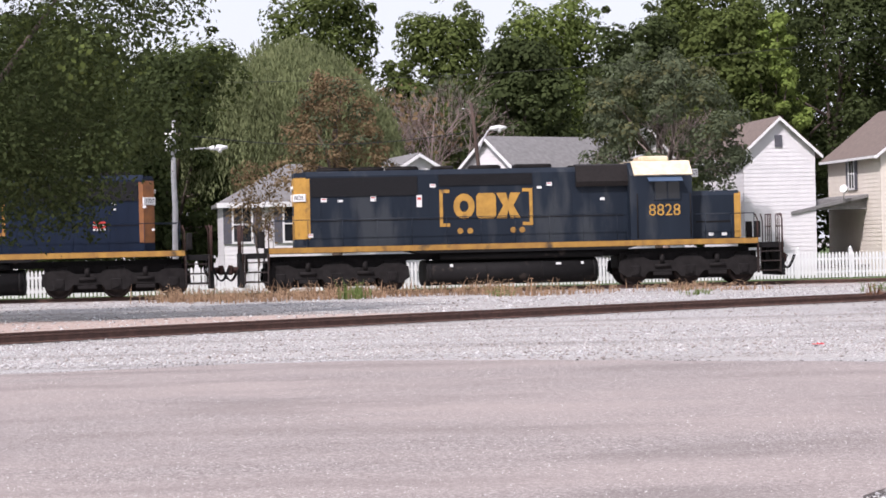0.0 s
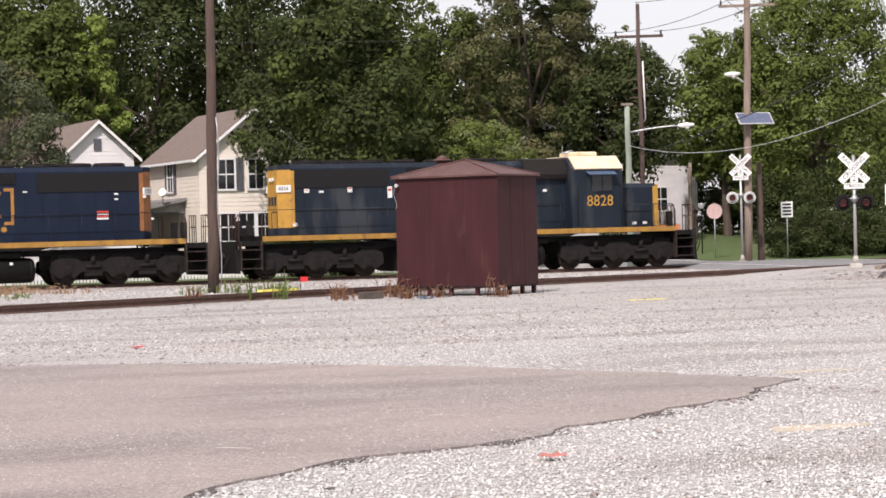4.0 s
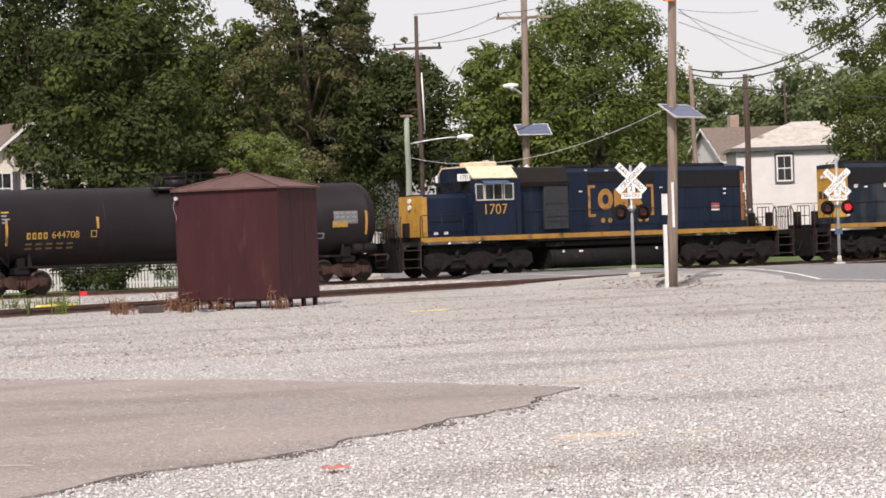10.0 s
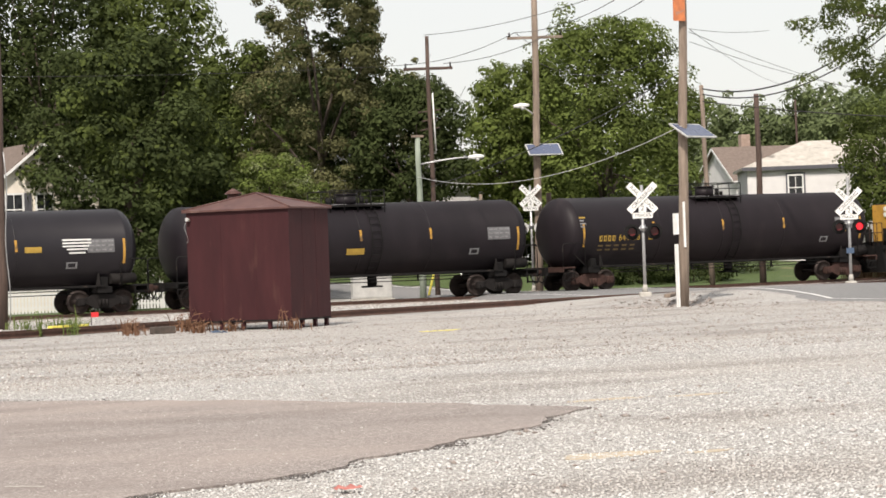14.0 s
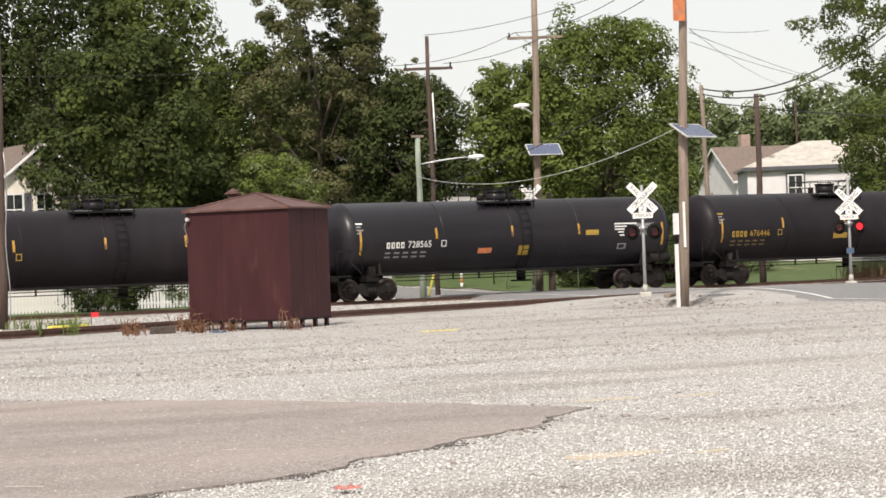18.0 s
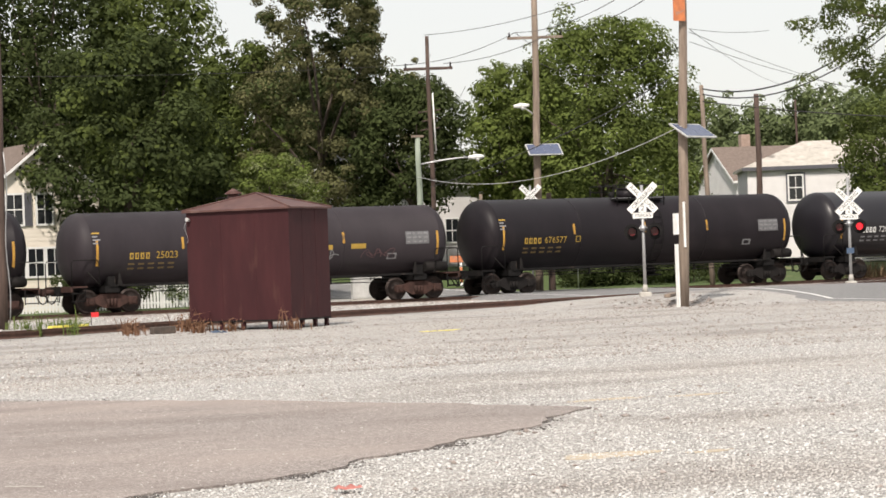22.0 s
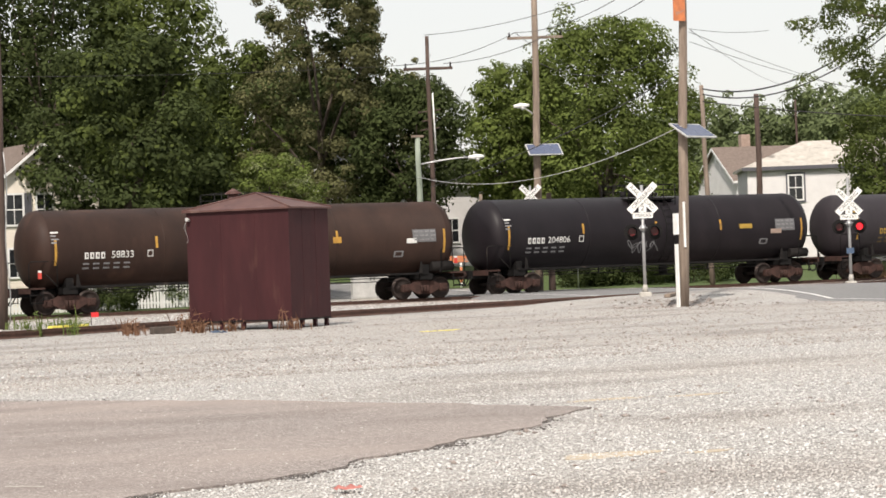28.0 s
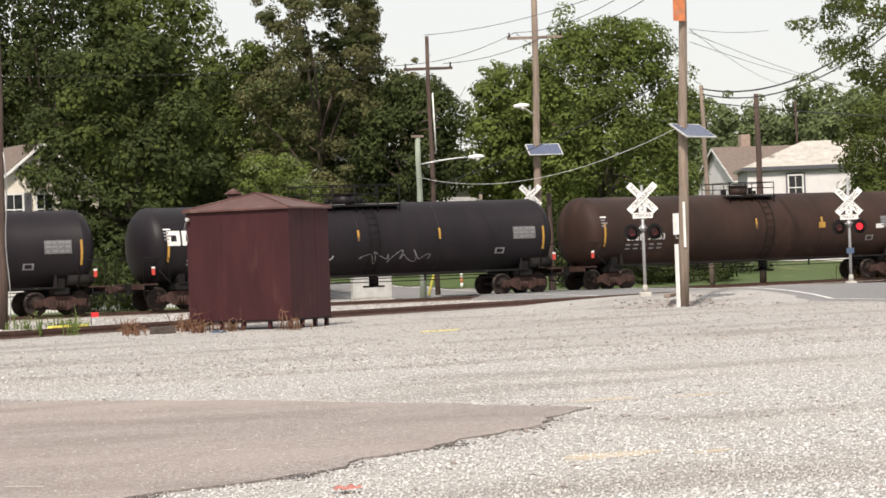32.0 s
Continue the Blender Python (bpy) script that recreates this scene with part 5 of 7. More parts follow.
def crossbuck(x, y, z0, top, lamp_z, sign_z, yaw, blade, label, lit, mast_top=None, back=False):
    root = thing("crossing_signal", label, "crossing signal", pose(x, y, z0, 0, 0, yaw), group="railway crossing signals")
    bm = B()
    tube(bm, (0, 0, -.3), (0, 0, (mast_top or top) - z0), .055, n=12)
    part("mast", bm, M["galv"], root, "galvanised steel mast")
    bm = B()
    box(bm, -.2, .2, -.2, .2, -.1, .1, .02)
    tube(bm, (0, 0, .1), (0, 0, .35), .11, .07, n=12)
    part("base", bm, M["concrete"], root, "grey cast base")
    h = blade / 2
    for a, words in ((45, "CROSSING"), (-45, "RAIL   ROAD")):
        bm = B()
        box(bm, -h, h, -.012, .012, -.115, .115)
        bl = part("crossbuck_blade", bm, M["white"], root, "white crossbuck blade with black words")
        bl.matrix_local = pose(0, -.09 - (.03 if a > 0 else 0), sign_z - z0) @ pose(0, 0, 0, 0, -a, 0)
        for side in (0, 180):
            ob = flat_text("wording", words, .2 if a > 0 else .19, 0, 0, 0, M["dark"], bl, "black block letters")
            ob.matrix_local = pose(0, -.014 if side == 0 else .014, 0, 0, 0, side)
    bm = B()
    box(bm, -.34, .34, -.02, 0, -.095, .095)
    pl = part("track_plate", bm, M["white"], root, "white plate with the word tracks")
    pl.location = (0, -.07, sign_z - z0 - h * .71 - .14)
    flat_text("wording", "TRACKS", .15, 0, -.023, 0, M["dark"], pl)
    bm = B()
    box(bm, -.13, .13, -.02, 0, -.13, .13)
    nb = part("count_plate", bm, M["white"], root, "white plate with the figure two")
    nb.location = (0, -.07, sign_z - z0 - h * .71 + .1)
    flat_text("wording", "2", .24, 0, -.023, 0, M["dark"], nb)
    lz = lamp_z - z0
    bm = B()
    tube(bm, (-.42, 0, lz + .12), (.42, 0, lz + .12), .03, n=8)
    tube(bm, (0, 0, lz + .02), (0, 0, lz + .22), .12, .09, n=10)
    arm = part("lamp_crossarm", bm, M["galv"], root)
    for s in (-1, 1):
        bm = B()
        tube(bm, (s * .38, -.03, lz), (s * .38, -.06, lz), .27, n=24)
        tube(bm, (s * .38, .16, lz), (s * .38, -.02, lz), .09, .15, n=14)
        tube(bm, (s * .38, -.06, lz), (s * .38, -.3, lz + .01), .16, .16, n=16, caps=False)
        disc = part("lamp_backing", bm, M["silver"] if back else M["dark"], root, "pale round back of a lamp" if back else "black round lamp backing with hood")
        bm = B()
        tube(bm, (s * .38, -.062, lz), (s * .38, -.085, lz), .135, n=18)
        part("red_lens", bm, M["redlamp"] if lit and s == (1 if lit == 2 else -1) else M["dimlamp"], disc, "red signal lens")
    return root


crossbuck(44.78, 70.95, .3, 4.0, 2.43, 3.57, 62 - 90, 1.28, "white crossbuck signal with dark hooded lamps beside the road", 0)
cb = crossbuck(57.1, 75.95, .26, 4.0, 2.42, 3.37, 60 - 90, 1.26, "white crossbuck signal with a red lamp lit beside the road", 2, 4.28)
bm = B()
box(bm, -.14, .14, -.08, -.055, 1.15, 1.36)
part("notice_plate", bm, M["bluelight"], cb, "small pale blue notice plate")
crossbuck(55.1, 96.6, .1, 4.9, 3.0, 4.45, 62 - 90, 1.22, "white crossbuck signal standing beyond the tracks, lamps turned away", 0, back=True)

pb = pole(42.3, 64.8, 0, 10.6, .17, M["pole"], "weathered timber utility pole with a solar panel and orange sheet", (.4, 0), .25)
solar(pb, 5.2, (.5, -.1), 20, 1.55, .82, 33)
bm = B()
box(bm, -.27, .15, -.24, -.2, 8.6, 9.4)
op = part("orange_sheet", bm, M["orangeplastic"], pb, "orange plastic sheet nailed near the pole top")
op.location = (.13, 0, 0)
bm = B()
box(bm, -.24, -.17, -.06, .06, -.3, 1.7)
box(bm, -.24, -.15, -.1, .1, 2.0, 2.65)
box(bm, -.03, .02, -.22, -.15, 1.6, 3.0)
part("conduit", bm, M["white"], pb, "white conduit and box on the pole")
pa = pole(24.4, 77.2, 0, 11.0, .19, M["poledark"], "dark brown timber utility pole beside the side track", (.15, 0))
bm = B()
pts = [(.2 + .05 * math.sin(i * .9), -.16, .2 + i * .5) for i in range(12)]
pipe(bm, pts, .02, n=5)
part("ground_wire", bm, M["galv"], pa, "loose grey wire down the pole")
p0 = pole(1.9, 97.5, 0, 6.9, .13, M["galv"], "grey street lamp pole with a transformer beyond the train")
lamp_arm(p0, 5.7, 1.5, 0, .1)
bm = B()
tube(bm, (-.2, -.15, 5.7), (-.2, -.15, 6.4), .14, n=12)
part("transformer", bm, M["white"], p0, "small pale transformer can")
crossarm(p0, 6.35, .7, 20)
p1 = pole(15.4, 104.0, 0, 7.8, .11, M["poledark"], "leaning timber street lamp pole before the houses", (-.85, 0))
lamp_arm(p1, 5.6, .65, 0, 1.1, at=(-.6, 0))
p2 = pole(51.3, 98.6, 0, 11.75, .12, M["poledark"], "tall dark utility pole with a crossarm beyond the tracks", (-.1, 0))
crossarm(p2, 10.3, 2.2, -28, M["poledark"], at=(-.08, 0))
for z, ww in ((8.4, 1.0), (8.0, .7), (7.6, .9)):
    bm = B()
    tube(bm, (-.08 - ww * .44, .23 * ww, z - .05), (-.08 + ww * .44, -.23 * ww, z + .05), .03, n=6)
    part("cable_bracket", bm, M["poledark"], p2, "thin dark cable bracket")
bm = B()
tube(bm, (.12, -.1, 6.6), (.05, -.1, 9.2), .035, n=6)
part("conduit", bm, M["white"], p2)
p3 = pole(49.85, 97.2, 0, 7.15, .16, M["green_post"], "pale green timber post with a street lamp beyond the tracks")
lamp_arm(p3, 5.95, 2.3, -28, .25)
bm = B()
box(bm, -.25, .25, -.12, .12, 7.15, 7.25)
part("cap_board", bm, M["pole"], p3)
p4 = pole(55.45, 96.7, 0, 14.2, .19, M["pole"], "tall timber utility pole with crossarm, lamp and solar panel", (.3, 0))
crossarm(p4, 11.55, 2.5, -28, at=(.24, 0))
lamp_arm(p4, 8.0, -.9, -28, .5, at=(.17, 0))
solar(p4, 6.5, (.3, -.35), -12, 1.6, .85, 38)
pole(56.75, 97.8, 0, 4.6, .17, M["poledark"], "dark timber stub pole beside the tall pole")
pole(99.5, 137.8, 0, 11.7, .1, M["poledark"], "thin distant pole behind the pale house")
pole(65.55, 97.9, 0, 9.5, .14, M["pole"], "timber utility pole on the grass verge", (-.25, 0))
pole(68.5, 98.0, 0, 9.1, .17, M["poledark"], "thick brown timber post on the grass verge")
pole(64.2, 118, 0, 4.4, .13, M["pole"], "short timber pole beside the side street", z0=.8)


def wire(a, b, sag, r, material, label="black overhead cable sagging between poles"):
    bm = B()
    a, b = Vector(a), Vector(b)
    pts = [a.lerp(b, k / 20) - Vector((0, 0, sag * 4 * (k / 20) * (1 - k / 20))) for k in range(21)]
    pipe(bm, pts, r, n=5)
    tagged(part("overhead_cable", bm, material), label, "cable")


wire((65.1, 97.5, 9.3), (58.5, 68.75, 13.3), 2.08, .035, M["wire"])
wire((65.1, 97.5, 9.05), (58.6, 68.75, 13.0), 2.15, .03, M["wire"])
wire((65.1, 97.5, 8.7), (80, 70, 7.5), 1.1, .025, M["wire"])
wire((42.66, 64.5, 8.5), (77.6, 103.0, 9.8), .12, .009, M["wire"])
wire((42.66, 64.5, 8.2), (79.0, 102.0, 9.55), .25, .009, M["wire"])
wire((42.66, 64.5, 8.6), (93.4, 129.9, 12.0), .35, .009, M["wire"])
wire((42.66, 64.5, 8.6), (57.75, 81.6, 10.4), .1, .008, M["wire"])
wire((55.6, 96.3, 10.4), (42.5, 64.7, 8.1), .75, .014, M["wire"])
wire((51.05, 98.5, 11.8), (42.4, 64.8, 10.55), .4, .012, M["wire"])
wire((42.3, 64.6, 5.6), (49.7, 97.0, 5.4), .9, .012, M["whitewire"], "pale cable sagging between poles")
wire((42.35, 64.8, 7.2), (51.0, 98.4, 5.0), .3, .018, M["wire"])
for x in (-.9, .9):
    wire((55.65 + x * .88, 96.6 - x * .47, 11.8), (51.0 + x * .88, 98.6 - x * .47, 10.5), .3, .014, M["wire"])
    wire((55.65 + x * .88, 96.6 - x * .47, 11.8), (42.4 + x * .5, 64.8, 10.5), .5, .014, M["wire"])
    wire((55.65 + x * .88, 96.6 - x * .47, 11.8), (95, 150, 16), 1.5, .014, M["wire"])
wire((50.6, 98.9, 10.5), (33.5, 106.8, 10.6), .15, .011, M["wire"])
wire((33.5, 106.8, 10.6), (2, 114, 9.5), .5, .011, M["wire"])
wire((51.1, 98.6, 8.3), (70, 130, 12), .6, .016, M["wire"])
wire((1.9, 97.5, 6.4), (14.6, 104, 6.6), .5, .016, M["wire"])
wire((1.9, 97.5, 6.2), (-40, 100, 6.6), .9, .016, M["wire"])

# ---- houses ----
def window(parent, x, y, z, w, h, axis="y", shutters=False, label="white-framed sash window"):
    """A sash window on a wall that faces -y, or -x where axis is 'x'."""
    wi = new("window")
    wi.parent = parent
    wi.location = (x, y, z)
    wi.rotation_euler = (0, 0, radians({"y": 0, "x": -90, "r": 90}[axis]))
    bm = B()
    t = .09
    for q in ((-w / 2 - t, w / 2 + t, h / 2, h / 2 + t), (-w / 2 - t, w / 2 + t, -h / 2 - t, -h / 2), (-w / 2 - t, -w / 2, -h / 2, h / 2), (w / 2, w / 2 + t, -h / 2, h / 2), (-w / 2, w / 2, -.03, .03)):
        box(bm, q[0], q[1], -.06, 0, q[2], q[3])
    box(bm, -.015, .015, -.045, 0, -h / 2, h / 2)
    tagged(part("window_frame", bm, M["trim"], wi), label)
    for s in (0, 1):
        bm = B()
        box(bm, -w / 2, w / 2, -.02, .0, -h / 2 + s * h / 2, s * h / 2)
        part("pane", bm, M["glass"], wi)
    if shutters:
        for s in (-1, 1):
            bm = B()
            box(bm, min(s * (w / 2 + t), s * (w / 2 + t + .36)), max(s * (w / 2 + t), s * (w / 2 + t + .36)), -.04, 0, -h / 2 - t, h / 2 + t)
            part("shutter", bm, M["shutter"], wi, "slate blue shutter")
    return wi


def lap_siding(root, material, span, z1, place, pitch=.19):
    """Lapped boards up a wall: each one leans out to its lower edge. span(z): the wall's ends at height z."""
    bm = B()
    z = .25
    while z < z1 - .05:
        zt = min(z + pitch, z1)
        (a0, a1), (b0, b1) = span(z), span(zt)
        if a1 - a0 > .05:
            lo = [bm.verts.new(place(u, .018, z)) for u in (a0, a1)]
            hi = [bm.verts.new(place(u, .004, zt)) for u in (b0, b1)]
            back = [bm.verts.new(place(u, .002, z + .002)) for u in (a0, a1)]
            bm.faces.new((lo[0], lo[1], hi[1], hi[0]))
            bm.faces.new((back[0], back[1], lo[1], lo[0]))
        z += pitch
    bmesh.ops.recalc_face_normals(bm, faces=bm.faces)
    tagged(part("siding", bm, material, root, "lapped siding boards"), kind="stuff")


def house(label, x0, x1, y0, y1, eave, ridge, ridge_axis, wall, roof, windows=(), over=.3, turn=0):
    root = thing("house", label, "house", pose(x0, y0, 0, 0, 0, turn), group="houses beyond the tracks")
    w, d = x1 - x0, y1 - y0
    bm = B()
    if ridge_axis == "y":
        prism(bm, [(0, 0), (w, 0), (w, eave), (w / 2, ridge), (0, eave)], 0, d)
    else:
        prism_x(bm, [(0, 0), (d, 0), (d, eave), (d / 2, ridge), (0, eave)], 0, w)
    part("wall", bm, wall, root, "lap-sided house walls")
    if ridge_axis == "y":
        def gable(z):
            k = max(0, (z - eave) / (ridge - eave)) * w / 2
            return k, w - k
        lap_siding(root, wall, gable, ridge, lambda u, o, z: (u, -o, z))
        lap_siding(root, wall, lambda z: (0, d), eave, lambda u, o, z: (-o, u, z))
        lap_siding(root, wall, lambda z: (0, d), eave, lambda u, o, z: (w + o, u, z))
    else:
        def gable(z):
            k = max(0, (z - eave) / (ridge - eave)) * d / 2
            return k, d - k
        lap_siding(root, wall, lambda z: (0, w), eave, lambda u, o, z: (u, -o, z))
        lap_siding(root, wall, gable, ridge, lambda u, o, z: (-o, u, z))
    bm = B()
    th = .14
    if ridge_axis == "y":
        k = (ridge - eave) / (w / 2)
        prism(bm, [(-over, eave - over * k), (w / 2, ridge), (w + over, eave - over * k), (w + over, eave - over * k + th), (w / 2, ridge + th), (-over, eave - over * k + th)], -over, d + over)
    else:
        k = (ridge - eave) / (d / 2)
        prism_x(bm, [(-over, eave - over * k), (d / 2, ridge), (d + over, eave - over * k), (d + over, eave - over * k + th), (d / 2, ridge + th), (-over, eave - over * k + th)], -over, w + over)
    part("roof", bm, roof, root, "shingled gable roof")
    bm = B()
    if ridge_axis == "y":
        for s in (-1, 1):
            a, b = w / 2 + s * (w / 2 + over), w / 2
            prism(bm, [(a, eave - over * k - .06), (b, ridge - .06), (b, ridge + th * .7), (a, eave - over * k + th * .7)], -over - .03, -over + .002)
        box(bm, -over - .09, -over, -over, d + over, eave - over * k - .02, eave - over * k + .1)
    else:
        for s in (-1, 1):
            a, b = d / 2 + s * (d / 2 + over), d / 2
            prism_x(bm, [(a, eave - over * k - .06), (b, ridge - .06), (b, ridge + th * .7), (a, eave - over * k + th * .7)], -over - .03, -over + .002)
        box(bm, -over, w + over, -over - .09, -over, eave - over * k - .02, eave - over * k + .1)
    part("trim_board", bm, M["trim"], root, "white rake and gutter boards")
    for side, u, z, ww, hh, sh in windows:
        window(root, {"f": u, "s": -.034, "r": w + .034}[side], -.034 if side == "f" else u, z, ww, hh, {"f": "y", "s": "x", "r": "r"}[side], sh)
    return root


def hip_house(label, x, y, w, d, e, h, wall, roof, wins, run_, chimney=None, dark=False, turn=0):
    """A house under a hip roof; run_: how far the ridge starts from the ends."""
    root = thing("house", label, "house", pose(x, y, 0, 0, 0, turn), group="houses beyond the tracks")
    bm = B()
    box(bm, 0, w, 0, d, 0, e)
    part("wall", bm, wall, root, "pale lap-sided walls")
    lap_siding(root, wall, lambda z: (0, w), e, lambda u, o, z: (u, -o, z))
    lap_siding(root, wall, lambda z: (0, d), e, lambda u, o, z: (-o, u, z))
    bm = B()
    o = .28
    lo = [bm.verts.new(p) for p in ((-o, -o, e - .05), (w + o, -o, e - .05), (w + o, d + o, e - .05), (-o, d + o, e - .05))]
    hi = [bm.verts.new((v.co.x, v.co.y, e + .1)) for v in lo]
    r = [bm.verts.new((run_, d / 2, h)), bm.verts.new((w - run_, d / 2, h))]
    bm.faces.new(lo[::-1])
    for k in range(4):
        bm.faces.new((lo[k], lo[(k + 1) % 4], hi[(k + 1) % 4], hi[k]))
    for f in ((hi[0], hi[1], r[1], r[0]), (hi[2], hi[3], r[0], r[1]), (hi[1], hi[2], r[1]), (hi[3], hi[0], r[0])):
        bm.faces.new(f)
    bmesh.ops.recalc_face_normals(bm, faces=bm.faces)
    part("roof", bm, roof, root, "hip roof")
    bm = B()
    box(bm, -o - .02, w + o + .02, -o - .06, -o, e - .12, e + .1)
    part("gutter", bm, M["shutter"] if dark else M["trim"], root, "gutter board")
    for u, z, ww, hh, sh in wins:
        wi = window(root, u, -.034, z, ww, hh, "y", sh)
        if dark:
            bm = B()
            for q in ((-.56, -.46, -.85, .85), (.46, .56, -.85, .85), (-.46, .46, .77, .87), (-.46, .46, -.87, -.77)):
                box(bm, q[0], q[1], -.05, 0, q[2], q[3])
            part("dark_trim", bm, M["shutter"], wi, "dark outer trim")
    if chimney:
        bm = B()
        box(bm, chimney - .18, chimney + .18, d / 2 - .18, d / 2 + .18, h - .2, h + .75)
        box(bm, chimney - .26, chimney + .26, d / 2 - .26, d / 2 + .26, h + .75, h + .85)
        part("chimney", bm, M["concrete"], root, "slim pale chimney")


hip_house("white lap-sided house with a grey hip roof and dark shutters", 4.2, 108, 6.6, 7, 3.75, 5.6, M["vinylwhite"], M["shingle"], ((.8, 2.9, .75, 1.5, True), (3.0, 2.9, .75, 1.5, True), (5.0, 2.9, .75, 1.5, True)), 3.0)
house("white lap-sided house with a plain shaded gable", 10.8, 15.4, 110.6, 117, 4.45, 5.85, "y", M["vinylwhite"], M["shingle"], (("f", 2.9, 3.75, .45, .6, False), ("f", 2.9, 1.5, .8, 1.3, False)), turn=6)
hw2 = house("white two-storey house with a grey roof and slate shutters", 15.1, 19.7, 112.9, 120.4, 4.85, 6.55, "y", M["vinylwhite"], M["shingle"],
      (("f", 1.9, 3.75, .7, 1.3, True), ("f", 2.75, 3.75, .7, 1.3, False), ("f", 2.3, 1.5, .8, 1.4, True), ("r", 1.0, 3.85, .8, 1.35, True), ("r", 3.4, 3.85, .8, 1.35, True), ("r", 1.4, 1.5, .8, 1.4, False)), turn=-58)
bm = B()
prism(bm, [(4.6, 3.25), (6.4, 2.65), (6.4, 2.52), (4.6, 2.62)], -.4, 4.4)
part("porch_roof", bm, M["shingle"], hw2, "low grey porch roof")
for y in (-.2, 2.0, 4.2):
    bm = B()
    box(bm, 6.15, 6.27, y - .06, y + .06, 0, 2.6)
    part("porch_post", bm, M["trim"], hw2, "white porch post")
house("white gabled wing beside the grey-roofed house", 22.0, 25.6, 111.2, 116, 4.9, 6.85, "y", M["vinylwhite"], M["shingle"], (("f", 1.8, 4.0, .8, 1.3, False),), turn=15)
hc = house("tall white lap-sided house with a plain gable", 28.3, 31.7, 112, 120, 5.75, 7.3, "y", M["vinylwhite"], M["shinglebrown"], ())
bm = B()
box(bm, 1.5, 1.85, -.07, 0, 6.0, 6.55)
part("gable_vent", bm, M["shutter"], hc, "slate gable vent")
hd = house("cream two-storey house with a brown roof, shutters and a covered porch", 34.2, 39.6, 110, 118.5, 5.6, 7.75, "y", M["vinylcream"], M["shinglebrown"],
           (("s", 4.4, 4.75, .85, 1.35, True), ("f", 1.3, 4.75, .78, 1.35, True), ("f", 2.75, 4.75, .7, 1.35, False), ("f", 1.35, 2.3, .72, 1.25, False), ("f", 2.25, 2.3, .72, 1.25, False), ("f", 3.15, 2.3, .72, 1.25, False)))
bm = B()
prism_x(bm, [(2.2, 3.55), (8.4, 3.55), (8.4, 3.2), (2.2, 3.05)], -3.4, .0)
prism(bm, [(-3.7, 3.0), (0, 3.75), (0, 3.6), (-3.7, 2.86)], 1.9, 8.5)
part("porch_roof", bm, M["shingle"], hd, "low grey porch roof")
for y in (2.1, 4.2, 6.4, 8.3):
    bm = B()
    box(bm, -3.5, -3.38, y - .06, y + .06, 0, 2.95)
    part("porch_post", bm, M["trim"], hd, "white porch post")
bm = B()
box(bm, -3.5, 0, 2.0, 8.4, .35, .5)
part("porch_deck", bm, M["poledark"], hd)
for k in range(14):
    bm = B()
    box(bm, -3.47, -3.42, 2.2 + k * .43, 2.28 + k * .43, .5, 1.35)
    part("baluster", bm, M["orange"] if k % 2 else M["trim"], hd)
bm = B()
box(bm, -3.5, -3.38, 2.0, 8.4, 1.32, 1.42)
part("porch_rail", bm, M["trim"], hd)
bm = B()
tube(bm, (-1.2, 1.7, 3.95), (-1.3, 1.57, 4.02), .17, .19, n=16)
tube(bm, (-1.2, 1.9, 3.5), (-1.2, 1.75, 3.95), .03, n=6)
part("satellite_dish", bm, M["silver"], hd, "pale satellite dish on the porch roof")
# houses beyond the road
hip_house("pale house with a worn light hip roof and dark window trim", 82.2, 118.8, 12.0, 7.0, 6.3, 7.95, M["vinylwhite"], M["roofpale"], ((2.75, 5.15, .75, 1.35, False), (6.5, 5.15, .75, 1.35, False), (9.8, 5.15, .75, 1.35, False)), 3.6, 6.4, True, turn=-30)
hb = house("white house with a brown roof and masonry chimney", 89.8, 98.8, 131, 139, 6.1, 8.25, "x", M["vinylwhite"], M["shinglebrown"], (("s", 4, 4.4, .8, 1.3, False),), turn=-16)
bm = B()
box(bm, 1.9, 2.5, 4.4, 5.0, 6.6, 9.2)
part("chimney", bm, M["brick"], hb, "masonry chimney")
house("white lap-sided house behind the trees along the side street", 61.0, 69.0, 126, 134, 6.0, 8.0, "x", M["vinylwhite"], M["shingle"], (("f", 1.0, 3.9, .8, 1.3, False), ("f", 5.6, 3.4, .8, 1.3, False)))
wp = thing("warning_post", "orange and white warning post with an orange plate beside the street", "sign", pose(58.6, 110, berm(58.6, 110), 0, 0, -28))
for k in range(5):
    bm = B()
    tube(bm, (0, 0, k * .26), (0, 0, k * .26 + .26), .07, n=10)
    part("band", bm, M["orangeplastic"] if k % 2 else M["white"], wp)
bm = B()
box(bm, -.55, .55, -.09, -.07, 1.3, 1.62)
part("plate", bm, M["orangeplastic"], wp, "faded orange plate")
lp = thing("yard_lamp", "thin dark post lamp beside the hedge", "lamp", pose(61.0, 111, berm(61, 111)))
bm = B()
tube(bm, (0, 0, -.1), (0, 0, 2.3), .035, n=8)
part("post", bm, M["dark"], lp)
bm = B()
tube(bm, (0, 0, 2.3), (0, 0, 2.5), .1, .16, n=8)
tube(bm, (0, 0, 2.5), (0, 0, 2.6), .2, .03, n=8)
part("lantern", bm, M["silver"], lp, "pale lantern head")


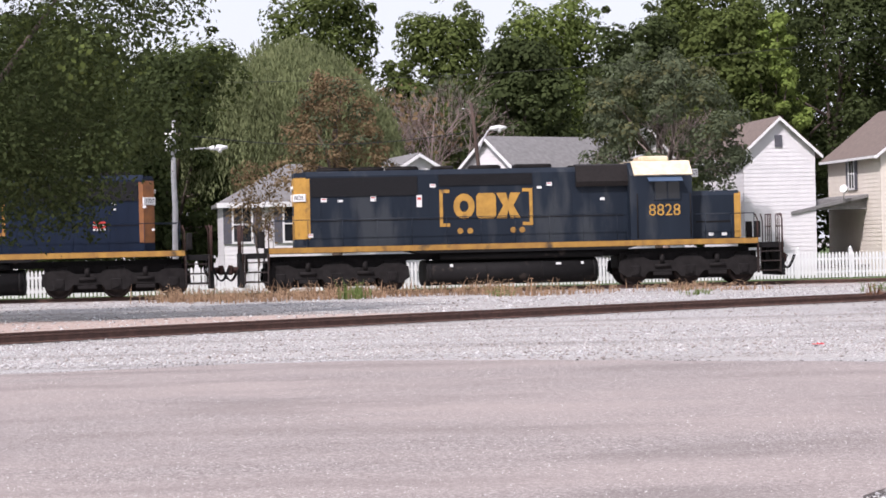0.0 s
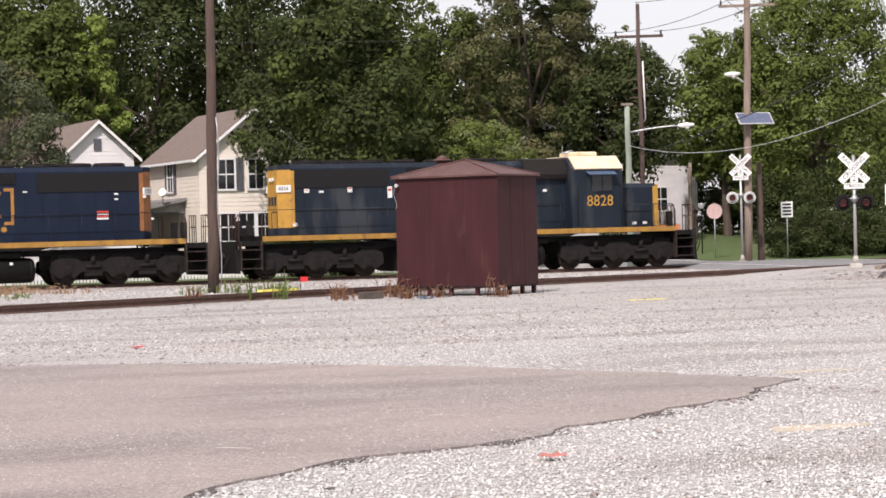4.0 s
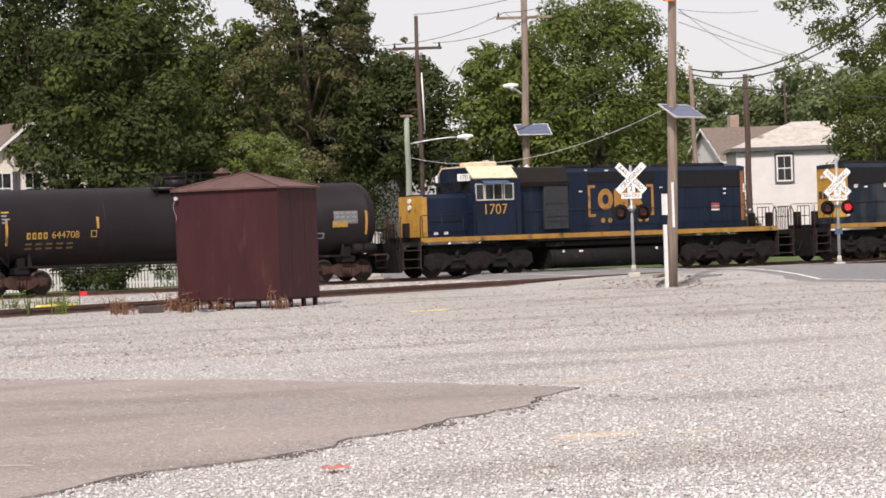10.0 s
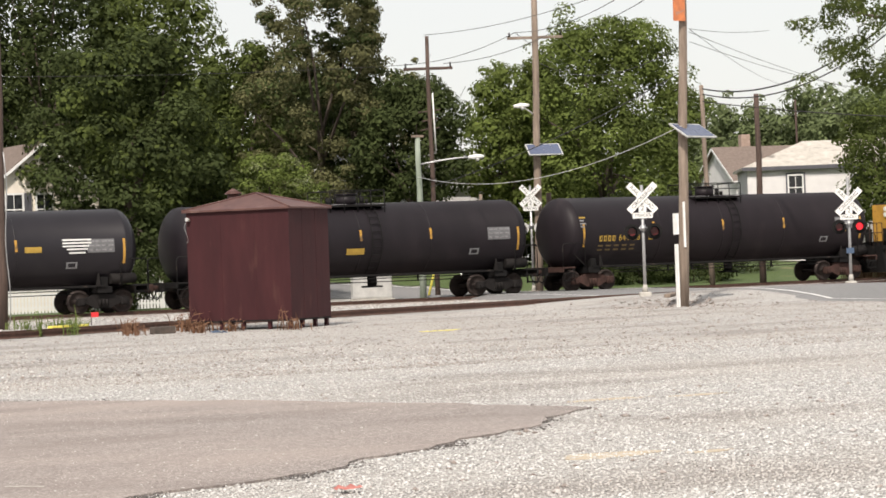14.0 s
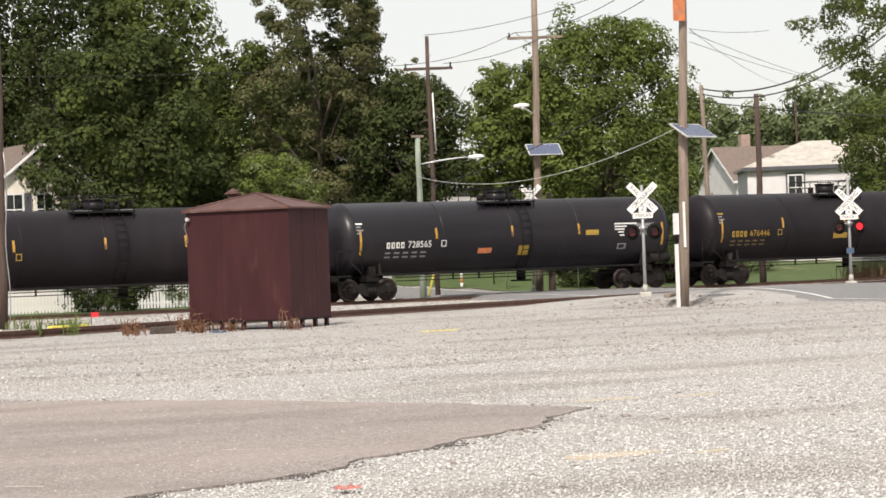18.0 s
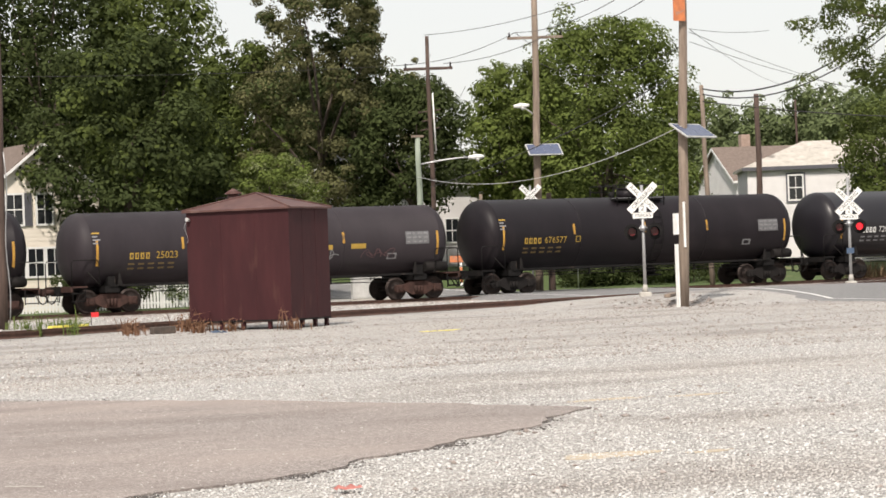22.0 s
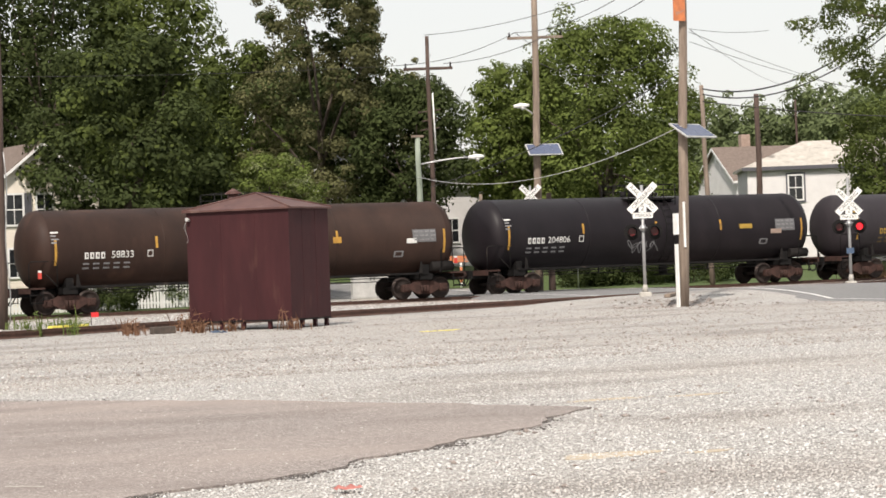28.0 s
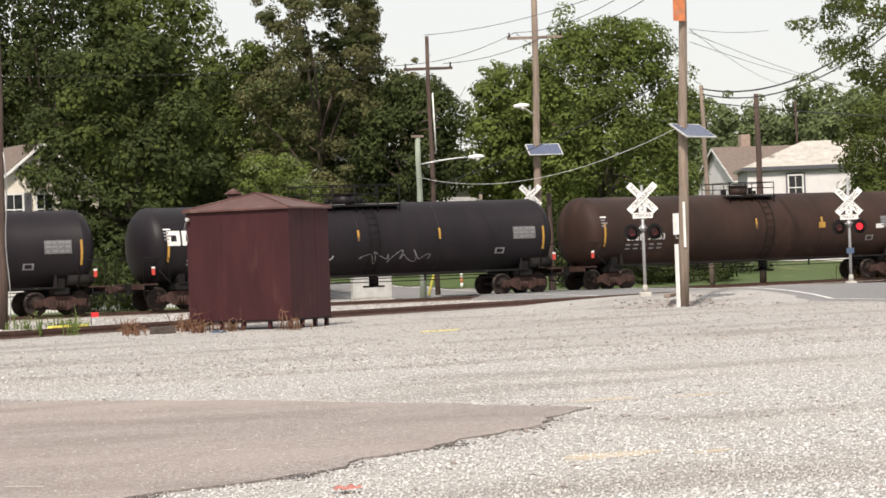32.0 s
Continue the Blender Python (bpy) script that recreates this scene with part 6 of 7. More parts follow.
# ---- picket fence, cabinet, boxes ----
def picket_run(x0, y0, x1, y1, h=1.15, step=.155):
    root = thing("picket_fence", "white picket fence between the tracks and the houses", "fence", pose(x0, y0, 0, 0, 0, math.degrees(math.atan2(y1 - y0, x1 - x0))))
    ln = math.hypot(x1 - x0, y1 - y0)
    bm = B()
    prism(bm, [(-.05, .06), (.05, .06), (.05, h - .09), (0, h), (-.05, h - .09)], -.012, .012)
    me = bpy.data.meshes.new("picket")
    bm.to_mesh(me)
    bm.free()
    me.materials.append(M["trim"])
    n = int(ln / step)
    for i in range(n):
        share("picket", me, root, (i * step, 0, 0))
    for z in (.3, h - .3):
        bm = B()
        box(bm, -.05, ln, .012, .05, z - .045, z + .045)
        part("fence_rail", bm, M["trim"], root)
    for i in range(int(ln / 2.4) + 1):
        bm = B()
        box(bm, i * 2.4 - .07, i * 2.4 + .07, .02, .16, 0, h + .12)
        tube(bm, (i * 2.4, .09, h + .12), (i * 2.4, .09, h + .24), .09, .02, n=8)
        part("fence_post", bm, M["trim"], root)


picket_run(-14, 100.5, 14, 101.2)
picket_run(14, 101.2, 33, 103.4)
picket_run(33, 103.4, 47.6, 104.2)


def cabinet(x, y, w, d, h, label, rz=-20):
    root = thing("signal_cabinet", label, "cabinet", pose(x, y, 0, 0, 0, rz))
    bm = B()
    box(bm, -w / 2, w / 2, -d / 2, d / 2, .12, h, .03)
    body = part("body", bm, M["silver"], root, "pale grey steel cabinet body")
    for s in (-1, 1):
        bm = B()
        box(bm, s * w / 4 - w / 4 + .04, s * w / 4 + w / 4 - .04, -d / 2 - .02, -d / 2, .2, h - .12)
        dr = part("door", bm, M["silver"], root, "pale grey door")
        bm = B()
        box(bm, s * .08 - .02, s * .08 + .02, -d / 2 - .05, -d / 2 - .02, h * .45, h * .55)
        part("handle", bm, M["dark"], dr)
    bm = B()
    prism(bm, [(-w / 2 - .06, h), (w / 2 + .06, h), (w / 2 + .06, h + .04), (0, h + .12), (-w / 2 - .06, h + .04)], -d / 2 - .06, d / 2 + .06)
    part("lid", bm, M["silver"], root)
    bm = B()
    box(bm, -w / 2 - .1, w / 2 + .1, -d / 2 - .1, d / 2 + .1, 0, .12)
    part("plinth", bm, M["concrete"], root)


cabinet(48.4, 99.4, 1.75, 1.0, 2.1, "pale grey signal cabinet on a concrete plinth beyond the tracks")
hw = thing("leaning_prop", "yellow timber props leaning beside the side street", "prop", pose(52.6, 101.5, 0))
for a, b in (((-.3, 0, 0), (.5, 0, 2.6)), ((.35, .1, 0), (.1, .1, 2.4))):
    bm = B()
    tube(bm, a, b, .06, n=8)
    part("prop", bm, M["yellowpaint"], hw)
sg = thing("road_sign", "white rectangular road sign on a thin post on the grass", "sign", pose(61.35, 103.2, 0, 0, 0, -28))
bm = B()
tube(bm, (0, 0, 0), (0, 0, 2.9), .03, n=8)
part("post", bm, M["galv"], sg)
bm = B()
box(bm, -.28, .28, -.04, -.02, 2.1, 2.85)
pl = part("plate", bm, M["white"], sg, "white plate with dark bars")
for k in range(4):
    bm = B()
    box(bm, -.2, .2, -.046, -.04, 2.2 + k * .16, 2.28 + k * .16)
    part("bar", bm, M["dark"], pl)
sg = thing("round_sign", "faded pink round sign on a thin post beside the street", "sign", pose(59.8, 107.5, 0, 0, 0, -28))
bm = B()
tube(bm, (0, 0, 0), (0, 0, 2.9), .03, n=8)
part("post", bm, M["galv"], sg)
bm = B()
tube(bm, (0, -.04, 2.5), (0, -.02, 2.5), .38, n=20)
part("plate", bm, M["pinkplate"], sg, "faded pink round plate")

# ---- trees ----
def leaves(n, centres, radii, size, rng, flat=.75, droop=0.0):
    """Many small folded leaves on the shells of round clumps."""
    k = rng.integers(0, len(centres), n)
    d = rng.normal(size=(n, 3))
    d /= np.linalg.norm(d, axis=1)[:, None]
    d[:, 2] = np.where(rng.random(n) < .35, np.abs(d[:, 2]), d[:, 2])
    rad = radii[k] * (0.5 + .55 * rng.random(n) ** .6)[:, None]
    c = centres[k] + d * rad * np.array([1, 1, flat])
    nrm = d + rng.normal(size=(n, 3)) * .3 + np.array([0, 0, .3])
    nrm /= np.linalg.norm(nrm, axis=1)[:, None]
    a = np.cross(nrm, rng.normal(size=(n, 3)))
    a /= np.linalg.norm(a, axis=1)[:, None]
    b = np.cross(nrm, a)
    s = (size * (.55 + .9 * rng.random(n)))[:, None]
    p0 = c - a * s
    p1 = c - b * s * .66 + nrm * s * .16 + a * s * .15
    p2 = c + a * s - np.array([0, 0, 1]) * s * droop
    p3 = c + b * s * .66 + nrm * s * .16 + a * s * .15
    vs = np.stack([p0, p1, p2, p3], 1).reshape(-1, 3)
    fs = np.arange(4 * n).reshape(n, 4)
    return vs, fs


def fast_mesh(name, vs, fs, material, parent):
    me = bpy.data.meshes.new(name)
    nv, nf, k = len(vs), len(fs), fs.shape[1]
    me.vertices.add(nv)
    me.vertices.foreach_set("co", np.asarray(vs, np.float32).ravel())
    me.loops.add(nf * k)
    me.loops.foreach_set("vertex_index", np.asarray(fs, np.int32).ravel())
    me.polygons.add(nf)
    me.polygons.foreach_set("loop_start", np.arange(0, nf * k, k, dtype=np.int32))
    me.polygons.foreach_set("loop_total", np.full(nf, k, np.int32))
    me.update()
    me.validate()
    me.materials.append(material)
    ob = new(name, me)
    if parent is not None:
        ob.parent = parent
    return ob


def limbs(root, h, r, ends, rng, material):
    bm = B()
    pipe(bm, [(0, 0, -.2)] + [(rng.normal() * .12 * k / 5, rng.normal() * .12 * k / 5, h * k / 5) for k in range(1, 6)], r, r * .4, 9)
    part("trunk", bm, material, root, "tapered trunk")
    for e in ends:
        bm = B()
        a = Vector((0, 0, h * rng.uniform(.55, 1.0)))
        e = Vector(e)
        pipe(bm, [a, a.lerp(e, .5) + Vector((rng.normal() * .2, rng.normal() * .2, .3)), e], r * .38, r * .08, 6)
        part("limb", bm, material, root)


def tree(label, x, y, w, bot, top, leaf, n=7000, size=.2, seed=1, depth=None, clumps=26, taper=.5, crad=.27, trunk=.28, extra=None, name="tree"):
    """A leafy tree: clumps spread over an uneven egg-shaped crown."""
    rng = np.random.default_rng(seed)
    root = thing(name, label, "tree", pose(x, y, 0))
    depth = depth or w
    h = top - bot
    cs, rs = [], []
    many = clumps * 3
    lobes = [(rng.uniform(0, math.tau), rng.uniform(.1, .9), rng.uniform(.75, 1.2)) for _ in range(7)]
    for i in range(many):
        u = (i + .5) / many
        ang = i * 2.4 + rng.uniform(-.5, .5)
        prof = (1 - taper * max(0, (u - .35) / .65) ** 1.6) * (.6 + .4 * min(1, u / .25))
        for la, lu, ls in lobes:      # boughs that reach out or fall short
            prof *= 1 + (ls - 1) * math.exp(-((u - lu) / .16) ** 2) * max(0, math.cos(ang - la))
        rr = prof * (.3 + .62 * rng.random() ** .45)
        cr = max(.45, crad * .62 * min(w, h) * rng.uniform(.45, 1.1))
        cs.append((math.cos(ang) * rr * w / 2, math.sin(ang) * rr * depth / 2, bot + h * (.05 + .9 * u)))
        rs.append(cr)
    cs, rs = np.array(cs), np.array(rs)
    limbs(root, max(bot + h * .35, 1.5), trunk, [cs[i] for i in range(2, many, max(2, many // 7))], rng, M["bark"])
    # twiggy outliers break the outline
    out = np.array([c + (c - np.array([0, 0, bot + h * .4])) * rng.uniform(.1, .24) + rng.normal(size=3) * .25 for c in cs[::2]])
    cs2, rs2 = np.concatenate([cs, out]), np.concatenate([rs, np.full(len(out), .06 * min(w, h)) * rng.uniform(.5, 1.2, len(out))])
    wgt = rs2 ** 2 / (rs2 ** 2).sum()
    big = rng.choice(len(cs2), 1500, p=wgt)
    vs, fs = leaves(int(n * 2.15), cs2[big], rs2[big][:, None], size * .53, rng)
    tagged(fast_mesh("crown", vs, fs, leaf, root), "", kind="stuff")
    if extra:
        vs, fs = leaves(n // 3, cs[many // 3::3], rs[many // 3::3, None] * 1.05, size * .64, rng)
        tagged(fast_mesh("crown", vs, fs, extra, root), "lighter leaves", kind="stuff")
    return root


def bare_tree(label, x, y, w, bot, top, seed, leaf=None, n=0):
    rng = np.random.default_rng(seed)
    root = thing("tree", label, "tree", pose(x, y, 0))
    limbs(root, bot + 1, .2, [(rng.uniform(-w, w) * .3, rng.uniform(-w, w) * .3, rng.uniform(bot, top) * .8) for _ in range(10)], rng, M["twig"])
    bm = B()
    tips = []

    def grow(p, d, ln, r, lv):
        q = p + d * ln
        tube(bm, p, q, r, r * .65, n=4, caps=False)
        if lv == 0:
            tips.append(q)
            return
        for _ in range(3 if lv > 1 else 4):
            nd = (d + Vector(rng.normal(size=3)) * .42 + Vector((0, 0, .12))).normalized()
            grow(q, nd, ln * rng.uniform(.6, .85), r * .6, lv - 1)
    for _ in range(7):
        d = Vector((rng.normal() * .55 * w / 6, rng.normal() * .5, 1)).normalized()
        grow(Vector((rng.uniform(-.3, .3), rng.uniform(-.3, .3), bot * .7)), d, (top - bot) * .36, .05, 4)
    tagged(part("twig_mass", bm, M["twig"], root, "dense bare twigs"), kind="stuff")
    if leaf and n:
        cs = np.array([tuple(t) for t in tips[::4]])
        vs, fs = leaves(n, cs, np.full((len(cs), 1), .45), .13, rng)
        tagged(fast_mesh("crown", vs, fs, leaf, root), "", kind="stuff")


def willow(label, x, y, w, bot, top, seed):
    rng = np.random.default_rng(seed)
    root = thing("willow_tree", label, "tree", pose(x, y, 0))
    limbs(root, top * .6, .3, [(math.cos(a) * w * .3, math.sin(a) * w * .3, top * .85) for a in range(8)], rng, M["bark"])
    n, k = 2600, 22
    ang, rr = rng.random(n) * math.tau, np.sqrt(rng.random(n))
    x0, y0 = np.cos(ang) * rr * w / 2, np.sin(ang) * rr * w / 2
    z0 = top - (top - bot) * .5 * rr ** 2.2 + rng.normal(size=n) * .25
    ln = (z0 - bot) * rng.uniform(.35, .9, n)
    vs = []
    for j in range(k):
        t = (j + rng.random(n)) / k
        c = np.stack([x0 * (1 + .12 * t), y0 * (1 + .12 * t), z0 - ln * t ** 1.2], 1) + rng.normal(size=(n, 3)) * .07
        s = .095 * (.7 + .8 * rng.random(n))[:, None]
        dn = np.stack([rng.normal(size=n) * .25, rng.normal(size=n) * .25, -np.ones(n)], 1)
        sd = rng.normal(size=(n, 3)) * np.array([1, 1, .2])
        sd /= np.linalg.norm(sd, axis=1)[:, None]
        vs.append(np.stack([c, c + dn * s + sd * s * .36, c + dn * s * 2, c + dn * s - sd * s * .36], 1))
    vs = np.concatenate(vs).reshape(-1, 3)
    fs = np.arange(len(vs)).reshape(-1, 4)
    tagged(fast_mesh("crown", vs, fs, L_["willow"], root), "", kind="stuff")


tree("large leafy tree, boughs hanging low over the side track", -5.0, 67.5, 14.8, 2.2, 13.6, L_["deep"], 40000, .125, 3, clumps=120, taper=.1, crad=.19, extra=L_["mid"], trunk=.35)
tree("dense dark green tree beside the houses", 2.3, 119, 5.6, .5, 11.6, L_["deep"], 11000, .22, 4, taper=.5)
tree("dense dark green tree behind the train", -3.5, 112, 8, .5, 12.5, L_["deep"], 10000, .22, 44)
willow("pale drooping willow tree behind the houses", 8.0, 120.5, 10.4, 3.5, 11.9, 5)
tree("half-dead tree with browned leaves before the houses", 8.85, 105.1, 5.2, 2.9, 9.2, L_["brown"], 5200, .12, 6, clumps=34, crad=.17, taper=.7, extra=L_["grey"])
tree("small tree with sparse browned leaves", 5.4, 103.5, 2.4, 2.2, 5.4, L_["brown"], 900, .11, 7, clumps=14, crad=.24, trunk=.07)
bare_tree("leafless tree with dense purplish twigs", 15.2, 124.0, 6.2, 4.6, 11.4, 8, L_["grey"], 400)
bare_tree("leafless grey tree with fine twigs", 12.4, 124.5, 4.2, 4.8, 10.8, 18, L_["brown"], 400)
for i, (x, y, w, bt, tp, lf) in enumerate(((11.3, 139.5, 8.5, 3, 16.6, "mid"), (18.0, 139, 7.4, 3, 15.2, "mid"), (24.3, 140, 8.4, 3, 15.6, "bright"), (28.5, 136, 7.6, 3, 14.2, "deep"), (34.6, 146, 9, 4, 18.4, "mid"), (39.2, 135, 10.5, 3, 19.5, "deep"), (45, 133, 12, 4, 22.5, "deep"), (50.8, 131, 9.6, 4, 19, "mid"), (42.3, 139, 10, 4, 22, "mid"), (48.5, 138, 9, 4, 21, "deep"), (66, 142, 9, 3, 13.8, "deep"), (73.5, 128, 8, 1, 12, "deep"), (78.5, 133, 7, 2, 11.5, "deep"), (60.5, 141, 8, 2, 14.6, "deep"), (4, 140, 9, 3, 13.2, "mid"), (-5, 135, 10, 3, 14, "deep"), (20.6, 128, 6.5, 3, 12.4, "deep"), (32, 130, 6.6, 3, 14.5, "mid"))):
    tree("tall leafy tree in the wood behind the houses", x, y, w, bt, tp, L_[lf], 10000, .24, 20 + i, clumps=30, taper=.55)
tree("dull grey-green tree with dead twigs before the white house", 23.2, 106.8, 7.8, 3.2, 9.8, L_["grey"], 8500, .15, 9, clumps=34, taper=.4, crad=.2, extra=L_["olive"])
bare_tree("dead twigs inside the dull grey-green tree", 23.4, 106.6, 5, 4.5, 9, 19)
tree("young bright yellow-green tree behind the white house", 34.4, 130, 3.8, 6, 14, L_["yellowgreen"], 3600, .2, 10, clumps=16)
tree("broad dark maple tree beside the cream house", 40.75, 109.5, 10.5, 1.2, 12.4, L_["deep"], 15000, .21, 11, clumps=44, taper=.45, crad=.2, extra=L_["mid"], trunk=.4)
tree("tall ragged tree with dark needles and gaps", 56.8, 122, 8.4, 3.5, 19, L_["olive"], 17000, .16, 12, clumps=46, taper=.4, crad=.17, extra=L_["deep"])
tree("tall ragged dark tree", 59.6, 124, 4.2, 4, 18.5, L_["deep"], 7000, .19, 13, clumps=26, taper=.4, crad=.25)
tree("bright green leafy shrub before the wood", 47.2, 107.4, 7.8, .6, 7.1, L_["bright"], 12000, .12, 14, clumps=40, taper=.75, crad=.14, extra=L_["willow"], name="shrub")
tree("dark leafy tree behind the tracks", 60.2, 118, 6.6, 4.6, 11.4, L_["deep"], 9000, .2, 15, clumps=30)
tree("dark leafy tree behind the tracks", 54.0, 126, 6.5, 1, 14.6, L_["mid"], 7500, .22, 16)
tree("grey-green leafy tree along the side street", 71.5, 141, 5.4, 3, 14, L_["olive"], 5500, .2, 17, clumps=24)
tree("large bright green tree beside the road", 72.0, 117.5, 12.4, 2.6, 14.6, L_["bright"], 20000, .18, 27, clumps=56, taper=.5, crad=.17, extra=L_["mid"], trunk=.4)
tree("bright green tree beside the road", 68.4, 121.5, 6, 4.2, 12.6, L_["bright"], 8000, .2, 28, clumps=28)
tree("leafy tree beside the pale house", 84.3, 108.5, 6.6, 2.6, 9.6, L_["mid"], 8000, .17, 29, clumps=28)
tree("leafy tree beside the pale house", 90.5, 112, 7, 1.0, 11, L_["bright"], 8000, .19, 30)
tree("tree whose leafy bough hangs into the sky over the road", 62.6, 75.2, 14.6, 7.7, 15.5, L_["mid"], 20000, .12, 31, clumps=60, taper=.1, crad=.12, trunk=.3)
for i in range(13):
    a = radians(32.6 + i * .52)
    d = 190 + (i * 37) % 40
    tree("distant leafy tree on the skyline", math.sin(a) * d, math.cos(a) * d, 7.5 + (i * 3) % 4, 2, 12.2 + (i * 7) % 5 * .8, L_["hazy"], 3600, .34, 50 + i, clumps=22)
for i in range(4, 16):
    tree("distant tree of the wood", -40 + i * 7.4, 152 + (i * 29) % 12, 11, 1, 12.5 + (i * 5) % 4, L_["deep"], 2600, .5, 80 + i, clumps=20)
for i, (x, y, w, h) in enumerate(((58.2, 119, 3.6, 5.5), (69.6, 112, 5, 4.6), (73.5, 112.5, 6.5, 4.4), (70.2, 124, 4.2, 2.9), (40.0, 105.6, 5.2, 2.6), (37.2, 105.4, 3, 1.8), (64.0, 107, 3.4, 1.5), (66.0, 107.6, 5, 2.6), (67.5, 107.5, 5, 2.4), (70.5, 107, 5, 2.2), (36.9, 101.8, 4.2, 2.2), (68.5, 115, 5, 4.6), (71, 111, 6, 3.6), (76.5, 113, 6, 3.5))):
    tree("dark clipped shrub at the fence", x, y, w, .1, h, L_["deep"], 2600, .13, 110 + i, clumps=14, taper=.2, crad=.4, trunk=.05, name="shrub")


# ---- weeds, litter, stones ----
def tuft(x, y, h, w, n, material, label, seed, z=0.0):
    rng = np.random.default_rng(seed)
    vs, fs = [], []
    for i in range(n):
        a, l = rng.uniform(0, math.tau), h * rng.uniform(.35, .85)
        bx, by = rng.normal() * w * .45, rng.normal() * w * .45
        l *= .35 + .6 * rng.random()
        tx, ty = bx + math.cos(a) * l * .35, by + math.sin(a) * l * .35
        s = .012 + .01 * rng.random()
        px, py = -math.sin(a) * s, math.cos(a) * s
        k = len(vs)
        mx, my = (bx * .6 + tx * .4), (by * .6 + ty * .4)
        vs += [(bx - px, by - py, 0), (bx + px, by + py, 0), (mx + px, my + py, l * .6), (mx - px, my - py, l * .6), (tx, ty, l)]
        fs += [(k, k + 1, k + 2, k + 3), (k + 3, k + 2, k + 4)]
        for j in range(2):
            k = len(vs)
            q, f = .03, rng.uniform(.3, .9)
            cx, cy = bx + (tx - bx) * f, by + (ty - by) * f
            ox, oy = rng.normal() * .05, rng.normal() * .05
            vs += [(cx - q * .3, cy, l * f), (cx + ox, cy + oy - q, l * f + .02), (cx + 2 * ox, cy + 2 * oy, l * f + .05), (cx + ox, cy + oy + q, l * f + .04)]
            fs += [(k, k + 1, k + 2, k + 3)]
    ob = raw("weed_tuft", vs, fs, material)
    ob.location = (x, y, z)
    return tagged(ob, label, "weeds", "weeds along the tracks", "stuff")


for i, (x, y, h, w) in enumerate(((26.0, 65.6, 1.0, .5), (26.3, 64.6, 1.15, .45), (25.6, 64.4, 1.0, .3), (27.3, 60.9, .95, .5), (26.3, 62.6, .7, .3), (23.6, 63.2, .8, .35), (23.0, 66.4, 1.3, .25), (22.0, 66.5, 1.5, .25), (20.2, 65.8, .8, .3), (25.2, 62.4, .6, .3), (24.2, 65.2, .7, .25))):
    green = i in (6, 7)
    tuft(x, y, h, w, 18 if green else 26, M["weed" if green else "rustweed"], "thin green stalks in the gravel" if green else "rust-brown dry weeds in the gravel", 200 + i)
for i in range(5):
    tuft(71.6 + i * .55, 95.0 + .3 * (i % 2), 1.5, .9, 60, M["dry"], "tan dry grass beside the crossing", 290 + i, .05)
for i in range(40):
    r = random.Random(i)
    x = r.uniform(0, 14) if i < 26 else r.uniform(14, 24)
    tuft(x, 86 + r.uniform(-2.5, 3.2), r.uniform(.5, 1.15) * (1 if i < 26 else .6), 1.3, 60 if i < 26 else 24, M["dry"], "tan dry weeds beside the main track", 330 + i)
for i, (x, y, h) in enumerate(((7.6, 85, 1.3), (7.9, 85.3, 1.1), (23.6, 76.4, .6), (24.9, 76.6, .8), (25.9, 76.2, .7), (26.3, 75.8, .5), (12.6, 84, .6), (18.4, 79, .4), (62.6, 78, .7), (64, 80, .6))):
    tuft(x, y, h, .5, 30, M["weed"], "green weeds between the tracks", 260 + i)

bm = B()
box(bm, -.12, .12, -.01, .01, .3, .46)
fl = thing("marker_flag", "small red marker flag on a wire beside the side track", "flag", pose(27.2, 76.3, 0, 0, 0, -20))
part("flag", bm, M["redplastic"], fl)
bm = B()
tube(bm, (-.12, 0, -.02), (-.12, 0, .46), .012, n=5)
part("wire", bm, M["dark"], fl)


def rag(x, y, s, material, label, seed):
    rng = np.random.default_rng(seed)
    n = 7
    vs = [((i / 6 - .5) * s * 1.6 + rng.normal() * .01, (j / 6 - .5) * s + rng.normal() * .01, .03 + abs(rng.normal()) * s * .14) for j in range(n) for i in range(n)]
    fs = [(j * n + i, j * n + i + 1, (j + 1) * n + i + 1, (j + 1) * n + i) for j in range(n - 1) for i in range(n - 1)]
    ob = raw("litter", vs, fs, material, smooth=True)
    ob.location = (x, y, 0)
    return tagged(ob, label, "litter")


rag(10.97, 38.8, .11, M["redplastic"], "crumpled red wrapper on the gravel", 1)
rag(7.98, 16.95, .13, M["fadedred"], "faded red scrap on the gravel", 2)
rag(25.0, 60.6, .25, M["bluelight"], "crumpled blue scrap on the gravel", 3)
tb = thing("timber_block", "dark timber block lying in the gravel", "timber", pose(24.6, 63.6, .0, 0, 0, 10))
bm = B()
box(bm, -.35, .35, -.12, .12, 0, .2, .02)
part("block", bm, M["tie"], tb)
for i, (x, y) in enumerate(((26.6, 76.0), (25.6, 75.5), (26.1, 75.8))):
    bm = B()
    box(bm, -.3, .3, -.09, .09, 0, .1, .02)
    o = part("marker_block", bm, M["yellowpaint"])
    o.matrix_world = pose(x, y, .0, 0, 0, 30)
    tagged(o, "yellow painted block beside the side track", "marker")
sheet("paint_mark", [(27.4, 53.6), (28.3, 53.7), (28.9, 54.4), (28.1, 54.2), (27.6, 54.1)], .006, M["yellowpaint"], "yellow spray paint mark on the gravel", thick=.004, wob=.1, step=.2, cat="marking")


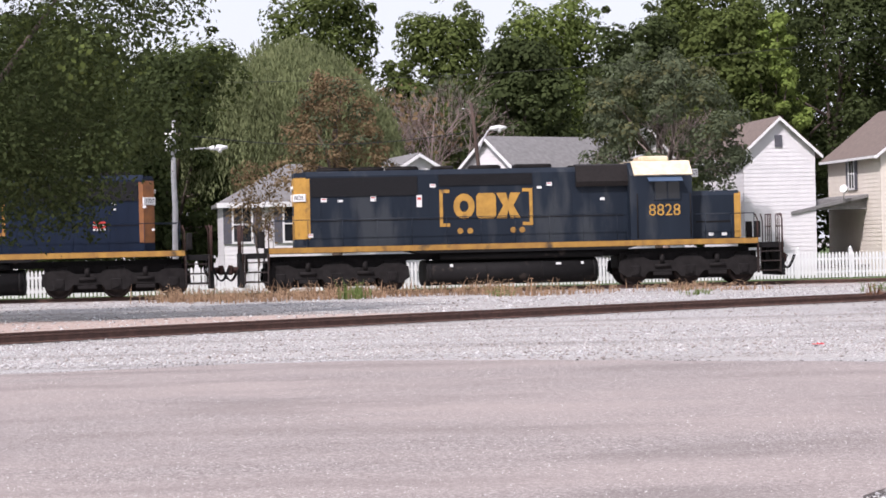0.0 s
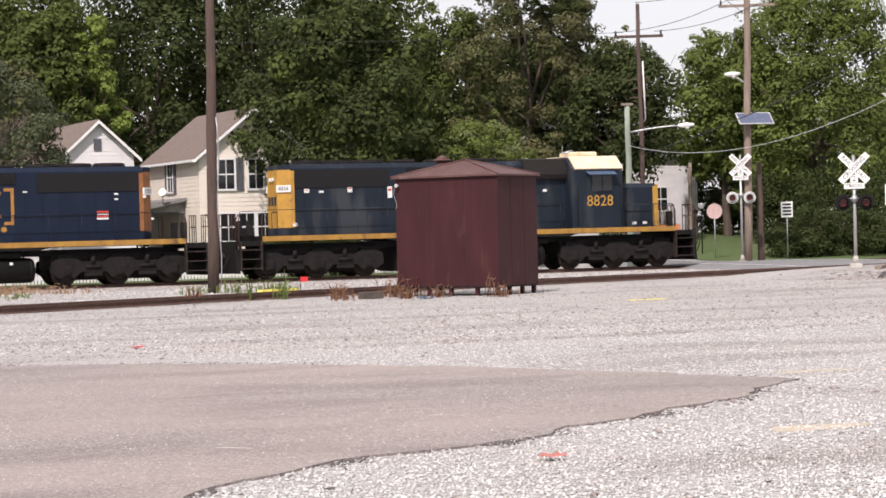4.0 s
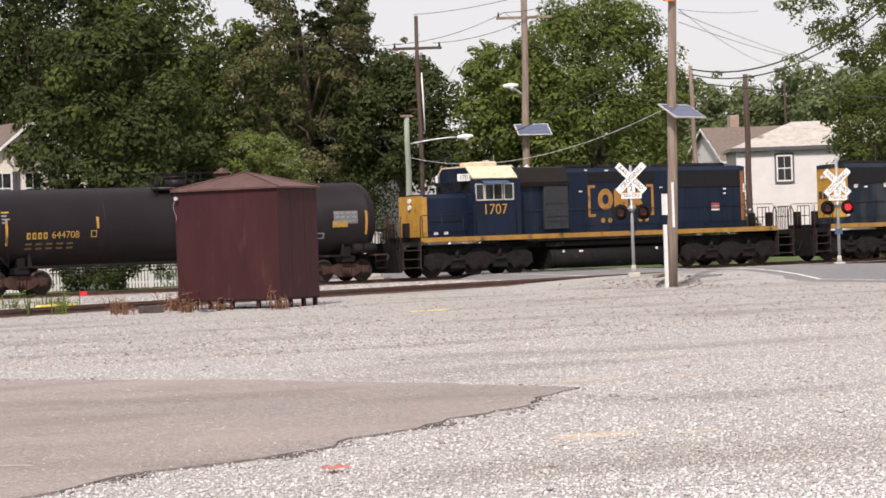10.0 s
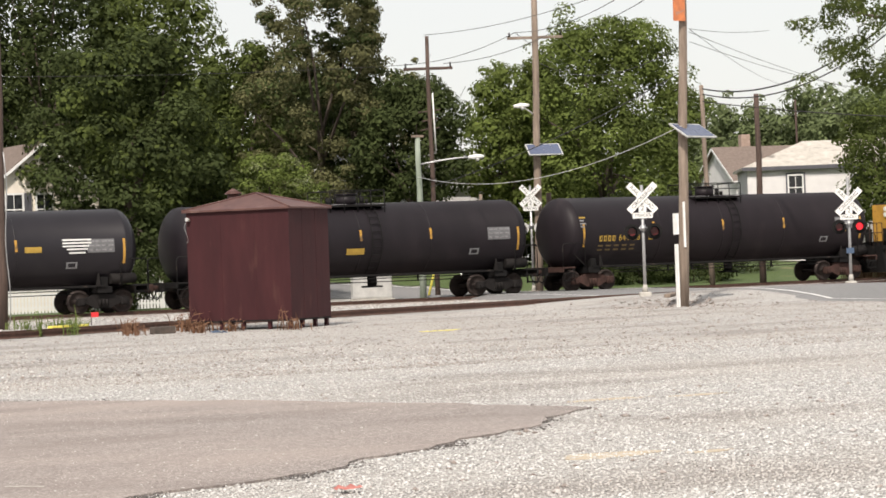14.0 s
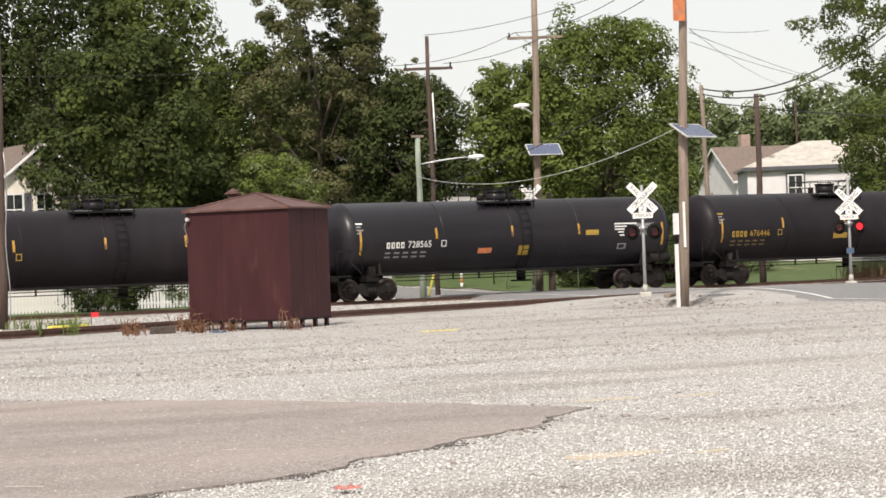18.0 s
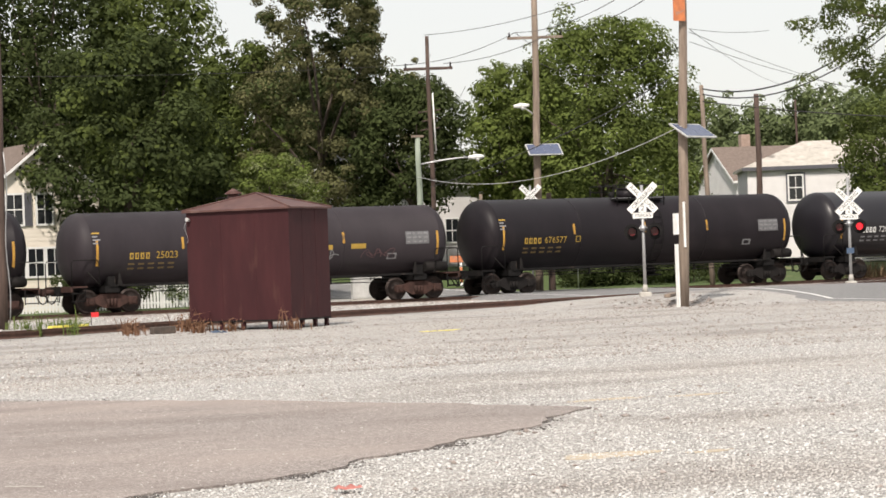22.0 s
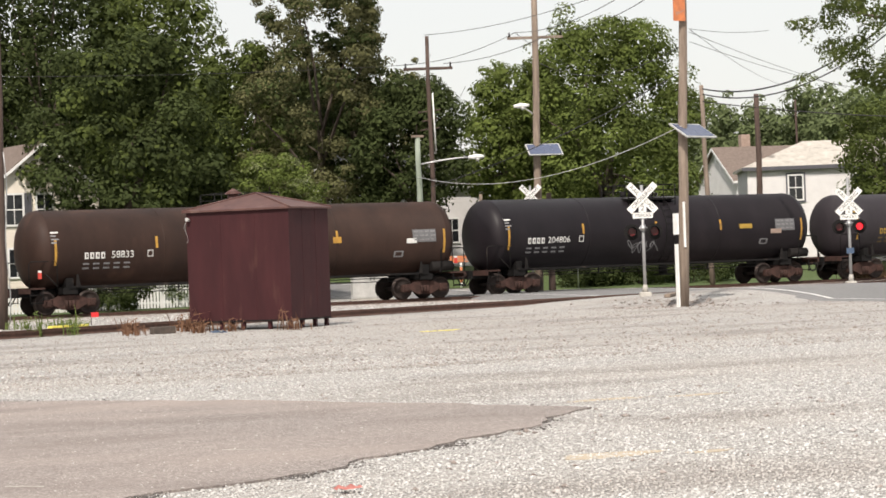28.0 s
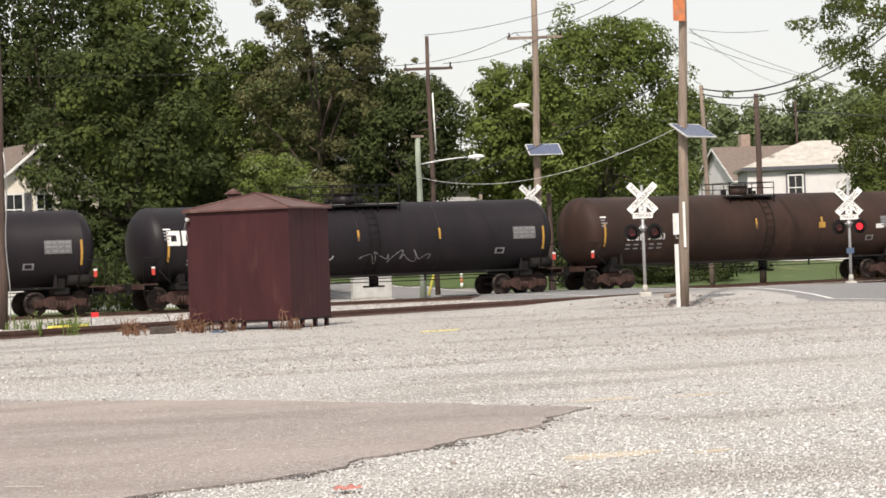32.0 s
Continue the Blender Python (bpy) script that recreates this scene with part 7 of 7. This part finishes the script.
def rocks(n, place, size, seed, name, label, material, lift=0.0):
    """Loose angular stones: squashed, jittered octahedra lying on the ground."""
    rng = np.random.default_rng(seed)
    base = np.array([(1, 0, 0), (0, 1, 0), (-1, 0, 0), (0, -1, 0), (0, 0, .8), (0, 0, -.5)], float)
    tri = np.array([(0, 1, 4), (1, 2, 4), (2, 3, 4), (3, 0, 4), (1, 0, 5), (2, 1, 5), (3, 2, 5), (0, 3, 5)])
    xy = place(rng, n)
    n = len(xy)
    s = size * (.45 + 1.1 * rng.random(n) ** 2)
    v = base[None] * (1 + .35 * rng.normal(size=(n, 6, 1))) * s[:, None, None]
    v += rng.normal(size=(n, 6, 3)) * s[:, None, None] * .18
    a = rng.random(n) * math.tau
    ca, sa = np.cos(a)[:, None], np.sin(a)[:, None]
    x = v[..., 0] * ca - v[..., 1] * sa
    y = v[..., 0] * sa + v[..., 1] * ca
    zz = np.array([berm(px, py) for px, py in xy]) + lift
    v = np.stack([x + xy[:, :1], y + xy[:, 1:], v[..., 2] * .7 + s[:, None] * .2 + zz[:, None]], -1).reshape(-1, 3)
    f = (tri[None] + 6 * np.arange(n)[:, None, None]).reshape(-1, 3)
    return tagged(fast_mesh(name, v, f, material, None), label, "gravel", kind="stuff")


def edge_y(x):
    """The asphalt's near, gravelly edge in the plan."""
    return np.interp(x, [1.2, 5.0, 6.6, 8.1, 10.6, 12.3, 14.1], [10, 16.3, 17.9, 18.5, 20.5, 21.8, 24.3])


def near_right(rng, n):
    y = 12.5 + 27 * rng.random(n * 3) ** 1.5
    x = y * rng.uniform(.28, .84, n * 3)
    keep = (y < edge_y(x) + .15 * rng.normal(size=n * 3)) | (x > 14.1 - (y - 24.3) * .35)
    return np.stack([x, y], 1)[keep][:n]


def beyond(rng, n):
    y = 36 + 34 * rng.random(n * 2) ** 1.2
    x = y * rng.uniform(-.08, .8, n * 2)
    keep = y > 38.5 - np.maximum(0, x - 4) * .8
    return np.stack([x, y], 1)[keep][:n]


def on_asphalt(rng, n):
    y = rng.uniform(15, 37, n)
    x = y * rng.uniform(-.05, .5, n)
    return np.stack([x, y], 1)


for x0, y0, x1, y1 in ((8.95, 21.7, 9.2, 21.42), (6.16, 19.57, 6.4, 19.3)):
    sheet("paint_dash", [(x0, y0), (x1, y1), (x1 + .01, y1 + .03), (x0 + .01, y0 + .03)], .025, M["concrete"], "short worn pale paint dash on the asphalt", thick=.004, step=.2, cat="marking")
M["reddirt"] = stone_mat("reddish_dirt", [(.34, .255, .21), (.42, .325, .28), (.5, .42, .37)], 30, bump=.25, wide=((.36, .27, .22), .6))
sheet("dirt_strip", [(-6, 51.0), (3, 57.4), (9.5, 61.8), (13, 64.8), (8.5, 65.5), (3, 66.5), (-6, 66)], .008, M["reddirt"], "strip of reddish dirt beside the side track", thick=.03, wob=.25, step=.5)
M["clay"] = stone_mat("tan_clay", [(.42, .35, .255), (.47, .395, .3), (.5, .44, .35)], 45, bump=.2, wide=((.42, .36, .28), .5))
for j, (cx, cy, lx, ly) in enumerate(((11.15, 18.3, .55, .3), (11.9, 17.9, .3, .12), (15.4, 25.3, .6, .2), (16.5, 25.0, .5, .15))):
    r = random.Random(j)
    pts = [(cx + lx * math.cos(a * math.tau / 14) * r.uniform(.6, 1.1), cy + ly * math.sin(a * math.tau / 14) * r.uniform(.5, 1.1)) for a in range(14)]
    sheet("dirt_patch", pts, .007, M["clay"], "patch of tan clay on the gravel", thick=.03, wob=.06, step=.15, seed=j)
rocks(95000, near_right, .0145, 5, "loose_gravel", "pale loose gravel stones on the lot", M["stone"])
M["stonedull"] = stone_mat("dull_gravel", [(.2, .172, .155), (.33, .292, .266), (.42, .38, .35), (.56, .525, .49)])
rocks(11000, lambda g, n: np.stack([-3 + 27 * g.random(n) ** 1.5, 38.6 + 15 * g.random(n) ** 1.3], 1), .022, 17, "loose_gravel", "pale gravel before the side track", M["stone"])
rocks(30000, beyond, .02, 6, "loose_gravel", "coarse grey-brown gravel beside the side track", M["stonedull"])
def between(rng, n):
    x = rng.uniform(-6, 52, n)
    near = np.interp(x, [-6, 7, 20, 35, 47, 52], [47, 58.6, 67, 74.8, 79.8, 81.3])
    y = near + (90.2 - near) * rng.random(n)
    return np.stack([x, y], 1)


rocks(9000, between, .04, 26, "loose_gravel", "pale ballast stones between the tracks", M["stone"])
rocks(4000, between, .035, 27, "loose_gravel", "brownish ballast stones between the tracks", M["ballast"])
rocks(5000, beyond, .026, 16, "loose_gravel", "darker stones among the pale gravel", M["ballast"])
M["pebble"] = stone_mat("white_pebble", [(.5, .48, .45), (.62, .6, .57), (.75, .73, .7)])
rocks(6000, on_asphalt, .006, 18, "loose_gravel", "small white pebbles on the asphalt", M["pebble"], .02)
rocks(4500, on_asphalt, .007, 7, "loose_gravel", "scattered pebbles on the asphalt", M["stonedull"], .02)
rocks(420, near_right, .028, 8, "loose_gravel", "larger dark stones on the gravel", M["ballast"])


def asphalt_edge(rng, n):
    x = rng.uniform(3, 14.1, n * 4)
    keep = np.sin(x * 3.1) + np.sin(x * 7.7 + 1) + rng.normal(size=n * 4) * .5 > .6
    x = x[keep][:n]
    return np.stack([x + rng.normal(size=len(x)) * .1, edge_y(x) + rng.normal(size=len(x)) * .13], 1)


def far_edge(rng, n):
    t = rng.random(n)
    x = np.interp(t, [0, .3, .5, .75, 1], [-6, 1.5, 7.1, 10.4, 14.1])
    y = np.interp(t, [0, .3, .5, .75, 1], [35, 37.9, 35.7, 33, 24.3])
    return np.stack([x + rng.normal(size=n) * .3, y + rng.normal(size=n) * .35], 1)


def at_pole(rng, n):
    return np.array([43.0, 66.4]) + rng.normal(size=(n, 2)) * np.array([1.3, 1.6])


M["crumb"] = stone_mat("dark_asphalt_crumb", [(.05, .045, .042), (.1, .09, .085), (.15, .135, .125)])
rocks(3200, asphalt_edge, .013, 11, "asphalt_crumbs", "dark broken asphalt crumbs along the drive's edge", M["crumb"])
rocks(2600, far_edge, .014, 12, "asphalt_crumbs", "dark crumbs and dirt along the drive's far edge", M["crumb"])
rocks(500, at_pole, .05, 13, "rubble", "rubble and dirt around the foot of the pole", M["ballast"])
pk = thing("rotten_timber", "rotten grey timber lying at the pole's foot", "timber", pose(43.4, 67.2, .33, 0, 0, 52))
bm = B()
box(bm, -1.5, 1.4, -.1, .1, -.05, .07, .02)
part("beam", bm, M["pole"], pk)

# ---- what moves ----
def motions():
    for root, c, turn in MOVERS:
        xs = [(t, run(t) + c) for t in range(33)]
        walk(root, [(t, pose(x, track_y(x), RAIL_TOP, 0, 0, turn + track_turn(x))) for t, x in xs])
    back = {root: turn for root, c, turn in MOVERS}
    for ob, ax, r in WHEELS:
        sgn = -1 if back[ob.parent.parent] else 1
        walk(ob, [(k / 10, pose(ax, 0, r, 0, math.degrees(sgn * run(k / 10) / r) % 360, 0)) for k in range(321)])


motions()
